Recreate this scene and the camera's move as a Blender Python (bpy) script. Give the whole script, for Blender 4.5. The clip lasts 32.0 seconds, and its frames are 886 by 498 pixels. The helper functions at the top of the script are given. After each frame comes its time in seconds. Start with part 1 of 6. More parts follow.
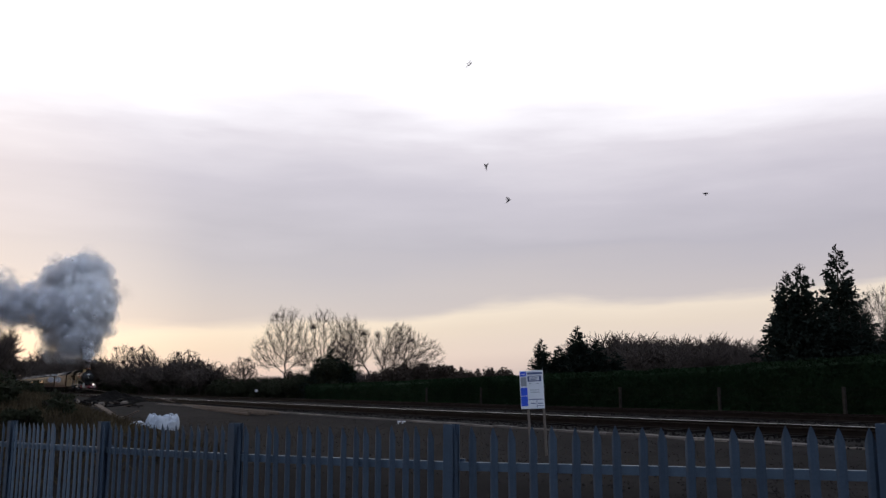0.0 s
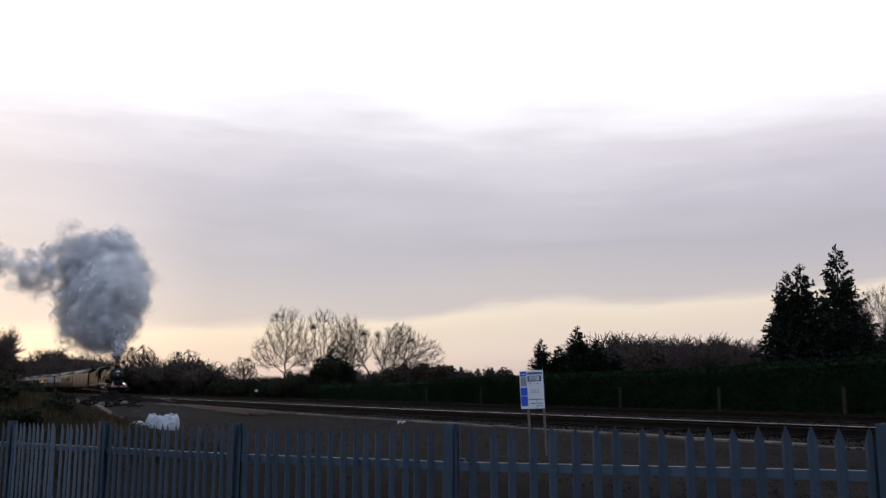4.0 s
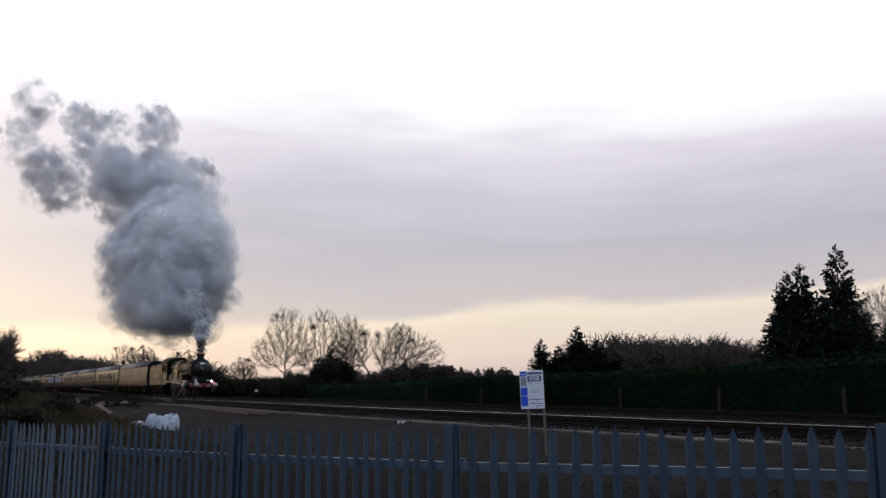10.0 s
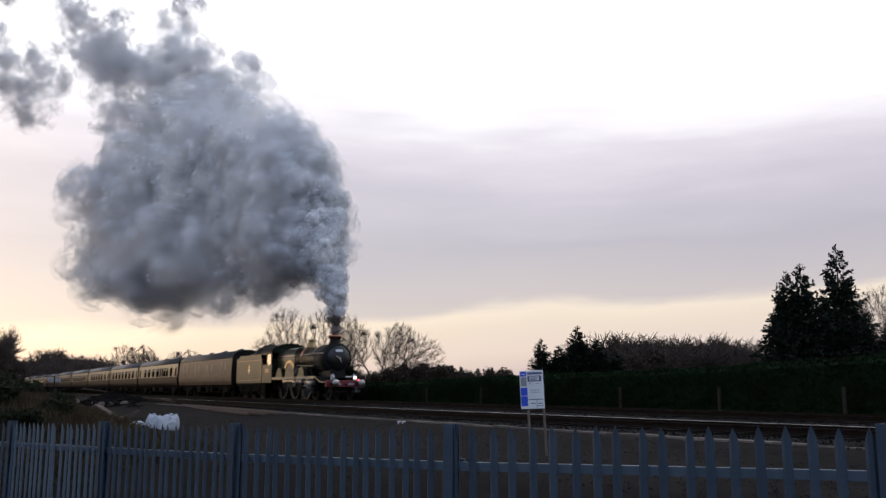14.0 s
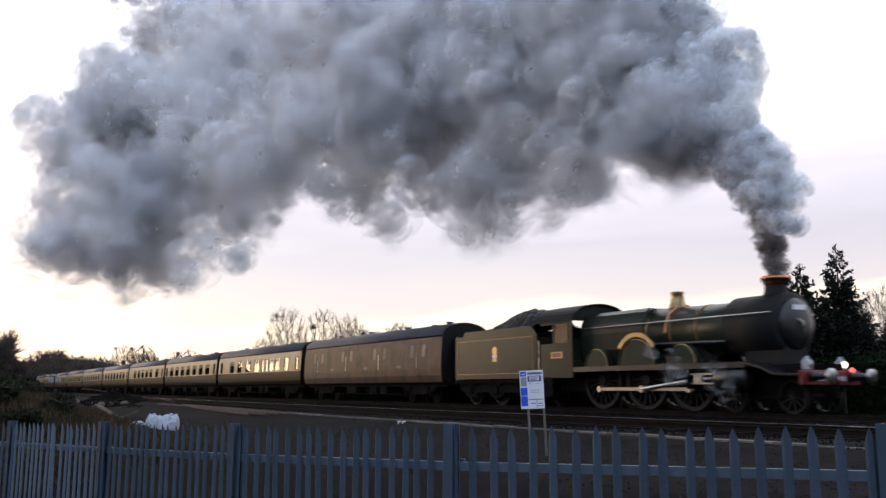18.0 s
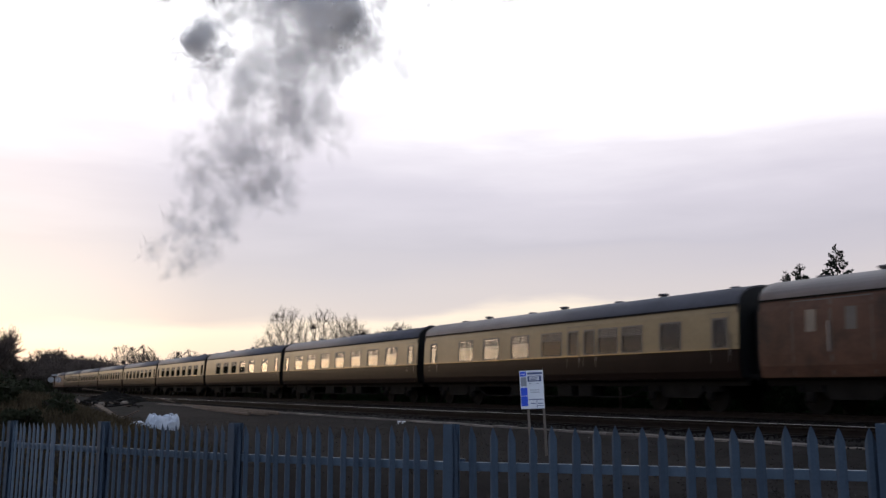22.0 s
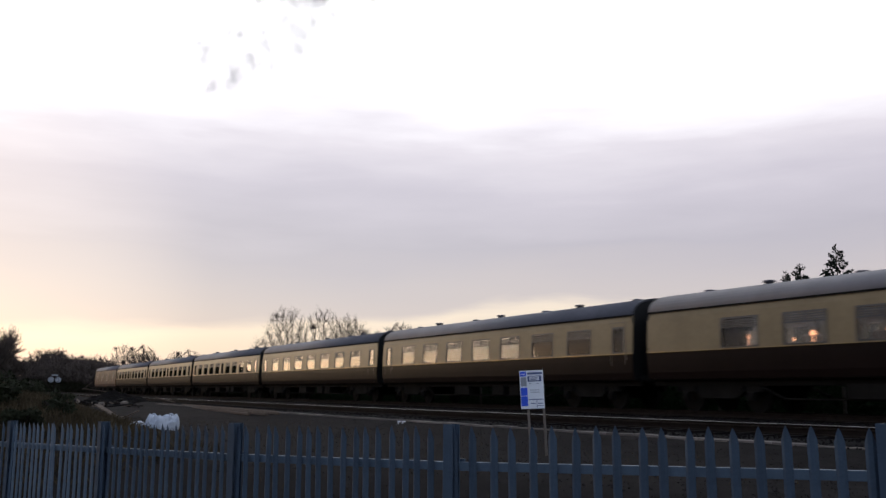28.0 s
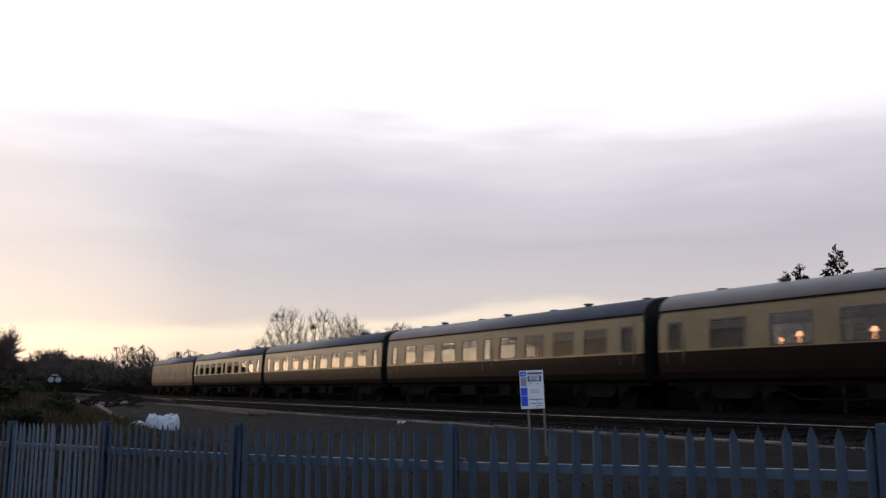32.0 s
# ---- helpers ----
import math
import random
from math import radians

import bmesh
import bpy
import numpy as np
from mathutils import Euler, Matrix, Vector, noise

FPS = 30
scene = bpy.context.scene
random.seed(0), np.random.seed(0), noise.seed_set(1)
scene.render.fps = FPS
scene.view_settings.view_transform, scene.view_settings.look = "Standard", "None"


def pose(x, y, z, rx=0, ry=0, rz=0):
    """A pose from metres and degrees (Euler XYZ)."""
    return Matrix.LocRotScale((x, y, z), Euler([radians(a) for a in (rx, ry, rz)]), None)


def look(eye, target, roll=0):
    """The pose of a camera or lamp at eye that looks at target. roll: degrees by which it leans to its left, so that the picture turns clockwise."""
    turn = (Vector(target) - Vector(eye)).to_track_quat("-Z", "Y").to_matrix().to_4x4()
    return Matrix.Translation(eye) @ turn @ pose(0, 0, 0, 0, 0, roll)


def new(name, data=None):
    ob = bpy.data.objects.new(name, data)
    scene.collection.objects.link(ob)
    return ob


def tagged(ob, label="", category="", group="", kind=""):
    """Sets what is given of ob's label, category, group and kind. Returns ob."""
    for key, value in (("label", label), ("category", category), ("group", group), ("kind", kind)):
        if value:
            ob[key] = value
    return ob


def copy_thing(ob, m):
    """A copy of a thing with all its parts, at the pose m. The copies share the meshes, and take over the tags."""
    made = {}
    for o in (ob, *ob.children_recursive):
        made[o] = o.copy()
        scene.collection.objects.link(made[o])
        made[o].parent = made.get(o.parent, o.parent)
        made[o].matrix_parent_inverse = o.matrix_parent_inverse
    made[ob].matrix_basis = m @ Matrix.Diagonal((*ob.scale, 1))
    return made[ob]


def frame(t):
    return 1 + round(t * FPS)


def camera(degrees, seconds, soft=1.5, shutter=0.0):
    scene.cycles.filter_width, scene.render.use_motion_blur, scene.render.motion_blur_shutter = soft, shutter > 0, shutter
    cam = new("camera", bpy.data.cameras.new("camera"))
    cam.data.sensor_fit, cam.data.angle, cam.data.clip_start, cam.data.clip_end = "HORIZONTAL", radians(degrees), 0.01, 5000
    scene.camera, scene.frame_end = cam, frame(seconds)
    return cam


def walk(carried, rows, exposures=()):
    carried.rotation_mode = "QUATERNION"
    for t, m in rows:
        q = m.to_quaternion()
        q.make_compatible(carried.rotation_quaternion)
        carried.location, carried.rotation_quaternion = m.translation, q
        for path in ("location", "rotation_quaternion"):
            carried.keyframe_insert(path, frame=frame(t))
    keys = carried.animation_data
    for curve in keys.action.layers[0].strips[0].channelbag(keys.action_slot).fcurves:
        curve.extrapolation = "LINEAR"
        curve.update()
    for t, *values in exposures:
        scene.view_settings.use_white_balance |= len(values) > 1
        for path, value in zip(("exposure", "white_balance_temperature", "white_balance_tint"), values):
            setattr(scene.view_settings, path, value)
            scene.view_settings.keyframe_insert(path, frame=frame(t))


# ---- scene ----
# x runs along the line in the direction of travel, y away from the yard, z up from the running rail.
EYE = (0.0, 0.0, 0.676)
YAW, PITCH, ROLL = radians(60.5), radians(9.055), 0.1
AHEAD = Vector((-math.sin(YAW) * math.cos(PITCH), math.cos(YAW) * math.cos(PITCH), math.sin(PITCH)))
cam = camera(53.4, 32.0, soft=1.45, shutter=0.5)
still = look(EYE, Vector(EYE) + AHEAD, ROLL)
walk(cam, [(0.0, still), (32.0, still)], exposures=[(0.0, 0.0), (14.5, 0.1), (16.5, 0.55), (17.0, 0.66), (18.0, 0.66), (19.0, 0.62), (20.5, 0.48), (22.5, 0.2), (25.0, 0.1), (32.0, 0.1)])
# the smoke is made of many thin layers, one behind another
scene.cycles.transparent_max_bounces = 144
scene.cycles.max_bounces = 12
scene.cycles.diffuse_bounces = 8

# ---------------------------------------------------------------- sky and sun
def build_sky():
    w = bpy.data.worlds.new("dusk_sky")
    scene.world = w
    w.use_nodes = True
    nt = w.node_tree
    nt.nodes.clear()
    N, L = nt.nodes.new, nt.links.new
    out = N("ShaderNodeOutputWorld")
    add = N("ShaderNodeAddShader")
    sky = N("ShaderNodeTexSky")
    sky.sky_type, sky.sun_disc = "NISHITA", False
    sky.sun_elevation, sky.sun_rotation = radians(3.5), radians(-113)
    bg1 = N("ShaderNodeBackground")
    bg1.inputs["Strength"].default_value = 0.05
    L(sky.outputs[0], bg1.inputs["Color"])
    tc = N("ShaderNodeTexCoord")
    sep = N("ShaderNodeSeparateXYZ")
    L(tc.outputs["Generated"], sep.inputs[0])
    # long flat streaks of cloud
    mp = N("ShaderNodeMapping")
    mp.inputs["Scale"].default_value = (2.2, 2.2, 13.0)
    mp.inputs["Rotation"].default_value = (radians(2.2), radians(1.5), 0)
    L(tc.outputs["Generated"], mp.inputs[0])
    nz = N("ShaderNodeTexNoise")
    nz.inputs["Scale"].default_value, nz.inputs["Detail"].default_value, nz.inputs["Roughness"].default_value = 1.1, 6, 0.5
    L(mp.outputs[0], nz.inputs["Vector"])
    nz2 = N("ShaderNodeTexNoise")
    nz2.inputs["Scale"].default_value, nz2.inputs["Detail"].default_value = 3.0, 5
    L(mp.outputs[0], nz2.inputs["Vector"])

    def m(op, a, b):
        n = N("ShaderNodeMath")
        n.operation = op
        for i, v in enumerate((a, b)):
            if isinstance(v, (int, float)):
                n.inputs[i].default_value = v
            else:
                L(v, n.inputs[i])
        return n.outputs[0]
    warp = m("MULTIPLY", m("SUBTRACT", nz.outputs["Fac"], 0.5), 0.11)
    warp2 = m("MULTIPLY", m("SUBTRACT", nz2.outputs["Fac"], 0.5), 0.05)
    # away from the horizon the clouds wander more
    level = m("ADD", sep.outputs["Z"], m("MULTIPLY", m("ADD", warp, warp2), m("MINIMUM", m("MULTIPLY", m("MAXIMUM", sep.outputs["Z"], 0.0), 6.0), 1.0)))
    # the lower edge of the cloud sheet climbs along the line
    lat = N("ShaderNodeVectorMath")
    lat.operation = "DOT_PRODUCT"
    L(tc.outputs["Generated"], lat.inputs[0])
    lat.inputs[1].default_value = (0.49, 0.87, 0.0)
    low = N("ShaderNodeMapRange")
    low.interpolation_type = "SMOOTHSTEP"
    L(sep.outputs["Z"], low.inputs[0])
    for i, v in ((1, 0.11), (2, 0.22), (3, 0.06), (4, 0.0)):
        low.inputs[i].default_value = v
    level = m("SUBTRACT", level, m("MULTIPLY", m("MAXIMUM", lat.outputs["Value"], -0.35), low.outputs[0]))
    ramp = N("ShaderNodeValToRGB")
    cr = ramp.color_ramp
    stops = [(0.0, (0.29, 0.262, 0.30)), (0.018, (0.42, 0.36, 0.37)), (0.035, (0.485, 0.412, 0.405)), (0.060, (0.515, 0.435, 0.395)), (0.080, (0.565, 0.48, 0.425)), (0.092, (0.37, 0.328, 0.36)),
             (0.16, (0.325, 0.298, 0.355)), (0.215, (0.40, 0.366, 0.425)), (0.265, (0.52, 0.48, 0.53)), (0.33, (0.82, 0.79, 0.83)), (0.42, (1.0, 0.98, 1.0)),
             (0.62, (0.86, 0.91, 1.0)), (1.0, (0.66, 0.73, 0.86))]
    while len(cr.elements) < len(stops):
        cr.elements.new(0.5)
    for e, (p, c) in zip(cr.elements, stops):
        e.position, e.color = p, (*c, 1)
    L(level, ramp.inputs[0])
    # the sky behind is duller than the sunset side
    dot = N("ShaderNodeVectorMath")
    dot.operation = "DOT_PRODUCT"
    L(tc.outputs["Generated"], dot.inputs[0])
    dot.inputs[1].default_value = (-0.72, 0.62, 0.40)
    side = N("ShaderNodeMapRange")
    side.interpolation_type = "SMOOTHSTEP"
    L(dot.outputs["Value"], side.inputs[0])
    for i, v in ((1, 0.05), (2, 0.72), (3, 0.0), (4, 1.0)):
        side.inputs[i].default_value = v
    tint = N("ShaderNodeMix")
    tint.data_type = "RGBA"
    tint.inputs[6].default_value, tint.inputs[7].default_value = (0.68, 0.78, 0.98, 1), (1.35, 1.35, 1.35, 1)
    L(side.outputs[0], tint.inputs[0])
    both = N("ShaderNodeMix")
    both.data_type, both.blend_type = "RGBA", "MULTIPLY"
    both.inputs[0].default_value = 1.0
    L(ramp.outputs[0], both.inputs[6])
    L(tint.outputs[2], both.inputs[7])
    # glow where the low sun stands behind the cloud
    to_sun = N("ShaderNodeVectorMath")
    to_sun.operation = "DOT_PRODUCT"
    L(tc.outputs["Generated"], to_sun.inputs[0])
    to_sun.inputs[1].default_value = Vector((-0.985, 0.03, 0.10)).normalized()
    glow = N("ShaderNodeMapRange")
    glow.interpolation_type = "SMOOTHSTEP"
    L(to_sun.outputs["Value"], glow.inputs[0])
    for i, v in ((1, 0.972), (2, 1.0), (3, 0.0), (4, 1.0)):
        glow.inputs[i].default_value = v
    warm = N("ShaderNodeMix")
    warm.data_type, warm.blend_type = "RGBA", "ADD"
    warm.inputs[7].default_value = (0.15, 0.12, 0.085, 1)
    L(glow.outputs[0], warm.inputs[0])
    L(both.outputs[2], warm.inputs[6])
    bg2 = N("ShaderNodeBackground")
    L(warm.outputs[2], bg2.inputs["Color"])
    L(bg1.outputs[0], add.inputs[0])
    L(bg2.outputs[0], add.inputs[1])
    L(add.outputs[0], out.inputs[0])


build_sky()
sun = new("sun", bpy.data.lights.new("sun", "SUN"))
sun.data.energy, sun.data.angle, sun.data.color = 0.5, radians(24), (1.0, 0.80, 0.58)
sun.matrix_world = look((-60, -26, 2.6), (0, 0, 0))

# ---------------------------------------------------------------- materials
def mat(name, base, rough=0.7, metal=0.0, scale=4.0, vary=0.25, bump=0.15, fine=40.0, coat=0.0, dirt=None, alpha=None, emit=None, rand=0.0):
    """A surface with broad and fine variation, relief, and, if given, patches of dirt."""
    mt = bpy.data.materials.new(name)
    mt.use_nodes = True
    nt = mt.node_tree
    bs = nt.nodes["Principled BSDF"]
    N, L = nt.nodes.new, nt.links.new
    tc = N("ShaderNodeTexCoord")
    n1 = N("ShaderNodeTexNoise")
    n1.inputs["Scale"].default_value, n1.inputs["Detail"].default_value = scale, 5
    n2 = N("ShaderNodeTexNoise")
    n2.inputs["Scale"].default_value, n2.inputs["Detail"].default_value = fine, 3
    L(tc.outputs["Object"], n1.inputs["Vector"])
    L(tc.outputs["Object"], n2.inputs["Vector"])
    mx = N("ShaderNodeMix")
    mx.data_type = "RGBA"
    mx.inputs[6].default_value = (*[c * (1 - vary) for c in base], 1)
    mx.inputs[7].default_value = (*[min(1, c * (1 + vary)) for c in base], 1)
    md = N("ShaderNodeMath")
    md.operation = "MULTIPLY_ADD"
    md.inputs[1].default_value, md.inputs[2].default_value = 0.35, 0.0
    L(n2.outputs["Fac"], md.inputs[0])
    ad = N("ShaderNodeMath")
    ad.operation = "MULTIPLY_ADD"
    ad.inputs[1].default_value = 0.65
    L(n1.outputs["Fac"], ad.inputs[0])
    L(md.outputs[0], ad.inputs[2])
    sp = N("ShaderNodeMapRange")
    sp.inputs[1].default_value, sp.inputs[2].default_value = 0.3, 0.7
    L(ad.outputs[0], sp.inputs[0])
    L(sp.outputs[0], mx.inputs[0])
    col = mx.outputs[2]
    if dirt:
        n3 = N("ShaderNodeTexNoise")
        n3.inputs["Scale"].default_value, n3.inputs["Detail"].default_value, n3.inputs["Roughness"].default_value = dirt[1], 6, 0.6
        L(tc.outputs["Object"], n3.inputs["Vector"])
        r = N("ShaderNodeMapRange")
        r.inputs[1].default_value, r.inputs[2].default_value = dirt[2], dirt[2] + 0.15
        L(n3.outputs["Fac"], r.inputs[0])
        m2 = N("ShaderNodeMix")
        m2.data_type = "RGBA"
        m2.inputs[7].default_value = (*dirt[0], 1)
        L(r.outputs[0], m2.inputs[0])
        L(col, m2.inputs[6])
        col = m2.outputs[2]
    if rand:
        oi = N("ShaderNodeObjectInfo")
        hs = N("ShaderNodeHueSaturation")
        mr = N("ShaderNodeMapRange")
        mr.inputs[3].default_value, mr.inputs[4].default_value = 1 - rand, 1 + rand
        L(oi.outputs["Random"], mr.inputs[0])
        L(mr.outputs[0], hs.inputs["Value"])
        L(col, hs.inputs["Color"])
        col = hs.outputs[0]
    L(col, bs.inputs["Base Color"])
    bs.inputs["Roughness"].default_value, bs.inputs["Metallic"].default_value = rough, metal
    bs.inputs["Specular IOR Level"].default_value = 0.5 if rough < 0.5 else (0.25 if rough < 0.75 else 0.03)
    if coat:
        bs.inputs["Coat Weight"].default_value, bs.inputs["Coat Roughness"].default_value = coat, 0.12
    if bump:
        bp = N("ShaderNodeBump")
        bp.inputs["Strength"].default_value, bp.inputs["Distance"].default_value = bump, 0.02
        L(ad.outputs[0], bp.inputs["Height"])
        L(bp.outputs[0], bs.inputs["Normal"])
    if emit:
        bs.inputs["Emission Color"].default_value, bs.inputs["Emission Strength"].default_value = (*emit[0], 1), emit[1]
    if alpha is not None:
        bs.inputs["Alpha"].default_value = alpha
    return mt


def glass_mat(name, tint, share):
    """A pane: part mirror-like gloss, the rest seen through."""
    mt = bpy.data.materials.new(name)
    mt.use_nodes = True
    nt = mt.node_tree
    nt.nodes.clear()
    N, L = nt.nodes.new, nt.links.new
    out, mix, gl, tr = N("ShaderNodeOutputMaterial"), N("ShaderNodeMixShader"), N("ShaderNodeBsdfGlossy"), N("ShaderNodeBsdfTransparent")
    gl.inputs["Roughness"].default_value = 0.03
    tr.inputs["Color"].default_value = (*tint, 1)
    lw = N("ShaderNodeFresnel")
    lw.inputs["IOR"].default_value = share
    L(lw.outputs[0], mix.inputs[0])
    L(tr.outputs[0], mix.inputs[1])
    L(gl.outputs[0], mix.inputs[2])
    L(mix.outputs[0], out.inputs[0])
    return mt


def smoke_mat(name, base, thick, scale=1.6, low=0.28, high=0.6):
    """Smoke: matt, with light coming through; a shred thins out towards its rim."""
    mt = bpy.data.materials.new(name)
    mt.use_nodes = True
    nt = mt.node_tree
    nt.nodes.clear()
    N, L = nt.nodes.new, nt.links.new
    out, mix, df, tr = N("ShaderNodeOutputMaterial"), N("ShaderNodeMixShader"), N("ShaderNodeBsdfDiffuse"), N("ShaderNodeBsdfTransparent")
    tl, m2 = N("ShaderNodeBsdfTranslucent"), N("ShaderNodeMixShader")
    m2.inputs[0].default_value = 0.35
    tc, n1 = N("ShaderNodeTexCoord"), N("ShaderNodeTexNoise")
    n1.inputs["Scale"].default_value, n1.inputs["Detail"].default_value, n1.inputs["Roughness"].default_value = scale, 5, 0.6
    L(tc.outputs["Object"], n1.inputs["Vector"])
    oi, cm = N("ShaderNodeObjectInfo"), N("ShaderNodeMix")
    cm.data_type = "RGBA"
    cm.inputs[6].default_value = (*[c * 0.86 for c in base], 1)
    cm.inputs[7].default_value = (*[min(0.97, c * 1.06) for c in base], 1)
    L(oi.outputs["Random"], cm.inputs[0])
    L(cm.outputs[2], df.inputs["Color"])
    L(cm.outputs[2], tl.inputs["Color"])
    L(df.outputs[0], m2.inputs[1])
    L(tl.outputs[0], m2.inputs[2])
    mr = N("ShaderNodeMapRange")
    mr.interpolation_type = "SMOOTHSTEP"
    for i, v in ((1, low), (2, high), (3, 0.0), (4, thick)):
        mr.inputs[i].default_value = v
    L(n1.outputs["Fac"], mr.inputs[0])
    dist = N("ShaderNodeVectorMath")
    dist.operation = "DISTANCE"
    dist.inputs[1].default_value = (0.5, 0.5, 0)
    uv = N("ShaderNodeUVMap")
    uv.uv_map = "shred"
    L(uv.outputs[0], dist.inputs[0])
    rim = N("ShaderNodeMapRange")
    rim.interpolation_type = "SMOOTHSTEP"
    for i, v in ((1, 0.46), (2, 0.0), (3, 0.0), (4, 1.0)):
        rim.inputs[i].default_value = v
    L(dist.outputs["Value"], rim.inputs[0])
    mu = N("ShaderNodeMath")
    mu.operation = "MULTIPLY"
    L(mr.outputs[0], mu.inputs[0])
    L(rim.outputs[0], mu.inputs[1])
    L(mu.outputs[0], mix.inputs[0])
    L(tr.outputs[0], mix.inputs[1])
    L(m2.outputs[0], mix.inputs[2])
    L(mix.outputs[0], out.inputs[0])
    return mt


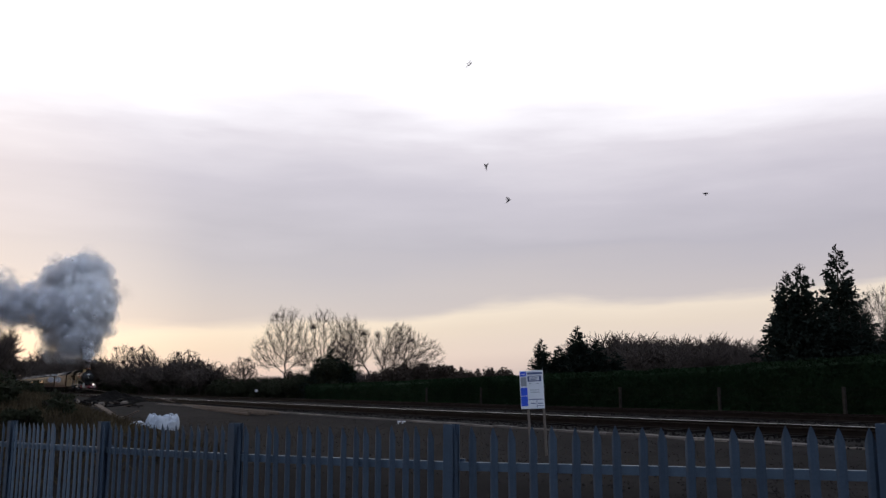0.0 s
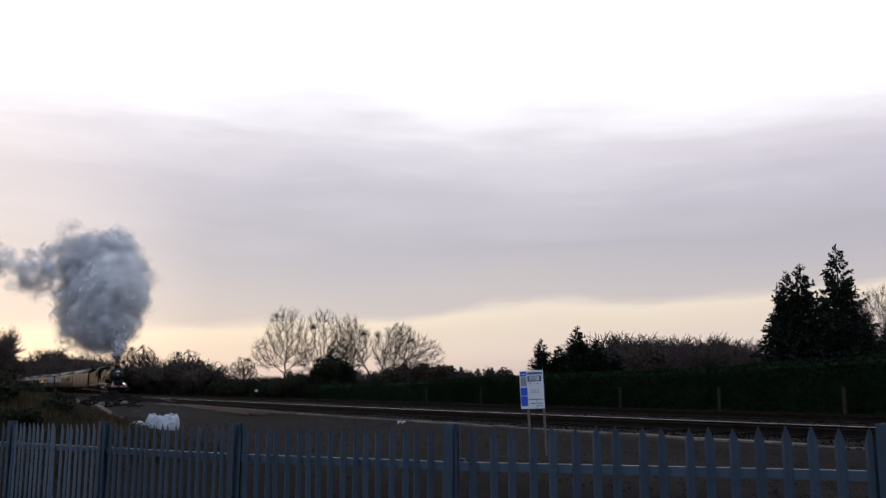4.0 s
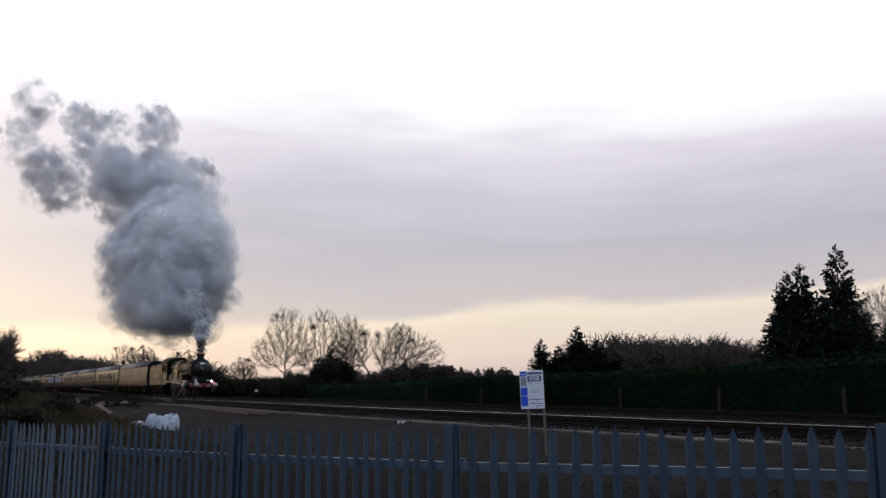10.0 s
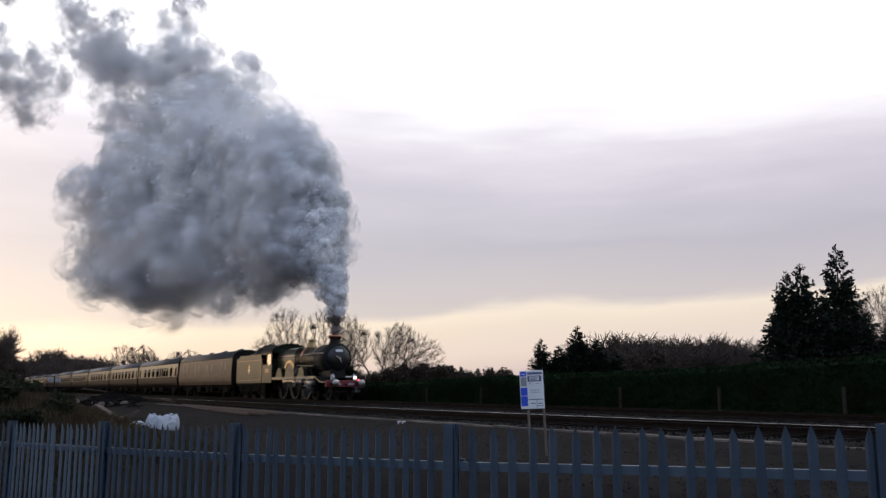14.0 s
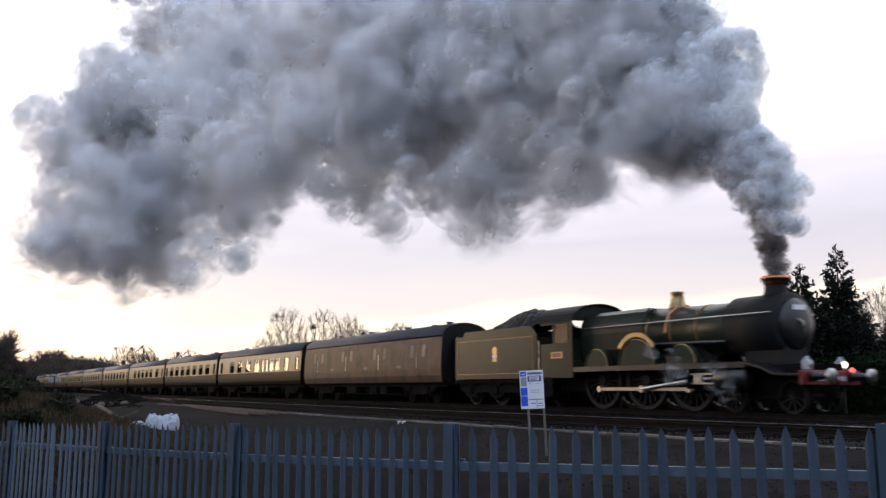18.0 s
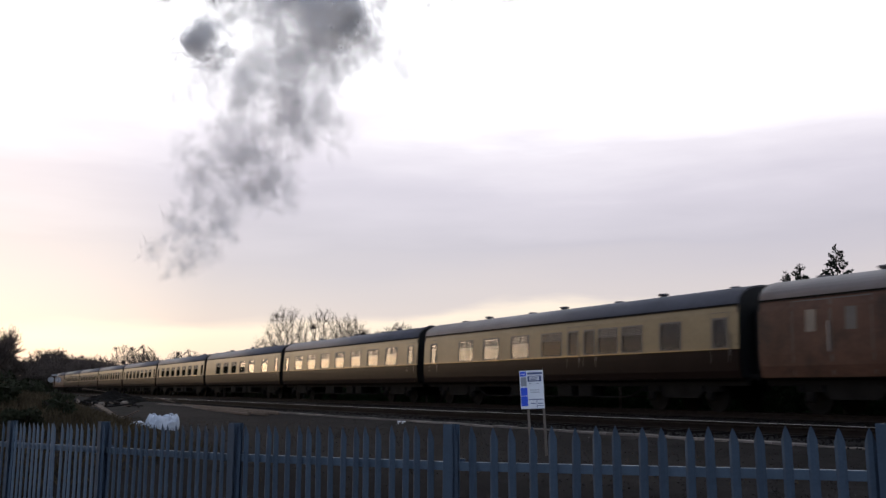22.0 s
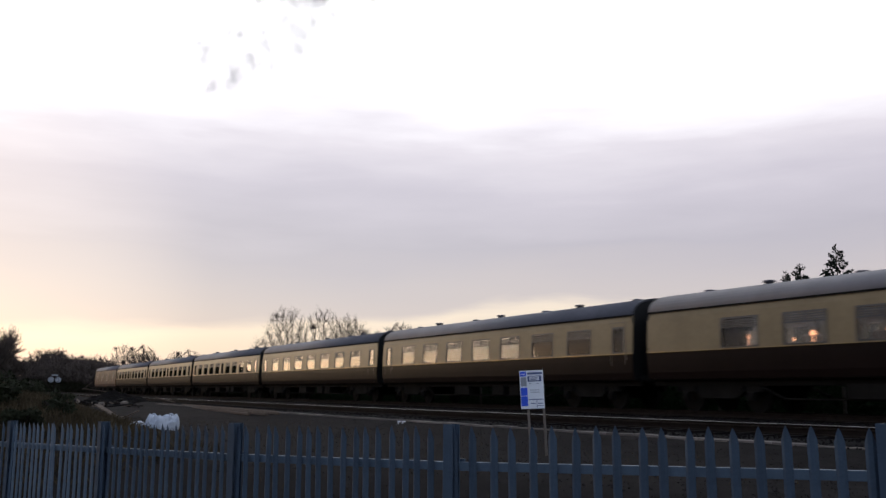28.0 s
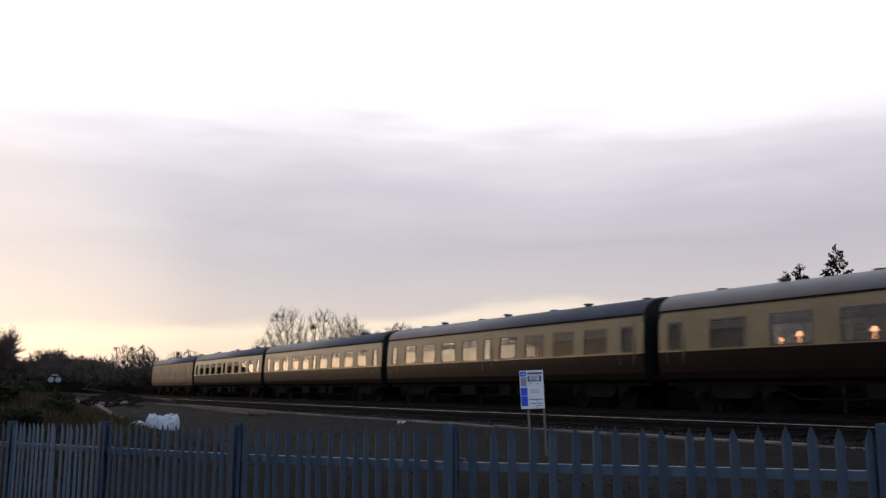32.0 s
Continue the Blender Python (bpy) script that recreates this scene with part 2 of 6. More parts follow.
M = dict(
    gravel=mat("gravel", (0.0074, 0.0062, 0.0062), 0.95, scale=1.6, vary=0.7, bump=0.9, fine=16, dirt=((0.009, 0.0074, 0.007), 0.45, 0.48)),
    pebble=mat("pebble", (0.024, 0.021, 0.020), 0.9, scale=9, vary=0.6, bump=0.3),
    field=mat("field", (0.045, 0.045, 0.03), 0.95, scale=0.2, vary=0.4, bump=0.4, fine=5),
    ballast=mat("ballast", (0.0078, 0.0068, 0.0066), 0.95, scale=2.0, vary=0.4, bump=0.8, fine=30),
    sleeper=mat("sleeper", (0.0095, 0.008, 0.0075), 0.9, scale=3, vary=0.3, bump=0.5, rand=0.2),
    rail_head=mat("rail_head", (0.30, 0.28, 0.27), 0.34, 1.0, scale=2, vary=0.2, bump=0.05),
    rust=mat("rust", (0.014, 0.0105, 0.0085), 0.85, scale=5, vary=0.4, bump=0.4),
    concrete=mat("concrete", (0.12, 0.10, 0.085), 0.9, scale=3, vary=0.25, bump=0.4, rand=0.15),
    lid_stone=mat("trough_stone", (0.115, 0.10, 0.09), 0.85, scale=3, vary=0.3, bump=0.3, rand=0.25),
    post_stone=mat("old_post", (0.035, 0.031, 0.025), 0.9, scale=4, vary=0.3, bump=0.4),
    timber=mat("timber", (0.095, 0.073, 0.058), 0.85, scale=3, vary=0.35, bump=0.4, rand=0.2),
    zinc=mat("zinc", (0.042, 0.062, 0.088), 0.6, 0.08, scale=3, vary=0.25, bump=0.1, fine=60, rand=0.14),
    # paler zinc puts the lit flanges' brightness of the cross rails into the colour
    zinc_new=mat("zinc_new", (0.085, 0.118, 0.158), 0.55, 0.15, scale=3, vary=0.2, bump=0.1, fine=60, rand=0.08),
    hedge=mat("hedge_leaf", (0.0105, 0.021, 0.009), 0.9, scale=0.7, vary=0.35, bump=0.0),
    conifer=mat("conifer_leaf", (0.016, 0.022, 0.017), 0.9, scale=0.8, vary=0.25, bump=0.0),
    bark=mat("bark", (0.04, 0.033, 0.027), 0.9, scale=4, vary=0.3, bump=0.5),
    twig=mat("twig", (0.075, 0.060, 0.052), 0.9, scale=2, vary=0.3, bump=0.0),
    grass=mat("dead_grass", (0.05, 0.038, 0.022), 0.9, scale=1.0, vary=0.5, bump=0.0),
    leaf_dark=mat("bramble_leaf", (0.022, 0.024, 0.014), 0.85, scale=1.0, vary=0.5, bump=0.0),
    laurel=mat("laurel_leaf", (0.034, 0.026, 0.020), 0.8, scale=1.0, vary=0.5, bump=0.0),
    heap=mat("dark_spoil", (0.008, 0.0072, 0.0065), 0.95, scale=3, vary=0.4, bump=0.8),
    white_bag=mat("white_bag", (0.42, 0.45, 0.50), 0.7, scale=5, vary=0.2, bump=0.5),
    white=mat("white_paint", (0.75, 0.76, 0.78), 0.5, scale=3, vary=0.08, bump=0.02),
    blue=mat("blue_paint", (0.04, 0.10, 0.62), 0.5, scale=3, vary=0.1, bump=0.02),
    board_dull=mat("weathered_board", (0.34, 0.35, 0.37), 0.7, scale=9, vary=0.2, bump=0.02),
    board_face=mat("board_face", (0.12, 0.125, 0.14), 0.7, scale=9, vary=0.2, bump=0.02),
    grey=mat("grey_paint", (0.30, 0.31, 0.33), 0.6, scale=3, vary=0.1, bump=0.02),
    dark_ink=mat("dark_ink", (0.10, 0.12, 0.22), 0.6, scale=3, vary=0.1, bump=0.0),
    green=mat("engine_green", (0.016, 0.023, 0.015), 0.34, 0.0, scale=1.5, vary=0.4, bump=0.05, dirt=((0.024, 0.018, 0.012), 1.6, 0.52)),
    black=mat("engine_black", (0.007, 0.007, 0.0075), 0.34, scale=2, vary=0.4, bump=0.06, dirt=((0.018, 0.015, 0.012), 1.5, 0.64)),
    soot=mat("soot_black", (0.0055, 0.0055, 0.0055), 0.7, scale=2, vary=0.4, bump=0.1),
    under=mat("underframe_dirt", (0.0095, 0.0085, 0.0075), 0.85, scale=2, vary=0.4, bump=0.2),
    copper=mat("copper", (0.55, 0.25, 0.14), 0.25, 1.0, scale=3, vary=0.2, bump=0.05),
    brass=mat("brass", (0.30, 0.225, 0.115), 0.36, 1.0, scale=3, vary=0.25, bump=0.05),
    steel=mat("bright_steel", (0.42, 0.40, 0.38), 0.32, 1.0, scale=4, vary=0.25, bump=0.05),
    red=mat("buffer_red", (0.15, 0.016, 0.018), 0.4, scale=3, vary=0.2, bump=0.05),
    orange=mat("orange_line", (0.20, 0.085, 0.025), 0.4, scale=3, vary=0.1, bump=0.0),
    coal=mat("coal", (0.012, 0.012, 0.013), 0.5, scale=5, vary=0.5, bump=0.8),
    cream=mat("coach_cream", (0.205, 0.152, 0.084), 0.38, scale=0.8, vary=0.16, bump=0.03, fine=8),
    brown=mat("coach_chocolate", (0.0095, 0.0054, 0.0046), 0.42, scale=0.8, vary=0.25, bump=0.012, fine=8),
    van_brown=mat("van_brown", (0.064, 0.031, 0.0195), 0.5, scale=1.1, vary=0.4, bump=0.05, fine=9, dirt=((0.03, 0.018, 0.013), 0.9, 0.5)),
    van_panel=mat("van_panel", (0.16, 0.13, 0.10), 0.6, scale=2, vary=0.3, bump=0.0),
    roof=mat("coach_roof", (0.085, 0.080, 0.090), 0.6, scale=0.8, vary=0.2, bump=0.1, fine=10),
    inside=mat("coach_inside", (0.34, 0.28, 0.21), 0.8, scale=2, vary=0.2, bump=0.0),
    curtain=mat("curtain_cloth", (0.30, 0.235, 0.16), 0.9, scale=9, vary=0.3, bump=0.2),
    seat=mat("seat_cloth", (0.16, 0.10, 0.085), 0.9, scale=6, vary=0.2, bump=0.1),
    frame_dark=mat("window_frame", (0.05, 0.042, 0.036), 0.45, scale=3, vary=0.2, bump=0.0),
    lamp_glow=mat("lamp_glow", (0.8, 0.5, 0.3), 0.6, emit=((1.0, 0.45, 0.24), 2.6)),
    head_glow=mat("head_glow", (0.9, 0.85, 0.8), 0.3, emit=((1.0, 0.78, 0.7), 3.5)),
    red_glow=mat("red_glow", (0.6, 0.05, 0.04), 0.3, emit=((1.0, 0.10, 0.08), 2.5)),
    bird=mat("bird_feather", (0.05, 0.05, 0.055), 0.8, scale=20, vary=0.3, bump=0.0),
    pane=glass_mat("pane", (0.86, 0.84, 0.80), 1.5),
    smoke=smoke_mat("smoke_shreds", (0.93, 0.955, 1.0), 0.45, 1.2, 0.15, 0.62),
    smoke_soft=smoke_mat("smoke_soft", (0.93, 0.95, 0.99), 0.28, 1.5, 0.2, 0.66),
    smoke_old=smoke_mat("smoke_old", (0.87, 0.88, 0.92), 0.22, 1.4, 0.2, 0.7),
    smoke_dark=smoke_mat("smoke_young", (0.34, 0.30, 0.29), 0.6, 1.6, 0.2, 0.55),
    veil=smoke_mat("smoke_veil", (0.70, 0.69, 0.72), 0.17, 0.9, 0.2, 0.75),
    steam=smoke_mat("steam_thin", (0.80, 0.80, 0.82), 0.14, 1.6, 0.35, 0.65),
)

# gloss lowered to dim the sky's reflection in these surfaces
for key, gloss in (("cream", 0.13), ("brown", 0.04), ("green", 0.11), ("van_brown", 0.15), ("brass", 0.4)):
    M[key].node_tree.nodes["Principled BSDF"].inputs["Specular IOR Level"].default_value = gloss

# ---------------------------------------------------------------- mesh helpers
def part(name, bm, material, parent=None, label="", smooth=False):
    me = bpy.data.meshes.new(name)
    bm.normal_update()
    bm.to_mesh(me)
    bm.free()
    me.materials.append(M[material] if isinstance(material, str) else material)
    if smooth:
        me.shade_smooth()
    ob = new(name, me)
    if parent is not None:
        ob.parent = parent
    if label:
        tagged(ob, label)
    return ob


def again(ob, m, parent=None):
    """The same part once more, on the same mesh."""
    o = new(ob.name, ob.data)
    o.parent = parent if parent is not None else ob.parent
    o.matrix_basis = m
    return o


def pieces(name, verts, faces, material, parent=None, label="", smooth=False):
    me = bpy.data.meshes.new(name)
    me.from_pydata([tuple(v) for v in verts], [], faces)
    me.update()
    me.materials.append(M[material] if isinstance(material, str) else material)
    if smooth:
        me.shade_smooth()
    ob = new(name, me)
    if parent is not None:
        ob.parent = parent
    if label:
        tagged(ob, label)
    return ob


def box(bm, x0, x1, y0, y1, z0, z1, bevel=0.0):
    vs = [bm.verts.new(p) for p in ((x0, y0, z0), (x1, y0, z0), (x1, y1, z0), (x0, y1, z0), (x0, y0, z1), (x1, y0, z1), (x1, y1, z1), (x0, y1, z1))]
    fs = [bm.faces.new([vs[i] for i in f]) for f in ((3, 2, 1, 0), (4, 5, 6, 7), (0, 1, 5, 4), (1, 2, 6, 5), (2, 3, 7, 6), (3, 0, 4, 7))]
    if bevel:
        es = list({e for f in fs for e in f.edges})
        bmesh.ops.bevel(bm, geom=es, offset=bevel, segments=1, affect="EDGES", profile=0.5)
    return bm


def tube(bm, a, b, r0, r1=None, seg=12, caps=True):
    r1 = r0 if r1 is None else r1
    a, b = Vector(a), Vector(b)
    q = (b - a).to_track_quat("Z", "Y")
    rings = []
    for p, r in ((a, r0), (b, r1)):
        rings.append([bm.verts.new(p + q @ Vector((r * math.cos(2 * math.pi * i / seg), r * math.sin(2 * math.pi * i / seg), 0))) for i in range(seg)])
    for i in range(seg):
        j = (i + 1) % seg
        bm.faces.new((rings[0][i], rings[0][j], rings[1][j], rings[1][i]))
    if caps:
        bm.faces.new(rings[0][::-1])
        bm.faces.new(rings[1])
    return bm


def lathe(bm, profile, axis="z", centre=(0, 0, 0), seg=24):
    """Turns (radius, height) pairs round an axis."""
    c = Vector(centre)
    rings = []
    for r, h in profile:
        ring = []
        for i in range(seg):
            a = 2 * math.pi * i / seg
            u, v = r * math.cos(a), r * math.sin(a)
            p = {"z": (u, v, h), "x": (h, u, v), "y": (u, h, -v)}[axis]
            ring.append(bm.verts.new(c + Vector(p)))
        rings.append(ring)
    for k in range(len(rings) - 1):
        for i in range(seg):
            j = (i + 1) % seg
            bm.faces.new((rings[k][i], rings[k][j], rings[k + 1][j], rings[k + 1][i]))
    bm.faces.new(rings[0][::-1])
    bm.faces.new(rings[-1])
    return bm


def extrude_profile(bm, pts, x0, x1):
    """A closed (y, z) outline drawn out along x."""
    a = [bm.verts.new((x0, y, z)) for y, z in pts]
    b = [bm.verts.new((x1, y, z)) for y, z in pts]
    n = len(pts)
    for i in range(n):
        j = (i + 1) % n
        bm.faces.new((a[i], a[j], b[j], b[i]))
    bm.faces.new(a[::-1])
    bm.faces.new(b)
    return bm


def plate(bm, pts, y0, y1):
    """A closed (x, z) outline with thickness along y."""
    a = [bm.verts.new((x, y0, z)) for x, z in pts]
    b = [bm.verts.new((x, y1, z)) for x, z in pts]
    n = len(pts)
    for i in range(n):
        j = (i + 1) % n
        bm.faces.new((a[j], a[i], b[i], b[j]))
    bm.faces.new(a)
    bm.faces.new(b[::-1])
    return bm


def BM():
    return bmesh.new()


def thing(name, label, category, group="", kind="", at=None):
    ob = new(name)
    ob.empty_display_size = 0.2
    tagged(ob, label, category, group, kind)
    if at is not None:
        ob.matrix_basis = at
    return ob


# ---------------------------------------------------------------- plan
TY = 21.9            # centre line of the train's track
NEAR_TY = 16.05      # centre line of the nearer track
FENCE = [(-2.1, 6.6), (-3.35, 4.9), (-5.80, 3.37), (-7.95, 2.38), (-10.3, 1.62), (-12.9, 0.9), (-15.9, -0.2)]
FENCE_TOP = [0.49, 0.465, 0.405, 0.36, 0.31, 0.25, 0.20]


def smooth01(a, b, v):
    t = min(1.0, max(0.0, (v - a) / (b - a)))
    return t * t * (3 - 2 * t)


def ground_z(x, y):
    z = -0.52 + 0.14 * smooth01(11.0, 13.6, y) + 0.05 * smooth01(13.9, 14.9, y) + 0.14 * smooth01(18.6, 20.4, y) + 0.03 * smooth01(24.0, 27.0, y)
    d = (x + 5.8) * -0.39 + (y - 3.4) * 0.92
    z -= 0.85 * (1 - smooth01(0.2, 5.5, d))
    # rough bank at the far end of the yard
    ex, ey = (x + 29.0) / 10.0, (y - 1.0) / 2.9
    z += 1.22 * math.exp(-(ex * ex + ey * ey)) * smooth01(-12, -17, x)
    if y < 19:
        z += 0.035 * noise.noise((x * 0.6, y * 0.6, 0.3)) + 0.02 * noise.noise((x * 2.1, y * 2.1, 4.0))
    return z


def build_ground():
    xs = [-2500, -900, -400, -250, -180, -140] + [-120 + 2 * i for i in range(35)] + [-50 + 0.5 * i for i in range(121)] + [14, 20, 40, 80, 200, 900, 2500]
    ys = [-2500, -600, -150, -60, -30, -15] + [-10 + 0.5 * i for i in range(79)] + [31, 34, 40, 60, 120, 300, 900, 2500]
    vs = [(x, y, ground_z(x, y)) for y in ys for x in xs]
    nx = len(xs)
    fs = [(j * nx + i, j * nx + i + 1, (j + 1) * nx + i + 1, (j + 1) * nx + i) for j in range(len(ys) - 1) for i in range(nx - 1)]
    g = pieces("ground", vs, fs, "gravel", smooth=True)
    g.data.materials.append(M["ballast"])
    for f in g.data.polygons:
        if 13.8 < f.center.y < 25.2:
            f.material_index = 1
    tagged(g, "brown stony ground of the trackside yard", "ground", kind="structure")


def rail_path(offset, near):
    """Height and offset of one rail along the line; the nearer track is bent to fit the camera's view."""
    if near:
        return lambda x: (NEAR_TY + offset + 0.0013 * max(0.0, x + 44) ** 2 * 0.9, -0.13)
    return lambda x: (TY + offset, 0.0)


def build_rail(name, path, x0, x1, step, label, parent, bright=True):
    prof = [(-0.065, -0.16), (0.065, -0.16), (0.065, -0.145), (0.012, -0.125), (0.012, -0.045), (0.036, -0.03), (0.036, -0.004), (0.03, 0.0),
            (-0.03, 0.0), (-0.036, -0.004), (-0.036, -0.03), (-0.012, -0.045), (-0.012, -0.125), (-0.065, -0.145)]
    n = int((x1 - x0) / step) + 1
    vs, fs = [], []
    k = len(prof)
    for i in range(n):
        x = x0 + i * step
        cy, cz = path(x)
        vs += [(x, cy + a, cz + b) for a, b in prof]
    for i in range(n - 1):
        for a in range(k):
            b = (a + 1) % k
            fs.append((i * k + a, i * k + b, (i + 1) * k + b, (i + 1) * k + a))
    ob = pieces(name, vs, fs, "rust", parent, label)
    ob.data.materials.append(M["rail_head"])
    for p in ob.data.polygons:
        if bright and p.index % k in (6, 7, 8):
            p.material_index = 1
    return ob


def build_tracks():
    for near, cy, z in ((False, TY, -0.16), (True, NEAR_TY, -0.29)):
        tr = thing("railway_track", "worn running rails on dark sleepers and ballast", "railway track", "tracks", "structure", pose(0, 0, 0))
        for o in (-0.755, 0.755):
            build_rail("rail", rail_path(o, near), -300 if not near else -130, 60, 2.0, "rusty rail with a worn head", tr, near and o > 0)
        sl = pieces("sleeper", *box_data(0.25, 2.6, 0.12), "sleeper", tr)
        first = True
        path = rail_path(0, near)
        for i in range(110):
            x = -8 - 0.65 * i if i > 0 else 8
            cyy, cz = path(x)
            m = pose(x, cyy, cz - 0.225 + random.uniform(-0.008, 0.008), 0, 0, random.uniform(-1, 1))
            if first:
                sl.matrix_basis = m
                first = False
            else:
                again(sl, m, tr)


def box_data(lx, ly, lz):
    x, y, z = lx / 2, ly / 2, lz / 2
    v = [(sx * x, sy * y, sz * z) for sz in (-1, 1) for sx, sy in ((-1, -1), (1, -1), (1, 1), (-1, 1))]
    return v, [(3, 2, 1, 0), (4, 5, 6, 7), (0, 1, 5, 4), (1, 2, 6, 5), (2, 3, 7, 6), (3, 0, 4, 7)]

# ---------------------------------------------------------------- palisade fence
def build_fence():
    f = thing("palisade_fence", "blue-grey galvanised steel palisade fence round the yard", "fence", kind="structure", at=pose(0, 0, 0))
    # one pale: a shallow ridge section with a pointed top, 1 m long, foot at 0
    w, d = 0.031, 0.014
    sec = [(-w, 0.0), (-w * 0.45, -d * 0.9), (w * 0.45, -d * 0.9), (w, 0.0), (w * 0.8, 0.004), (0, -d * 0.6 + 0.004), (-w * 0.8, 0.004)]
    H = 1.78
    vs, fs = [], []
    tops = [H - 0.09, H - 0.03, H - 0.03, H - 0.09, H - 0.085, H - 0.03, H - 0.085]
    n = len(sec)
    vs += [(x, y, 0.0) for x, y in sec] + [(x, y, z) for (x, y), z in zip(sec, tops)] + [(0, -d, H)]
    for i in range(n):
        j = (i + 1) % n
        fs.append((i, j, n + j, n + i))
        fs.append((n + i, n + j, 2 * n))
    shape = {}
    post_data = {}
    for k in range(len(FENCE) - 1):
        (xa, ya), (xb, yb) = FENCE[k], FENCE[k + 1]
        za, zb = FENCE_TOP[k], FENCE_TOP[k + 1]
        lean = Vector((xb - xa, yb - ya, 0))
        L = lean.length
        ang = math.degrees(math.atan2(-lean.y, -lean.x))
        # the fifth bay takes the paler zinc as well
        mt = "zinc_new" if k == 4 else "zinc"
        count = 19
        for i in range(count):
            u = (i + 0.45) / (count - 0.3)
            x, y, z = xa + (xb - xa) * u, ya + (yb - ya) * u, za + (zb - za) * u
            nrm = Vector((lean.y, -lean.x, 0)).normalized()
            if nrm.dot(Vector((x, y, 0))) > 0:
                nrm = -nrm
            m = pose(x + nrm.x * 0.03, y + nrm.y * 0.03, z - H + random.uniform(-0.008, 0.008), random.uniform(-0.5, 0.5), random.uniform(-0.6, 0.6), ang)
            if k == 4 and i == 8:
                m = m @ pose(0, 0, 0, 0, -2.2, 0)
            if mt not in shape:
                shape[mt] = pieces("pale", vs, fs, mt, f)
                shape[mt].matrix_basis = m
            else:
                again(shape[mt], m, f)
        for drop in (0.262, 1.35):
            bm = BM()
            box(bm, 0, L, -0.004, 0.004, -0.06, -0.004)
            box(bm, 0, L, -0.045, 0.004, -0.004, 0.001)
            r = part("cross_rail", bm, "zinc_new", f)
            r.matrix_basis = Matrix.Translation((xa, ya, za - drop)) @ Matrix.Rotation(math.atan2(lean.y, lean.x), 4, "Z") @ Matrix.Rotation(-math.atan2(zb - za, L), 4, "Y")
    for k, ((x, y), z) in enumerate(zip(FENCE, FENCE_TOP)):
        if not post_data:
            bm = BM()
            for y0, y1, x0, x1 in ((-0.05, -0.042, -0.04, 0.04), (0.042, 0.05, -0.04, 0.04), (-0.042, 0.042, -0.004, 0.004)):
                box(bm, x0, x1, y0, y1, 0.0, 1.855)
            po = part("post", bm, "zinc", f)
            post_data["p"] = po
        else:
            po = again(post_data["p"], Matrix(), f)
        j = min(k, len(FENCE) - 2)
        a = math.degrees(math.atan2(FENCE[j + 1][1] - FENCE[j][1], FENCE[j + 1][0] - FENCE[j][0]))
        nrm = Vector((FENCE[j + 1][1] - FENCE[j][1], -(FENCE[j + 1][0] - FENCE[j][0]), 0)).normalized()
        if nrm.dot(Vector((x, y, 0))) > 0:
            nrm = -nrm
        po.matrix_basis = pose(x + nrm.x * 0.02, y + nrm.y * 0.02, z - 1.84, 0, 0, a)
        # cleat with a bolt; the third post's bolt is larger and white
        bm = BM()
        box(bm, -0.07, 0.07, -0.085, -0.06, 1.54, 1.60)
        cl = part("cleat", bm, "zinc", po)
        bm = BM()
        tube(bm, (0.045, -0.10, 1.575), (0.045, -0.08, 1.575), 0.022 if k == 2 else 0.016, seg=8)
        part("bolt", bm, "white" if k == 2 else "steel", cl, "larger white bolt head" if k == 2 else "")


def build_sign():
    # placed at the yard's far side, leaning slightly
    s = thing("notice_board", "white and blue works notice board on two posts", "sign")
    # board is 0.455 x 0.71, origin at the middle of its foot
    bm = BM()
    box(bm, -0.228, 0.228, -0.01, 0.01, 0.0, 0.71, 0.004)
    board = part("board", bm, "white", s)
    def patch(name, x0, x1, z0, z1, m, lift=0.013):
        bm = BM()
        box(bm, x0, x1, -lift, -0.0095, z0, z1)
        return part(name, bm, m, board)
    patch("logo_panel", -0.215, -0.095, 0.605, 0.695, "blue")
    bm = BM()
    plate(bm, [(-0.20, 0.66), (-0.13, 0.625), (-0.12, 0.665), (-0.16, 0.65)], -0.016, -0.0125)
    part("logo_shape", bm, "white", board)
    patch("blue_panel", -0.215, -0.085, 0.245, 0.395, "blue")
    patch("blue_panel", -0.215, -0.085, 0.055, 0.235, "blue")
    patch("grey_panel", -0.205, -0.095, 0.42, 0.59, "grey")
    patch("heading_bar", -0.07, 0.215, 0.635, 0.675, "dark_ink")
    patch("blue_frame", -0.07, 0.195, 0.505, 0.61, "dark_ink")
    patch("frame_inside", -0.035, 0.155, 0.525, 0.595, "white", 0.0155)
    for i, (x0, x1, z) in enumerate(((-0.02, 0.13, 0.57), (-0.01, 0.11, 0.545))):
        patch("text_bar", x0, x1, z - 0.007, z + 0.007, "dark_ink", 0.018)
    for x0, x1, z in ((-0.04, 0.0, 0.465), (0.10, 0.14, 0.465), (-0.03, 0.14, 0.345), (-0.02, 0.15, 0.305)):
        patch("text_bar", x0, x1, z - 0.006, z + 0.006, "grey")
    patch("lower_rule", -0.065, 0.215, 0.165, 0.18, "dark_ink")
    patch("divider", 0.085, 0.095, 0.02, 0.165, "dark_ink")
    patch("text_bar", -0.03, 0.06, 0.09, 0.105, "dark_ink")
    patch("text_bar", 0.115, 0.20, 0.09, 0.105, "dark_ink")
    patch("rule", 0.095, 0.215, 0.05, 0.06, "dark_ink")
    for x in (-0.10, 0.20):
        bm = BM()
        tube(bm, (x, 0.035, -1.15), (x, 0.035, 0.69), 0.024, seg=12)
        part("post", bm, "concrete", s, "grey metal post")
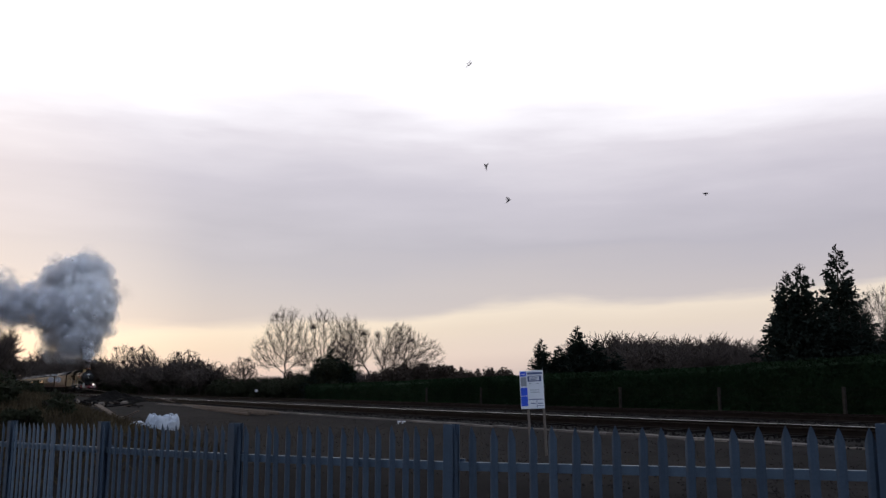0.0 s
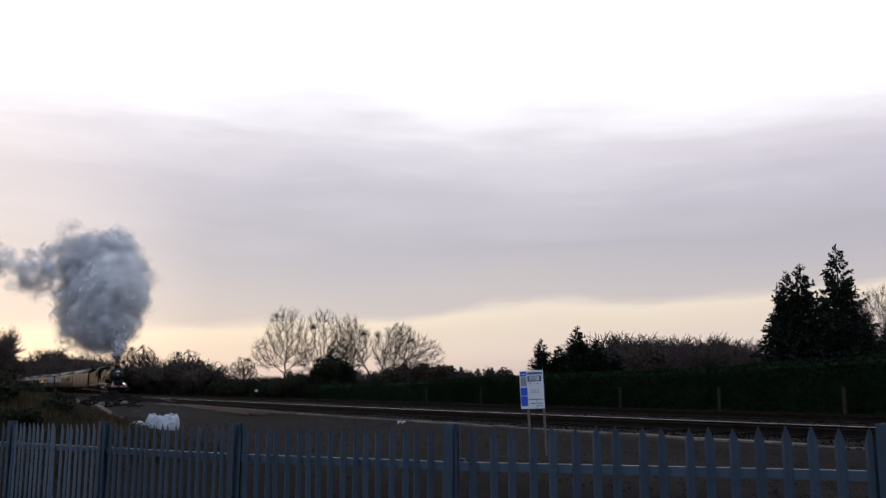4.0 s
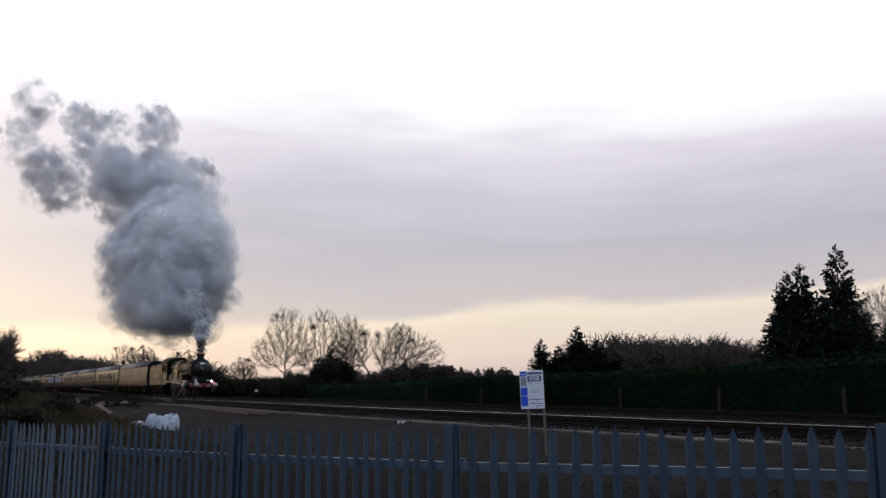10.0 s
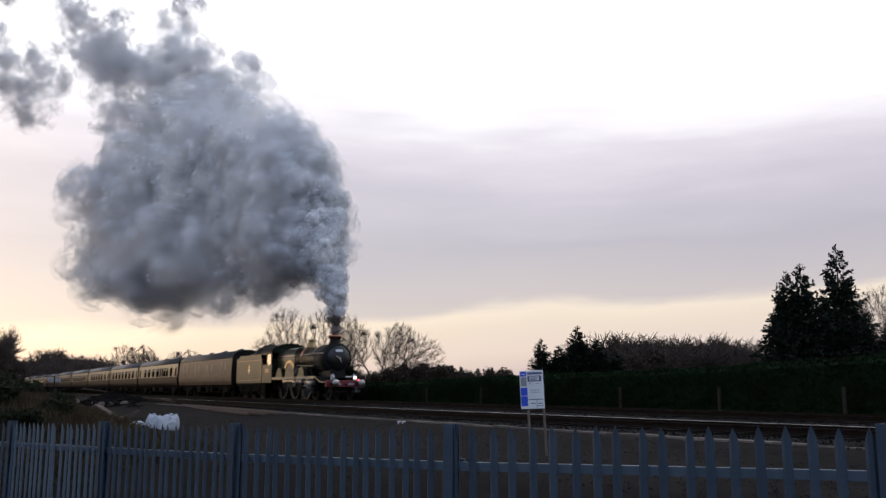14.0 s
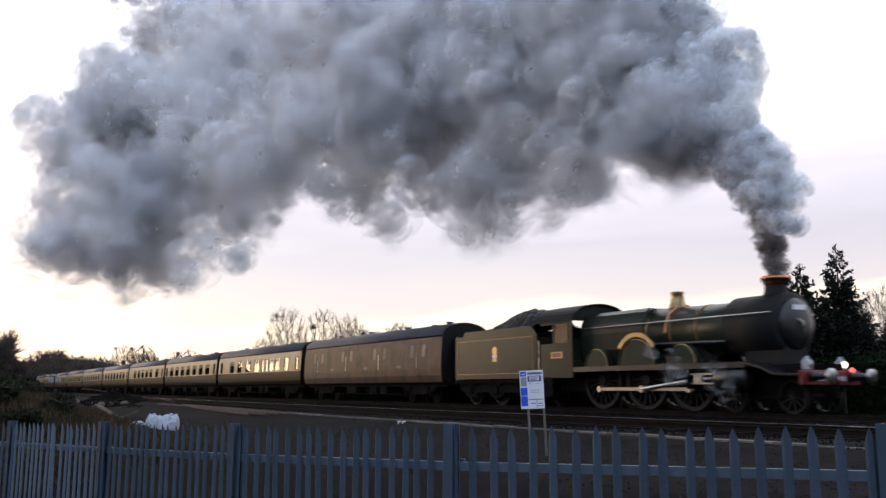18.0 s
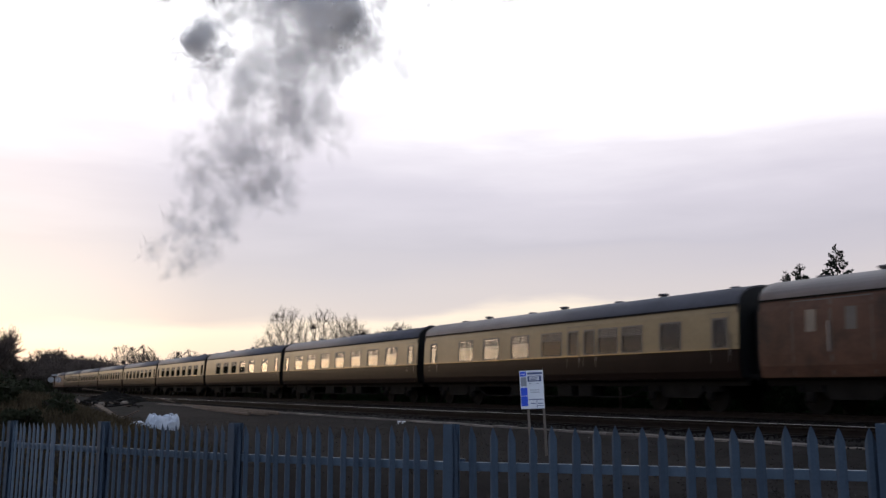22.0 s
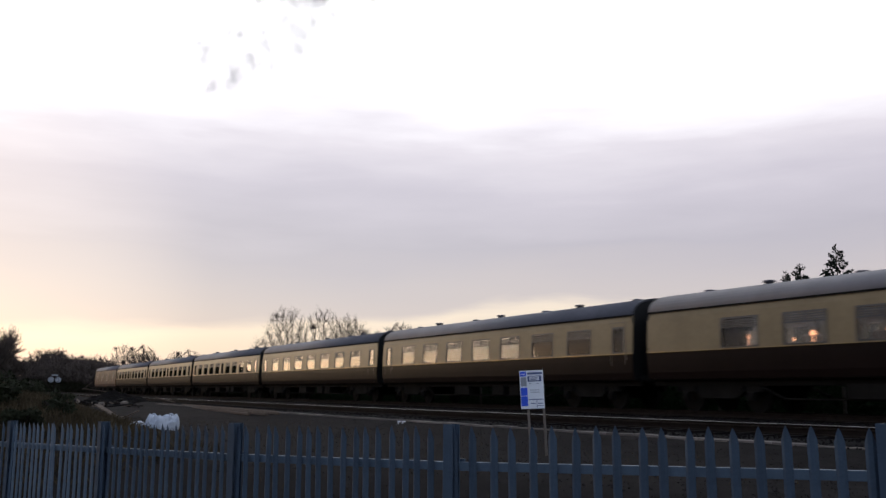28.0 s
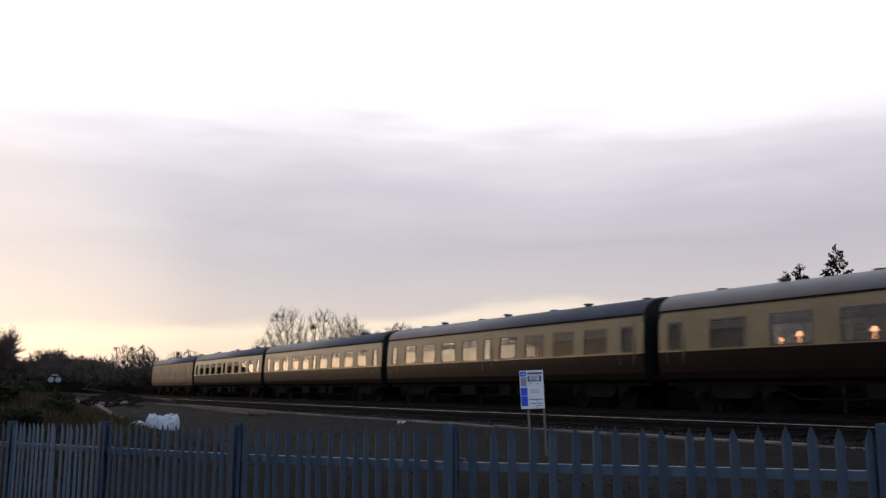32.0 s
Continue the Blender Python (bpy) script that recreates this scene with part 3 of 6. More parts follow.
    s.matrix_basis = Matrix.Translation((-13.72, 9.70, 0.32)) @ Matrix.Rotation(radians(38), 4, "Z") @ Matrix.Rotation(radians(-2.6), 4, "Y")

# ---------------------------------------------------------------- the train
def wheel_mesh(name, r, spokes, parent, material="soot", crank=0.0):
    """A wheelset of two spoked wheels on an axle, turning about y."""
    bm = BM()
    for s in (-1, 1):
        y = 0.72 * s
        seg = 32
        for rin, rout, ya, yb in ((r * 0.88, r, y - 0.07 * s, y + 0.07 * s),):
            ring = []
            for i in range(seg):
                a = 2 * math.pi * i / seg
                c, d = math.cos(a), math.sin(a)
                ring.append([bm.verts.new((rr * c, yy, rr * d)) for rr, yy in ((rin, ya), (rout + 0.03, ya), (rout, yb), (rin, yb))])
            for i in range(seg):
                j = (i + 1) % seg
                for k in range(4):
                    l = (k + 1) % 4
                    bm.faces.new((ring[i][k], ring[j][k], ring[j][l], ring[i][l]))
        tube(bm, (0, y - 0.09, 0), (0, y + 0.09, 0), r * 0.17, seg=14)
        for i in range(spokes):
            a = 2 * math.pi * i / spokes
            tube(bm, (0, y, 0), (r * 0.9 * math.cos(a), y, r * 0.9 * math.sin(a)), 0.035, 0.028, seg=5, caps=False)
        if crank:
            tube(bm, (crank, y - 0.05, 0), (crank, y + 0.09, 0), 0.16, seg=14)
            # balance weight
            pts = [(-r * 0.86 * math.cos(a), r * 0.86 * math.sin(a)) for a in [radians(d) for d in range(-35, 36, 10)]]
            plate(bm, pts, y - 0.05, y + 0.05)
    tube(bm, (0, -0.72, 0), (0, 0.72, 0), 0.09, seg=10)
    return part(name, bm, material, parent)


def arc(cx, cz, r, a0, a1, n):
    return [(cx + r * math.cos(radians(a0 + (a1 - a0) * i / n)), cz + r * math.sin(radians(a0 + (a1 - a0) * i / n))) for i in range(n + 1)]


WHEELS = []          # (part, radius, rest place): turned in motions()
RODS = []


def build_locomotive():
    """Origin under the front buffer faces; the engine reaches back along -x."""
    e = thing("steam_locomotive", "dark green express steam locomotive with copper-capped chimney", "locomotive")
    R = 1.02
    # frames and running plate
    bm = BM()
    for s in (-0.6, 0.6):
        box(bm, -12.4, -0.75, s - 0.03, s + 0.03, 0.62, 1.42)
    box(bm, -12.4, -10.6, -0.6, 0.6, 0.7, 1.3)
    part("frame", bm, "under", e)
    for s in (-1, 1):
        bm = BM()
        y0, y1 = sorted((0.62 * s, 1.32 * s))
        box(bm, -10.9, -2.6, y0, y1, 1.43, 1.50)
        box(bm, -10.9, -2.6, 1.30 * s - 0.02, 1.30 * s + 0.02, 1.33, 1.47)
        part("running_plate", bm, "black", e)
        bm = BM()
        pts = [(-2.6, 1.50), (-2.1, 1.38), (-1.6, 1.16), (-0.75, 1.12), (-0.75, 1.07), (-1.6, 1.10), (-2.15, 1.31), (-2.6, 1.43)]
        plate(bm, pts, y0, y1)
        part("front_drop_plate", bm, "black", e)
        # splashers over the drivers
        for cx, rr in ((-5.25, 0.62), (-7.38, 0.88), (-9.5, 0.62)):
            bm = BM()
            plate(bm, arc(cx, 1.50, rr, 0, 180, 14), 0.95 * s, 1.22 * s)
            part("splasher", bm, "green", e, "green splasher with brass beading", True).data.polygons.foreach_set("use_smooth", [False] * 0 or [False] * len(e.children[-1].data.polygons))
            bm = BM()
            for (xa, za), (xb, zb) in zip(arc(cx, 1.50, rr, 0, 180, 14)[:-1], arc(cx, 1.50, rr, 0, 180, 14)[1:]):
                tube(bm, (xa, 1.225 * s, za), (xb, 1.225 * s, zb), 0.022, seg=6, caps=False)
            part("splasher_beading", bm, "brass", e, "brass beading")
    # nameplate curved over the middle splasher, its letters too small to read
    bm = BM()
    a, b = arc(-7.38, 1.50, 0.97, 35, 145, 10), arc(-7.38, 1.50, 1.12, 145, 35, 10)
    plate(bm, a + b, -1.24, -1.20)
    plate_ob = part("nameplate", bm, "brass", e, "curved brass nameplate")
    # boiler, firebox, smokebox
    bm = BM()
    lathe(bm, [(0.80, -3.75), (0.80, -3.8), (0.86, -7.3)], "x", (0, 0, 2.62), 36)
    part("boiler", bm, "green", e, "lined dark green boiler", True)
    for x, rr in ((-3.82, 0.815), (-5.0, 0.835), (-6.15, 0.852), (-7.25, 0.872)):
        bm = BM()
        lathe(bm, [(rr, x - 0.03), (rr, x + 0.03)], "x", (0, 0, 2.62), 36)
        part("boiler_band", bm, "orange" if x in (-5.0, -6.15) else "brass", e, "orange-lined boiler band")
    bm = BM()
    fb = [(-0.72, 1.5), (-0.86, 2.1), (-0.90, 2.7), (-0.88, 3.05), (-0.74, 3.36), (-0.5, 3.5), (0.5, 3.5), (0.74, 3.36), (0.88, 3.05), (0.90, 2.7), (0.86, 2.1), (0.72, 1.5)]
    extrude_profile(bm, fb, -10.75, -7.28)
    bmesh.ops.bevel(bm, geom=[ed for ed in bm.edges if abs(ed.verts[0].co.x - ed.verts[1].co.x) < 1e-4 and ed.verts[0].co.x > -7.3], offset=0.12, segments=3, affect="EDGES", profile=0.5)
    part("firebox", bm, "green", e, "dark green flat-topped firebox")
    bm = BM()
    lathe(bm, [(0.2, -1.66), (0.5, -1.70), (0.80, -1.80), (0.87, -1.84), (0.93, -1.86), (0.93, -3.76)], "x", (0, 0, 2.62), 40)
    part("smokebox", bm, "soot", e, "matt black smokebox", True)
    bm = BM()
    lathe(bm, [(0.05, -1.60), (0.42, -1.64), (0.72, -1.72), (0.76, -1.78)], "x", (0, 0, 2.62), 32)
    door = part("smokebox_door", bm, "black", e, "dished black smokebox door", True)
    bm = BM()
    lathe(bm, [(0.07, -1.58), (0.07, -1.52)], "x", (0, 0, 2.62), 12)
    tube(bm, (-1.53, 0, 2.62), (-1.53, 0.1, 2.36), 0.02, seg=6)
    tube(bm, (-1.50, 0, 2.62), (-1.50, -0.24, 2.74), 0.02, seg=6)
    part("door_handle", bm, "steel", door, "bright steel door handles")
    bm = BM()
    box(bm, -1.66, -1.63, -0.24, 0.24, 3.02, 3.16)
    part("number_board", bm, "white", door, "white number bar")
    bm = BM()
    box(bm, -3.3, -1.8, -0.5, 0.5, 1.4, 1.95)
    part("smokebox_saddle", bm, "soot", e)
    # chimney
    bm = BM()
    lathe(bm, [(0.46, 3.42), (0.36, 3.58), (0.33, 3.72), (0.33, 3.86)], "z", (-2.42, 0, 0), 28)
    ch = part("chimney", bm, "soot", e, "black chimney", True)
    bm = BM()
    lathe(bm, [(0.335, 3.80), (0.37, 3.90), (0.44, 3.98), (0.455, 4.04), (0.42, 4.09), (0.30, 4.09), (0.28, 3.9)], "z", (-2.42, 0, 0), 28)
    part("chimney_cap", bm, "copper", ch, "polished copper chimney cap", True)
    # safety valve bonnet with top feed
    bm = BM()
    lathe(bm, [(0.36, 3.38), (0.30, 3.5), (0.235, 3.7), (0.20, 3.92), (0.235, 3.98), (0.22, 4.0), (0.14, 4.0), (0.13, 3.9)], "z", (-6.56, 0, 0), 24)
    part("safety_valve_bonnet", bm, "brass", e, "tarnished brass safety valve bonnet", True)
    for s in (-1, 1):
        bm = BM()
        pts = [Vector((-6.4, 0.25 * s, 3.55))] + [Vector((-6.3, (0.87) * s * math.sin(radians(a)), 2.62 + 0.89 * math.cos(radians(a)))) for a in (25, 50, 75, 95)]
        for p, q in zip(pts[:-1], pts[1:]):
            tube(bm, p, q, 0.045, seg=8, caps=False)
        part("feed_pipe", bm, "copper", e)
    # handrails and pipe along the boiler
    for s in (-1, 1):
        bm = BM()
        tube(bm, (-10.6, 0.98 * s, 2.93), (-1.9, 0.98 * s, 2.93), 0.02, seg=8)
        for x in (-2.2, -3.6, -5.0, -6.5, -8.0, -9.5):
            tube(bm, (x, 0.84 * s, 2.93), (x, 0.99 * s, 2.93), 0.02, seg=6)
        part("handrail", bm, "steel", e, "bright steel handrail")
    bm = BM()
    tube(bm, (-7.2, -0.92, 2.2), (-3.7, -0.86, 2.15), 0.06, seg=10)
    part("ejector_pipe", bm, "black", e)
    # cab
    for s in (-1, 1):
        bm = BM()
        y0, y1 = (1.30, 1.34) if s > 0 else (-1.34, -1.30)
        a = [bm.verts.new((x, y0, z)) for x, z in ((-12.75, 1.12), (-10.75, 1.12), (-10.75, 3.28), (-12.75, 3.28), (-12.75, 3.16), (-11.95, 3.16), (-11.95, 2.42), (-12.75, 2.42))]
        b = [bm.verts.new((v.co.x, y1, v.co.z)) for v in a]
        ia = [bm.verts.new((x, y0, z)) for x, z in ((-11.82, 2.42), (-10.98, 2.42), (-10.98, 3.16), (-11.82, 3.16))]
        ib = [bm.verts.new((v.co.x, y1, v.co.z)) for v in ia]
        for o, n, flip in ((a, ia, False), (b, ib, True)):
            for f in ((o[0], o[1], n[1], n[0], o[6], o[7]), (o[1], o[2], n[2], n[1]), (o[2], o[3], o[4], o[5], n[3], n[2]), (o[5], o[6], n[0], n[3])):
                bm.faces.new(f[::-1] if flip else f)
        for ring, other in ((a, b), (ia, ib)):
            for k in range(len(ring)):
                m = (k + 1) % len(ring)
                bm.faces.new((ring[k], other[k], other[m], ring[m]) if ring is a else (ring[m], other[m], other[k], ring[k]))
        part("cab_side", bm, "green", e, "dark green cab side with a window")
    for y0, y1, z0, z1 in ((-1.29, 1.29, 1.45, 1.75), (-1.29, -0.92, 1.752, 2.5), (0.92, 1.29, 1.752, 2.5)):
        bm = BM()
        box(bm, -10.80, -10.752, y0, y1, z0, z1)
        part("cab_front_panel", bm, "green", e)
    bm = BM()
    box(bm, -12.6, -10.8, -1.29, 1.29, 1.30, 1.40)
    part("cab_floor", bm, "timber", e, "worn wooden footplate floor")
    bm = BM()
    cr = [(1.42 * math.sin(radians(a)), 3.25 + 0.68 * (math.cos(radians(a)))) for a in range(-90, 91, 12)]
    ci = [(1.37 * math.sin(radians(a)), 3.25 + 0.63 * (math.cos(radians(a)))) for a in range(90, -91, -12)]
    extrude_profile(bm, cr + ci, -13.05, -10.6)
    part("cab_roof", bm, "soot", e, "sooty arched cab roof", False)
    bm = BM()
    extrude_profile(bm, [(1.33 * math.sin(radians(a)), 3.25 + 0.6 * math.cos(radians(a))) for a in range(-90, 91, 15)], -10.79, -10.76)
    part("cab_front", bm, "green", e)
    bm = BM()
    box(bm, -11.81, -10.99, -1.325, -1.315, 2.42, 3.16)
    part("cab_window", bm, "pane", e)
    bm = BM()
    box(bm, -12.05, -11.35, -1.365, -1.34, 1.86, 2.10)
    part("number_plate", bm, "brass", e, "brass number plate")
    bm = BM()
    box(bm, -11.97, -11.43, -1.372, -1.362, 1.90, 2.06)
    part("number_bar", bm, "red", e)
    # steps below the cab
    bm = BM()
    box(bm, -12.6, -12.0, -1.34, -1.30, 0.45, 1.15)
    box(bm, -12.6, -12.0, -1.40, -1.10, 0.42, 0.46)
    box(bm, -12.6, -12.0, -1.40, -1.10, 0.78, 0.82)
    part("cab_step", bm, "under", e)
    # buffer beam, buffers, coupling, lamps
    bm = BM()
    box(bm, -0.80, -0.70, -1.25, 1.25, 0.82, 1.22, 0.01)
    part("buffer_beam", bm, "red", e, "red buffer beam")
    for y in (-0.62, 0.25):
        bm = BM()
        box(bm, -0.698, -0.690, y, y + 0.37, 0.93, 1.06)
        part("number_bar", bm, "grey", e)
    for s in (-1, 1):
        bm = BM()
        lathe(bm, [(0.15, -0.72), (0.12, -0.55), (0.10, -0.30), (0.07, -0.29), (0.07, -0.06)], "x", (0, 0.865 * s, 1.05), 18)
        bf = part("buffer", bm, "black", e, "", True)
        bm = BM()
        lathe(bm, [(0.07, -0.08), (0.22, -0.06), (0.22, -0.02), (0.15, 0.0), (0.02, 0.01)], "x", (0, 0.865 * s, 1.05), 22)
        part("buffer_head", bm, "steel", bf, "bright steel buffer head", True)
        # lamps on their irons
        bm = BM()
        box(bm, -1.02, -0.80, 0.72 * s - 0.11, 0.72 * s + 0.11, 1.24, 1.52, 0.02)
        lathe(bm, [(0.09, 1.5), (0.06, 1.6), (0.03, 1.62)], "z", (-0.91, 0.72 * s, 0), 10)
        lp = part("lamp", bm, "board_dull", e, "white-painted oil lamp")
        bm = BM()
        lathe(bm, [(0.085, -0.80), (0.085, -0.765), (0.05, -0.755)], "x", (0, 0.72 * s, 1.39), 14)
        part("lens", bm, "head_glow" if s > 0 else "steel", lp, "glowing lens" if s > 0 else "")
    # added glowing disc imitates a red reflection beside the lamp
    bm = BM()
    lathe(bm, [(0.06, -0.72), (0.06, -0.685), (0.03, -0.68)], "x", (0, 0.93, 1.25), 12)
    part("tail_reflector", bm, "red_glow", e, "small glowing red disc")
    bm = BM()
    for k in range(5):
        bmesh.ops.create_circle(bm, segments=8, radius=0.07, matrix=pose(-0.62 + 0.02 * k, 0, 0.95 - 0.1 * k, 90, 0, 90 * (k % 2)))
    for ed in list(bm.edges):
        pass
    tube(bm, (-0.7, 0, 1.0), (-0.5, 0, 0.95), 0.04, seg=8)
    for k in range(4):
        tube(bm, (-0.5, -0.05, 0.95 - 0.13 * k), (-0.5, 0.05, 0.84 - 0.13 * k), 0.022, seg=6)
        tube(bm, (-0.5, 0.05, 0.95 - 0.13 * k), (-0.5, -0.05, 0.84 - 0.13 * k), 0.022, seg=6)
    part("screw_coupling", bm, "under", e)
    # outside cylinders, slide bars, motion bracket
    for s in (-1, 1):
        bm = BM()
        lathe(bm, [(0.30, -3.85), (0.34, -3.78), (0.34, -2.72), (0.30, -2.65), (0.12, -2.62)], "x", (0, 1.05 * s, 1.02), 22)
        y0, y1 = sorted((0.62 * s, 1.05 * s))
        box(bm, -3.7, -2.8, y0, y1, 0.9, 1.5)
        part("cylinder", bm, "black", e, "black outside cylinder", True)
        bm = BM()
        y0, y1 = sorted((0.98 * s, 1.12 * s))
        box(bm, -5.0, -3.8, y0, y1, 1.14, 1.19)
        box(bm, -5.0, -3.8, y0, y1, 0.85, 0.90)
        part("slide_bar", bm, "steel", e)
        bm = BM()
        y0, y1 = sorted((0.6 * s, 1.2 * s))
        box(bm, -5.1, -5.0, y0, y1, 0.7, 1.45)
        part("motion_plate", bm, "under", e)
    # wheels
    for cx in (-1.42, -3.55):
        w = wheel_mesh("bogie_wheelset", 0.48, 10, e)
        WHEELS.append((w, 0.48, (cx, 0, 0.48)))
    bm = BM()
    for s in (-0.52, 0.52):
        box(bm, -4.1, -0.95, s - 0.03, s + 0.03, 0.42, 0.72)
    box(bm, -2.9, -2.1, -0.5, 0.5, 0.5, 0.75)
    part("bogie_frame", bm, "under", e)
    for cx in (-5.25, -7.38, -9.7):
        w = wheel_mesh("driving_wheelset", R, 18, e, crank=0.33)
        WHEELS.append((w, R, (cx, 0, R)))
    for s in (-1, 1):
        bm = BM()
        box(bm, -2.35, 2.35, -0.02, 0.02, -0.06, 0.06, 0.01)
        for x in (-2.32, 0.0, 2.13):
            tube(bm, (x, -0.05, 0), (x, 0.05, 0), 0.11, seg=12)
        rod = part("coupling_rod", bm, "steel", e, "bright steel coupling rod")
        RODS.append(("couple", rod, -7.38, 0.80 * s + 0.07 * s))
        bm = BM()
        tube(bm, (0, 0, 0), (2.75, 0, 0), 0.065, 0.05, seg=8)
        tube(bm, (0, -0.05, 0), (0, 0.05, 0), 0.13, seg=12)
        rod = part("connecting_rod", bm, "steel", e, "bright steel connecting rod")
        RODS.append(("connect", rod, -7.38, 0.96 * s))
        bm = BM()
        box(bm, -0.17, 0.17, -0.07, 0.07, -0.13, 0.13, 0.02)
        tube(bm, (0, 0, 0), (0.75, 0, 0), 0.035, seg=8)
        rod = part("crosshead", bm, "steel", e, "steel crosshead and piston rod")
        RODS.append(("cross", rod, -7.38, 1.05 * s))
    return e


def build_tender():
    """Origin under its front end; reaches back along -x."""
    t = thing("tender", "dark green coal tender with a heaped load", "tender")
    bm = BM()
    box(bm, -6.45, 0.05, -1.2, 1.2, 0.95, 1.12)
    for s in (-1.02, 1.02):
        pts = [(0.0, 1.1), (0.0, 0.55)] + [p for c in (-1.2, -3.35, -5.45) for p in ((c + 0.55, 0.55), (c + 0.38, 0.34), (c - 0.38, 0.34), (c - 0.55, 0.55))] + [(-6.4, 0.6), (-6.4, 1.1)]
        plate(bm, pts, s - 0.025, s + 0.025)
    part("tender_frame", bm, "under", t, "dirty black slotted frames")
    bm = BM()
    box(bm, -6.40, 0.0, -1.30, 1.30, 1.12, 1.17)
    side = [(-6.4, 1.16), (-0.05, 1.16), (-0.05, 2.85), (-0.45, 3.22), (-5.55, 3.22), (-5.75, 3.02), (-6.4, 3.02)]
    for s in (-1.28, 1.28):
        plate(bm, side, s - 0.02, s + 0.02)
    box(bm, -6.40, -6.35, -1.26, 1.26, 1.16, 3.02)
    box(bm, -0.55, -0.50, -1.26, 1.26, 1.16, 2.8)
    part("tank", bm, "green", t, "dull green tank sides catching the sky")
    bm = BM()
    box(bm, -6.36, -5.6, -1.26, 1.26, 2.9, 2.96)
    part("tank_top", bm, "soot", t)
    bm = BM()
    for s in (-1.30, 1.30):
        y0, y1 = sorted((s, s * 1.012))
        for x0, x1, z0, z1 in ((-6.2, -0.3, 1.32, 1.345), (-6.2, -0.3, 2.78, 2.805), (-6.225, -6.2, 1.32, 2.805), (-0.3, -0.275, 1.32, 2.805)):
            box(bm, x0, x1, y0, y1, z0, z1)
    part("lining", bm, "orange", t, "thin orange lining")
    # round emblem, drawn plain
    bm = BM()
    lathe(bm, [(0.20, -1.315), (0.20, -1.30)], "y", (-3.1, 0, 2.28), 20)
    plate(bm, [(-3.28, 1.85), (-2.92, 1.85), (-2.97, 2.12), (-3.23, 2.12)], -1.315, -1.30)
    em = part("emblem", bm, "brass", t, "gold crest emblem")
    bm = BM()
    box(bm, -3.27, -2.93, -1.325, -1.316, 2.02, 2.12)
    part("emblem_band", bm, "white", em)
    # coal heap
    bm = BM()
    bmesh.ops.create_grid(bm, x_segments=46, y_segments=20, size=1)
    for v in bm.verts:
        x, y = -3.0 + v.co.x * 2.55, v.co.y * 1.2
        h = 0.75 * math.exp(-((x + 1.9) / 1.9) ** 2) * (1 - 0.75 * (y / 1.2) ** 2) + 0.25 * (1 - (y / 1.2) ** 2)
        k = noise.voronoi((x * 3.5, y * 3.5, 1.0))[0][0]
        v.co = (x, y, 3.02 + h * (1 - smooth01(-4.6, -5.6, x)) + 0.16 * (0.6 - k) + random.uniform(-0.03, 0.03))
    part("coal", bm, "coal", t, "heap of black coal")
    for cx in (-1.2, -3.35, -5.45):
        w = wheel_mesh("tender_wheelset", 0.63, 12, t)
        WHEELS.append((w, 0.63, (cx, 0, 0.63)))
    for cx in (-1.2, -3.35, -5.45):
        for s in (-1.07, 1.07):
            bm = BM()
            box(bm, cx - 0.16, cx + 0.16, s - 0.08, s + 0.08, 0.48, 0.78, 0.03)
            for k in range(4):
                box(bm, cx - 0.5 + 0.06 * k, cx + 0.5 - 0.06 * k, s - 0.05, s + 0.05, 0.92 - 0.035 * k, 0.95 - 0.035 * k)
            part("axlebox", bm, "under", t)
    for s in (-1, 1):
        bm = BM()
        lathe(bm, [(0.12, -6.42), (0.09, -6.6), (0.07, -6.8), (0.2, -6.82), (0.2, -6.86)], "x", (0, 0.865 * s, 1.05), 14)
        part("buffer", bm, "black", t)
    for y in (-1.27, 1.27):
        bm = BM()
        tube(bm, (0.06, y, 1.2), (0.06, y, 2.6), 0.018, seg=6)
        part("handrail", bm, "steel", t)
    return t


B = 19.66     # coach body
SIDE = [(1.30, 1.02), (1.355, 1.25), (1.375, 1.6), (1.37, 2.0), (1.35, 2.5), (1.31, 3.0), (1.27, 3.22)]


def side_y(z):
    for (ya, za), (yb, zb) in zip(SIDE[:-1], SIDE[1:]):
        if z <= zb:
            return ya + (yb - ya) * (z - za) / (zb - za)
    return SIDE[-1][0]


def skin(bm, x0, x1, z0, z1, s, n=3, lift=0.0, thick=0.05):
    """A panel that follows the coach side's curve."""
    zs = [z0 + (z1 - z0) * i / n for i in range(n + 1)]
    out = [[bm.verts.new((x, s * (side_y(z) + lift), z)) for z in zs] for x in (x0, x1)]
    inn = [[bm.verts.new((x, s * (side_y(z) + lift - thick), z)) for z in zs] for x in (x0, x1)]
    def quad(a, b, c, d):
        bm.faces.new((a, b, c, d) if s < 0 else (d, c, b, a))
    for i in range(n):
        quad(out[0][i], out[1][i], out[1][i + 1], out[0][i + 1])
        quad(inn[1][i], inn[0][i], inn[0][i + 1], inn[1][i + 1])
        quad(inn[0][i], out[0][i], out[0][i + 1], inn[0][i + 1])
        quad(out[1][i], inn[1][i], inn[1][i + 1], out[1][i + 1])
    quad(out[0][n], out[1][n], inn[1][n], inn[0][n])
    quad(inn[0][0], inn[1][0], out[1][0], out[0][0])


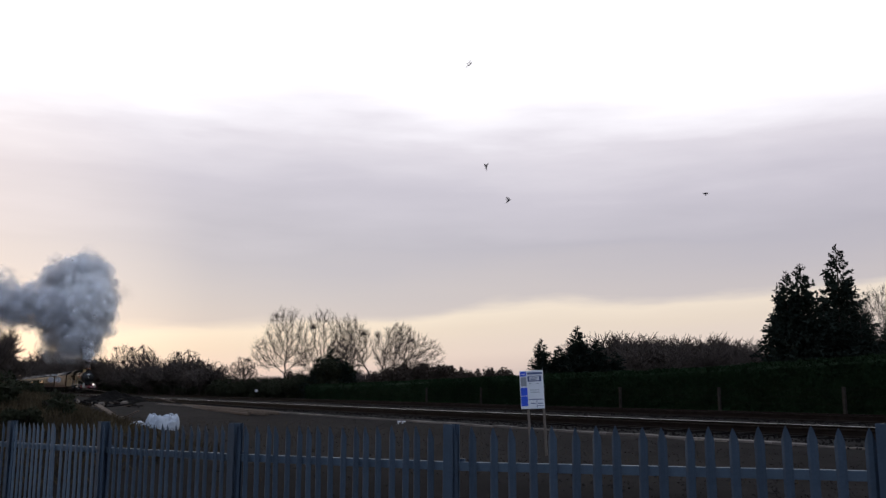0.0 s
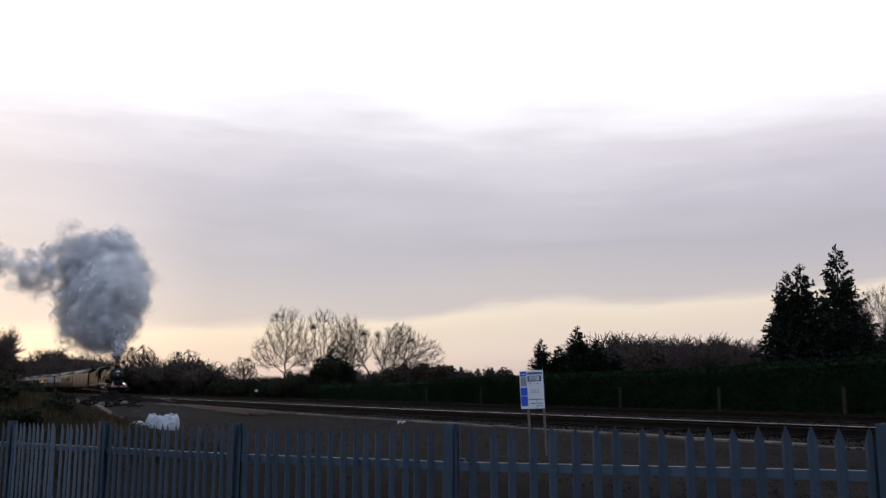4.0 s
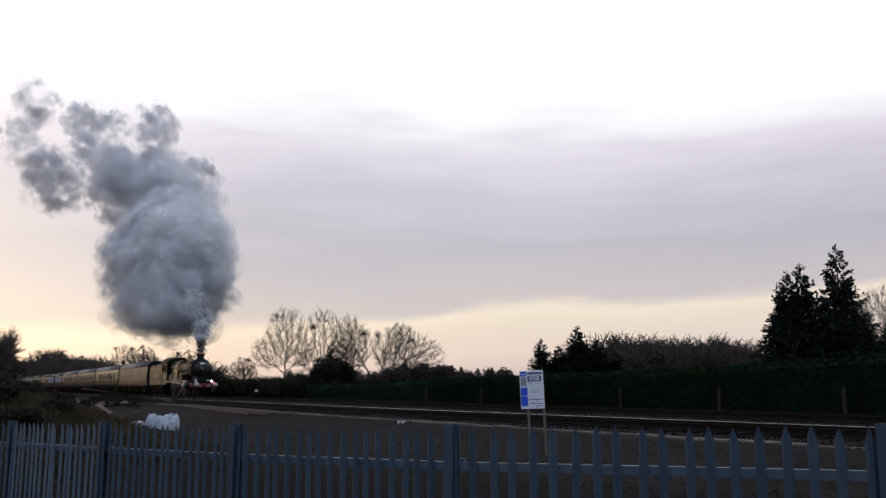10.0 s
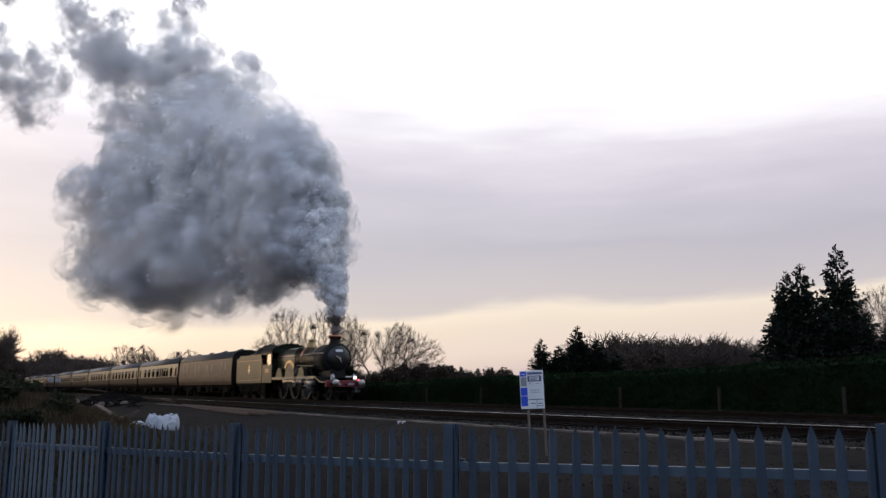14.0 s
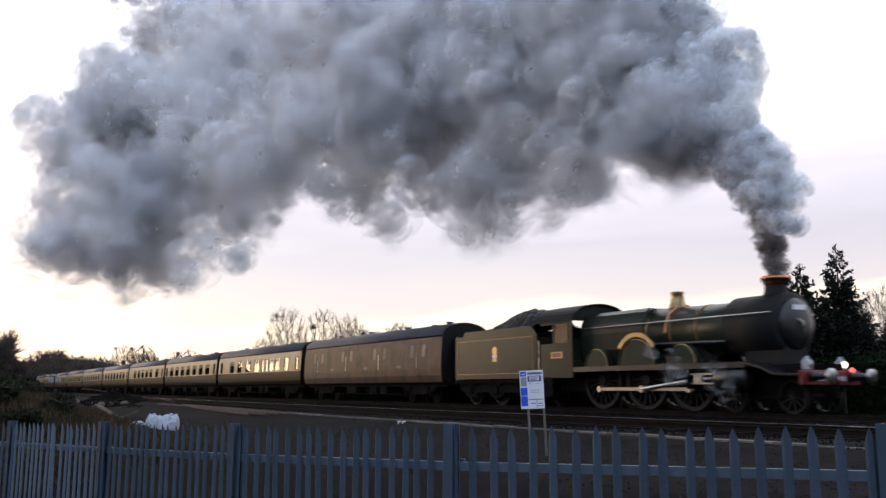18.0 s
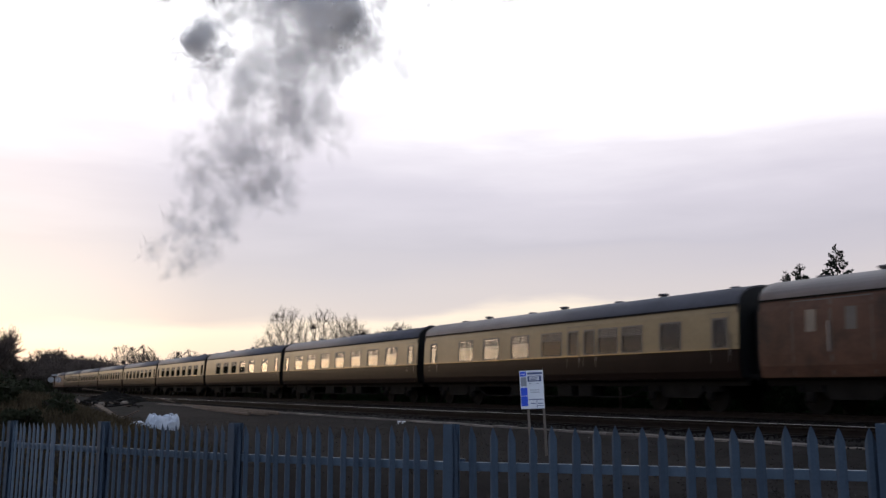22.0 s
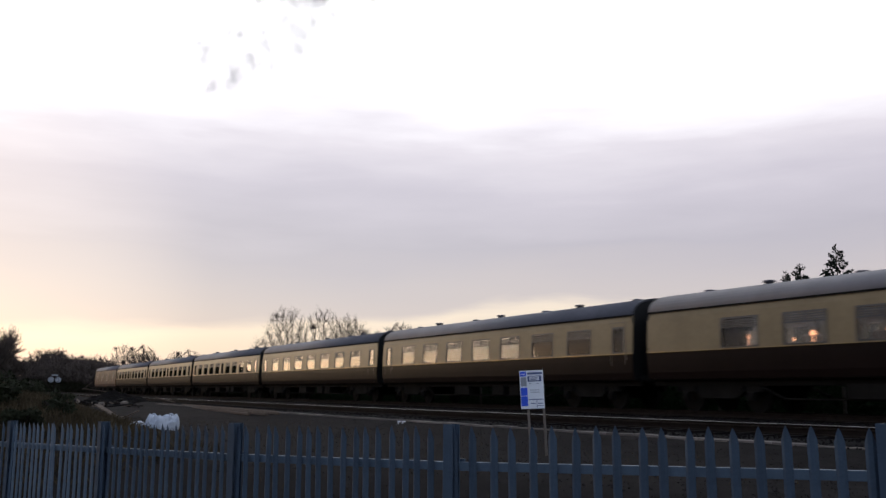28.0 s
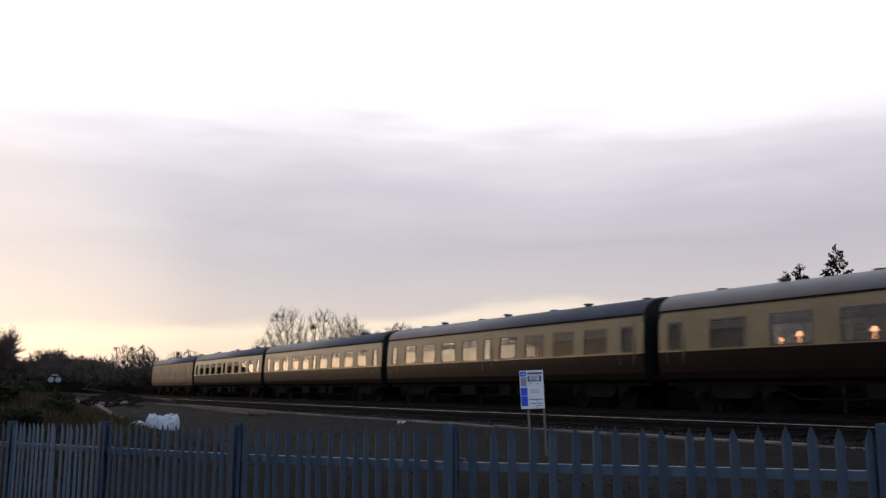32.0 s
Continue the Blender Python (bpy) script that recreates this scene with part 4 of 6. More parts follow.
def window_mesh_frame(w, z0, z1, s, vent):
    bm = BM()
    t = 0.045
    skin(bm, -w / 2 - t, -w / 2, z0 - t, z1 + t, s, 3, 0.012)
    skin(bm, w / 2, w / 2 + t, z0 - t, z1 + t, s, 3, 0.012)
    skin(bm, -w / 2, w / 2, z0 - t, z0, s, 1, 0.012)
    skin(bm, -w / 2, w / 2, z1, z1 + t, s, 1, 0.012)
    # rounded corners
    for sx in (-1, 1):
        for zz, dz in ((z0, 1), (z1, -1)):
            skin(bm, *sorted((sx * w / 2, sx * (w / 2 - 0.05))), *sorted((zz, zz + dz * 0.05)), s, 1, 0.008)
    if vent:
        zb = z1 - (z1 - z0) * 0.30
        skin(bm, -w / 2, w / 2, zb - 0.02, zb + 0.02, s, 1, 0.01)
        skin(bm, -0.02, 0.02, zb, z1, s, 1, 0.01)
        # dark strips added over the vent glass stand in for its dark reflection
        for i in range(1, 4):
            zz = zb + (z1 - zb) * i / 4
            skin(bm, -w / 2, w / 2, zz - 0.016, zz + 0.016, s, 1, 0.004, 0.02)
    return bm


def bogie(parent_vehicle, cx):
    bm = BM()
    for s in (-1.0, 1.0):
        pts = [(cx - 1.75, 0.62), (cx - 1.0, 0.62), (cx - 0.7, 0.42), (cx + 0.7, 0.42), (cx + 1.0, 0.62), (cx + 1.75, 0.62), (cx + 1.75, 0.82), (cx - 1.75, 0.82)]
        plate(bm, pts, s - 0.05, s + 0.05)
    box(bm, cx - 0.35, cx + 0.35, -0.95, 0.95, 0.55, 0.95)
    bg = part("bogie", bm, "under", parent_vehicle, "dirty black bogie frame")
    for ax in (-1.3, 1.3):
        bm = BM()
        for s in (-0.72, 0.72):
            lathe(bm, [(0.10, s - 0.08), (0.38, s - 0.05), (0.455, s - 0.06), (0.455, s + 0.06), (0.38, s + 0.05), (0.12, s + 0.08)], "y", (cx + ax, 0, 0.457), 22)
        tube(bm, (cx + ax, -0.7, 0.457), (cx + ax, 0.7, 0.457), 0.08, seg=8)
        part("wheelset", bm, "under", bg)
        for s in (-1.07, 1.07):
            bm = BM()
            box(bm, cx + ax - 0.13, cx + ax + 0.13, s - 0.08, s + 0.08, 0.33, 0.62, 0.03)
            tube(bm, (cx + ax, s + 0.08 * (1 if s > 0 else -1), 0.47), (cx + ax, s + 0.12 * (1 if s > 0 else -1), 0.47), 0.09, seg=10)
            part("axlebox", bm, "under", bg)
        for s in (-1.05, 1.05):
            for k in (-0.35, 0.35):
                bm = BM()
                lathe(bm, [(0.09, 0.62), (0.07, 0.66), (0.09, 0.70), (0.07, 0.74), (0.09, 0.80)], "z", (cx + ax + k, s, 0), 10)
                part("spring", bm, "under", bg)


def coach_shell(v, length, roof_mat="roof", vents=7, ribs=True, lower="brown", gangway=True):
    """Roof, ends, floor and running gear shared by all carriages; centred on x = 0."""
    h = length / 2
    outer = [(1.29 * math.sin(radians(a)), 3.20 + 0.66 * math.cos(radians(a)) ** 0.85) if abs(a) < 90 else (1.29 * (1 if a > 0 else -1), 3.20) for a in range(-90, 91, 10)]
    inner = [(y * 0.97, z - 0.05) for y, z in outer[::-1]]
    bm = BM()
    extrude_profile(bm, outer + inner, -h, h)
    rf = part("roof", bm, roof_mat, v, "grey weathered arched roof", True)
    for poly in rf.data.polygons:
        poly.use_smooth = abs(poly.normal.x) < 0.5
    bm = BM()
    for s in (-1, 1):
        y0, y1 = sorted((1.27 * s, 1.32 * s))
        box(bm, -h, h, y0, y1, 3.19, 3.235)
    part("gutter", bm, "under", v)
    for i in range(vents):
        x = -h + (i + 0.5) * length / vents
        bm = BM()
        lathe(bm, [(0.13, 3.78), (0.13, 3.88), (0.19, 3.90), (0.19, 3.95), (0.05, 3.97)], "z", (x, -0.25 if i % 2 else 0.2, 0), 12)
        part("roof_ventilator", bm, "roof", v)
    for s in (-1, 1):
        bm = BM()
        pts = [(y, z) for y, z in outer] + [(side_y(3.0), 3.0), (1.37, 2.0), (1.30, 1.02), (-1.30, 1.02), (-1.37, 2.0), (-side_y(3.0), 3.0)]
        x0, x1 = sorted((s * h, s * (h - 0.06)))
        extrude_profile(bm, pts, x0, x1)
        part("end_wall", bm, "soot", v, "sooty black end")
        if gangway:
            bm = BM()
            x0, x1 = sorted((s * h, s * (h + 0.34)))
            ring = [(-0.62, 1.1), (0.62, 1.1), (0.62, 3.05), (0.5, 3.2), (-0.5, 3.2), (-0.62, 3.05)]
            extrude_profile(bm, ring, x0, x1)
            part("gangway", bm, "soot", v, "black concertina gangway")
        for k in (-0.865, 0.865):
            bm = BM()
            lathe(bm, [(0.11, 0.0), (0.08, 0.25), (0.2, 0.34), (0.2, 0.38)] if s > 0 else [(0.2, 0.0), (0.2, 0.04), (0.08, 0.13), (0.11, 0.38)], "x", (h if s > 0 else -h - 0.38, k, 1.04), 12)
            part("buffer", bm, "under", v)
    bm = BM()
    box(bm, -h, h, -1.24, 1.24, 0.98, 1.06)
    part("underframe", bm, "under", v)
    for s in (-1.0, 1.0):
        bm = BM()
        box(bm, -h, h, s - 0.06, s + 0.06, 0.80, 0.978)
        part("sole_bar", bm, "under", v)
    for cx in (-h + 2.75, h - 2.75):
        bogie(v, cx)
    # boxes slung beneath
    for x0, x1, s in ((-2.6, -1.3, -1), (0.6, 1.5, -1), (1.9, 2.7, -1), (-1.5, 0.5, 1)):
        bm = BM()
        y0, y1 = sorted((0.55 * s, 1.15 * s))
        box(bm, x0, x1, y0, y1, 0.42, 0.85, 0.03)
        part("battery_box", bm, "under", v)
    bm = BM()
    for s in (-1.05, 1.05):
        for xa, xb in ((-4.6, 4.6),):
            tube(bm, (xa, s, 0.42), (xb, s, 0.42), 0.03, seg=6)
            tube(bm, (xa, s, 0.42), (xa - 1.0, s, 0.85), 0.03, seg=6)
            tube(bm, (xb, s, 0.42), (xb + 1.0, s, 0.85), 0.03, seg=6)
    part("truss", bm, "under", v)
    return v


def build_coach(name, label, wins, doors, blank, lamps=True, last=False):
    """wins: (centre, width) of big windows; doors: centres; blank: stretches with no opening follow of themselves."""
    v = thing(name, label, "carriage", "carriages of the train")
    coach_shell(v, B)
    h = B / 2
    z0, z1 = 1.96, 2.80
    cuts = sorted([(c - w / 2, c + w / 2) for c, w in wins] + [(c - 0.26, c + 0.26) for c in doors])
    for s in (-1, 1):
        bm = BM()
        skin(bm, -h, h, 1.02, 1.90, s, 4)
        part("lower_panel", bm, "brown", v, "dark chocolate lower panel")
        bm = BM()
        skin(bm, -h, h, 1.90, z0, s, 1)
        skin(bm, -h, h, z1, 3.22, s, 2)
        x = -h
        for a, b in cuts:
            if a > x + 0.01:
                skin(bm, x, a, z0, z1, s, 2)
            x = b
        skin(bm, x, h, z0, z1, s, 2)
        part("upper_panel", bm, "cream", v, "cream upper panel")
        bm = BM()
        skin(bm, -h, h, 1.885, 1.905, s, 1, 0.006)
        part("waist_line", bm, "brass", v, "thin gold waist line")
    first = {}
    for s in (-1, 1):
        for c, w in [(c, w) for c, w in wins] + [(c, 0.52) for c in doors]:
            key = (round(w, 2), s)
            if key not in first:
                fr = part("window", window_mesh_frame(w, z0, z1, s, w > 0.9), "frame_dark", v)
                bm = BM()
                skin(bm, -w / 2, w / 2, z0, z1, s, 2, -0.02, 0.012)
                pn = part("pane", bm, "pane", fr)
                pn.visible_shadow = False
                cu = None
                if w > 1.0:
                    bm = BM()
                    for e in (-1, 1):
                        for k in range(4):
                            xc = e * (w / 2 - 0.03 - 0.045 * k)
                            tube(bm, (xc, s * 1.24, z0 + 0.02), (xc, s * 1.22, z1 - 0.02), 0.022 + 0.006 * (k % 2), seg=6)
                    box(bm, -w / 2, w / 2, min(s * 1.20, s * 1.23), max(s * 1.20, s * 1.23), z1 - 0.20, z1 - 0.02)
                    cu = part("curtain", bm, "curtain", fr, "pale gathered curtain", True)
                first[key] = (fr, pn, cu)
                fr.matrix_basis = pose(c, 0, 0)
            else:
                fr = again(first[key][0], pose(c, 0, 0), v)
                pn = again(first[key][1], Matrix(), fr)
                pn.visible_shadow = False
                if first[key][2]:
                    again(first[key][2], Matrix(), fr)
        for c in doors:
            bm = BM()
            for dx in (-0.36, 0.36):
                skin(bm, c + dx - 0.008, c + dx + 0.008, 1.06, 3.0, s, 4, 0.003, 0.01)
            skin(bm, c - 0.36, c + 0.36, 2.99, 3.005, s, 1, 0.003, 0.01)
            tube(bm, (c + 0.43, s * 1.40, 1.7), (c + 0.43, s * 1.39, 2.4), 0.014, seg=6)
            part("door", bm, "frame_dark", v, "flush door with handrail")
    # inside: floor, ceiling, seats, tables with lamps
    bm = BM()
    box(bm, -h + 0.1, h - 0.1, -1.2, 1.2, 1.10, 1.16)
    box(bm, -h + 0.1, h - 0.1, -1.1, 1.1, 3.2, 3.24)
    part("floor_and_ceiling", bm, "inside", v)
    bm = BM()
    box(bm, -h + 0.08, -h + 0.12, -1.2, 1.2, 1.1, 3.2)
    box(bm, h - 0.12, h - 0.08, -1.2, 1.2, 1.1, 3.2)
    part("bulkhead", bm, "inside", v)
    big = [c for c, w in wins if w > 0.9]
    seat0 = lamp0 = None
    for c in big:
        for s in (-1, 1):
            if seat0 is None:
                bm = BM()
                box(bm, -0.09, 0.09, -0.45, 0.45, 0.0, 1.15, 0.05)
                box(bm, 0.09, 0.45, -0.45, 0.45, 0.3, 0.45, 0.04)
                box(bm, -0.45, -0.09, -0.45, 0.45, 0.3, 0.45, 0.04)
                seat0 = part("seat", bm, "seat", v)
                seat0.matrix_basis = pose(c + 0.95, s * 0.72, 1.16)
            else:
                again(seat0, pose(c + 0.95, s * 0.72, 1.16), v)
            if lamps:
                if lamp0 is None:
                    bm = BM()
                    box(bm, -0.35, 0.35, -0.40, 0.40, 0.70, 0.74)
                    box(bm, -0.05, 0.05, -0.3, 0.3, 0.0, 0.7)
                    tb = part("table", bm, "inside", v)
                    bm = BM()
                    lathe(bm, [(0.05, 0.745), (0.015, 0.77), (0.015, 1.03), (0.03, 1.03)], "z", (0, -0.2, 0), 10)
                    lathe(bm, [(0.085, 1.03), (0.07, 1.09), (0.04, 1.14), (0.02, 1.15)], "z", (0, -0.2, 0), 12)
                    ls = part("table_lamp", bm, "lamp_glow", tb, "glowing pink table lamp")
                    lamp0 = (tb, ls)
                    tb.matrix_basis = pose(c, s * 0.80, 1.16, 0, 0, 0 if s < 0 else 180)
                else:
                    tb = again(lamp0[0], pose(c, s * 0.80, 1.16, 0, 0, 0 if s < 0 else 180), v)
                    again(lamp0[1], Matrix(), tb)
    return v


VL = 18.0


def build_van(name, label):
    v = thing(name, label, "luggage van", "vans of the train")
    coach_shell(v, VL, vents=8)
    h = VL / 2
    for s in (-1, 1):
        bm = BM()
        skin(bm, -h, h, 1.02, 3.22, s, 7)
        part("side_panel", bm, "van_brown", v, "faded brown side with worn paint")
        for k, c in enumerate((-6.6, -2.2, 2.2, 6.6)):
            for dx in (-0.62, 0.62):
                bm = BM()
                for e in (-0.6, 0.6):
                    skin(bm, c + dx + e - 0.012, c + dx + e + 0.012, 1.08, 3.12, s, 5, 0.004, 0.012)
                skin(bm, c + dx - 0.6, c + dx + 0.6, 3.10, 3.125, s, 1, 0.004, 0.012)
                d = part("door", bm, "frame_dark", v, "double door outline")
                bm = BM()
                skin(bm, c + dx - 0.16, c + dx + 0.16, 2.25, 2.85, s, 2, 0.006, 0.02)
                part("door_window", bm, "frame_dark" if (k + (dx > 0)) % 3 else "van_panel", d)
            bm = BM()
            tube(bm, (c - 0.05, s * 1.40, 1.7), (c - 0.05, s * 1.38, 2.5), 0.016, seg=6)
            part("handrail", bm, "steel", v)
        for xa in (-4.6, 0.2, 4.3):
            bm = BM()
            skin(bm, xa, xa + 0.5, 1.75, 1.88, s, 1, 0.004, 0.01)
            part("notice_bar", bm, "frame_dark", v, "small worn notice panel")
    return v

# ---------------------------------------------------------------- smoke
def puff_mesh(name, seed, material, lumps=11, caps=12, flat=0.9, inner=0.82, loose=0.0):
    """A billow of about one metre radius: rounded lumps covered in soft overlapping caps."""
    rng = random.Random(seed)
    cs = []
    for i in range(lumps):
        d = Vector((rng.gauss(0, 1), rng.gauss(0, 1), rng.gauss(0, 1) * flat)).normalized()
        cs.append((d * rng.uniform(0.30, 0.68), rng.uniform(0.26, 0.48)))
    vs, fs, uv, ns = [], [], [], []
    K = 8
    for c, r in cs:
        for i in range(caps):
            d = (Vector((rng.gauss(0, 1), rng.gauss(0, 1), rng.gauss(0, 1))).normalized() + c.normalized() * 0.35).normalized()
            R = r * rng.uniform(inner, 1.18)
            half = rng.uniform(0.6, 1.05) if inner > 0.6 else rng.uniform(0.8, 1.3)
            q = d.to_track_quat("Z", "Y")
            b = len(vs)
            vs.append(c + d * R)
            ns.append(d)
            a0 = rng.uniform(0, 6.28)
            # a loose shred hangs at any angle in the lump
            tilt, size = None, r * rng.uniform(0.55, 1.0)
            if rng.random() < loose:
                tilt = Vector((rng.gauss(0, 1), rng.gauss(0, 1), rng.gauss(0, 1))).normalized().to_track_quat("Z", "Y")
                vs[-1] = c + d * R * 0.75
            for ring, th in ((1, half * 0.5), (2, half)):
                for k in range(K):
                    a = a0 + 2 * math.pi * k / K
                    h = th * rng.uniform(0.85, 1.15)
                    n = q @ Vector((math.sin(h) * math.cos(a), math.sin(h) * math.sin(a), math.cos(h)))
                    if tilt:
                        e = size * ring * 0.5 * rng.uniform(0.8, 1.2)
                        vs.append(c + d * R * 0.75 + tilt @ Vector((e * math.cos(a), e * math.sin(a), -0.12 * size * ring)))
                        ns.append((n + d).normalized())
                        continue
                    vs.append(c + n * R * (1.0 - 0.10 * (ring == 2)))
                    ns.append((n + d * 0.3).normalized())
            rim = [[(0.5 + 0.25 * g * math.cos(2 * math.pi * k / K), 0.5 + 0.25 * g * math.sin(2 * math.pi * k / K)) for k in range(K)] for g in (1, 2)]
            for k in range(K):
                j = (k + 1) % K
                fs.append([b, b + 1 + k, b + 1 + j])
                uv += [(0.5, 0.5), rim[0][k], rim[0][j]]
                fs.append([b + 1 + k, b + 1 + K + k, b + 1 + K + j])
                uv += [rim[0][k], rim[1][k], rim[1][j]]
                fs.append([b + 1 + k, b + 1 + K + j, b + 1 + j])
                uv += [rim[0][k], rim[1][j], rim[0][j]]
    me = bpy.data.meshes.new(name)
    me.from_pydata([tuple(v) for v in vs], [], fs)
    lay = me.uv_layers.new(name="shred")
    lay.data.foreach_set("uv", [c for p in uv for c in p])
    me.materials.append(M[material])
    me.shade_smooth()
    me.normals_split_custom_set_from_vertices([tuple(n) for n in ns])
    return me


STEAM = []
PUFFS = []           # (object, birth, riding age, height share, sideways share, fore-and-aft share, spin)
COLUMN = []          # (object, birth, height share, sideways offset, spin)


def build_smoke():
    rng = random.Random(11)
    young = [puff_mesh("smoke_puff", 90 + i, "smoke_dark", 9, 10) for i in range(2)]
    dense = [puff_mesh("smoke_puff", 100 + i, "smoke", 12, 16, inner=0.6, loose=0.2) for i in range(6)]
    cloud = [puff_mesh("smoke_cloud", 200 + i, "smoke_old", 14, 15, inner=0.3, loose=0.7) for i in range(6)]
    billow = [puff_mesh("smoke_billow", 240 + i, "smoke_soft", 14, 15, inner=0.5, loose=0.45) for i in range(6)]
    veil = [puff_mesh("smoke_veil", 320 + i, "veil", 10, 7, inner=0.1, loose=1.0) for i in range(4)]

    def puff(me, r, birth, age, w, side, along, label):
        ob = new(me.name.split(".")[0], me)
        ob.scale = (r, r, r * rng.uniform(0.85, 1.1))
        tagged(ob, label, "smoke", "smoke plume")
        PUFFS.append((ob, birth, age, w, side, along, rng.uniform(-180, 180)))

    def disc():
        """A place in the plume's cross-section, denser in the middle."""
        r, a = rng.random() ** 0.6, rng.uniform(0, 2 * math.pi)
        return r * math.sin(a), r * math.cos(a)
    # the jet at the chimney: stays with the engine
    for i in range(120):
        u = i / 120.0
        age = 0.012 + 2.2 * u ** 1.6
        w, side = disc()
        puff(rng.choice(young if u < 0.14 else dense if u < 0.5 else billow), (0.38 + 1.55 * age ** 0.8) * rng.uniform(0.8, 1.1), 999.0, age, w, side, rng.uniform(-1, 1), "young grey billow rising from the chimney")
    # billows that ride a while and are then left behind, one after another
    birth = -5.0
    while birth < 23.0:
        birth += 0.09 if birth < 6.6 else 0.05 if birth < 13.0 else 0.07 if birth < 19.0 else 0.14
        w, side = disc()
        if 5.6 < birth < 6.6:
            continue
        if birth <= 5.6:
            w = 0.35 + 0.65 * w
        if 11.5 < birth < 12.9 and w < 0.4:
            continue
        age = rng.uniform(0.8, 6.0)
        if birth < 7.0:
            r = rng.uniform(3.0, 4.9)
        else:
            r = rng.uniform(3.4, 5.4) if birth < 12.5 else rng.uniform(2.3, 4.0)
        puff(rng.choice(billow if birth > 6.6 else cloud), r, birth, age, w, side, rng.uniform(-1, 1),
             "blue-grey billow of drifting smoke" if birth > 7.0 else "old soft cloud of grey smoke")
    # steam about the cylinders, carried along
    white = [puff_mesh("steam_wisp", 400 + i, "steam", 6, 7) for i in range(3)]
    for i, (dx, y, z, r) in enumerate(((-3.6, -1.5, 1.0, 0.55), (-4.4, -1.6, 1.3, 0.6), (-5.2, -1.7, 1.2, 0.55), (-3.2, -1.5, 0.6, 0.5), (-5.8, -1.5, 1.9, 0.5), (-2.6, 1.5, 0.9, 0.6))):
        ob = new("steam_wisp", white[i % 3])
        ob.scale = (r * 1.5, r, r)
        tagged(ob, "thin white steam drifting from the cylinders", "steam", "steam")
        STEAM.append((ob, dx, y, z))
    # one slow column that hangs on over the line, leans over and drifts off
    for i in range(40):
        s = ((i + rng.random()) / 40.0) ** 0.7
        ob = new("smoke_veil", rng.choice(veil))
        r = 2.6 + 4.4 * s + rng.uniform(-0.6, 0.9)
        ob.scale = (r, r, r * 1.15)
        tagged(ob, "lingering column of thin dark smoke", "smoke", "smoke plume")
        COLUMN.append((ob, rng.uniform(8.4, 9.6), s, rng.gauss(0, 1.0) * (1.0 + 2.4 * s), rng.uniform(-180, 180)))


def plume(birth, a, w, side, along):
    """Where smoke of that age stands. w: from the plume's underside (-1) to its top (1)."""
    jet = 1 - math.exp(-a / 0.42)
    first, old = 1 - smooth01(0.0, 1.5, birth), birth <= 5.6
    rise = (2.4 + 1.0 * w if old else 1.65 + 1.35 * w) - 1.3 * first
    wind = (0.3 * w - 0.35 if old else -0.5 + 0.6 * w) - 6.0 * first
    spread = 0.10 + (1.75 if old else 1.2) * a ** 0.9
    return Vector((4.0 * jet * (1 - 0.5 * w) + (0.9 + 0.5 * w) * a + along * 0.9 * spread, wind * a + side * spread, 4.15 + 7.6 * jet * (1 + (0.34 if w > 0 else 0.58) * w) + rise * a))


def ridden(t, age):
    """How far behind the chimney a billow rides: the plume is cut short, then grows long again, to fit the camera's
    view.
    """
    long = 3.0 - 1.8 * smooth01(5.4, 7.0, t) + 3.4 * smooth01(7.2, 13.5, t)
    return 0.7 + (age - 0.7) * (long - 0.7) / 5.3


def smoke_rows(birth, age, w, side, along, spin):
    rows = []
    for k in range(0, 33):
        t = float(k)
        a = max(age if birth > 100 else ridden(t, age), t - birth)
        p = plume(birth, a, w, side, along)
        # smoke left behind is lifted out of the camera's view, instead of thinning
        if birth < 100:
            p.z += 3.6 * max(0.0, t - 18.2) ** 2 if birth < 12.0 else 0.9 * max(0.0, t - 19.3) ** 2
            if birth <= 5.6:
                p.z += 0.25 * max(0.0, t - 11.0) ** 2
        turn = spin + 14.0 * min(t, birth + age) + 3.0 * max(0.0, t - birth - age)
        rows.append((t, pose(chimney_x(t - a) + p.x, TY + p.y, p.z, 0, 0, turn)))
    return rows


def column_rows(birth, s, off, spin):
    rows = []
    for k in range(0, 33):
        t = float(k)
        a = max(2.5, t - birth)
        z = 8.0 + 6.0 * s + (0.35 + 1.6 * s) * a + 0.3 * max(0.0, a - 13.0) ** 2
        away = 0.3 * max(0.0, a - 12.0) ** 2
        rows.append((t, pose(chimney_x(t - a) + (0.2 + 0.6 * s) * a + 0.09 * s * a * a + away + off * a / 26.0, TY - 1.0 + 0.4 * s * a + 0.02 * s * a * a + off * a / 13.0, z, 0, 0, spin + 3.0 * t)))
    return rows

# ---------------------------------------------------------------- what moves
# place of the first carriage's leading end, second by second
RUN = [-198.0, -191.0, -184.0, -176.6, -169.5, -162.4, -154.9, -147.1, -139.5, -131.5, -123.4, -115.3, -107.0, -98.4, -89.8, -81.5, -72.9, -64.3, -55.2, -46.0,
       -36.8, -27.6, -18.5, -9.5, -0.5, 8.7, 18.2, 28.1, 38.05, 48.4, 58.8, 69.1, 79.4]


def lead_x(t):
    """Smooth through the table; before and after it the speed holds."""
    n = len(RUN) - 1
    if t <= 0:
        return RUN[0] + t * 6.9
    if t >= n:
        return RUN[n] + (t - n) * 10.3
    i = min(int(t), n - 1)
    f = t - i
    p0 = RUN[i - 1] if i > 0 else RUN[0] - 6.9
    p3 = RUN[i + 2] if i + 2 <= n else RUN[n] + 10.3
    p1, p2 = RUN[i], RUN[i + 1]
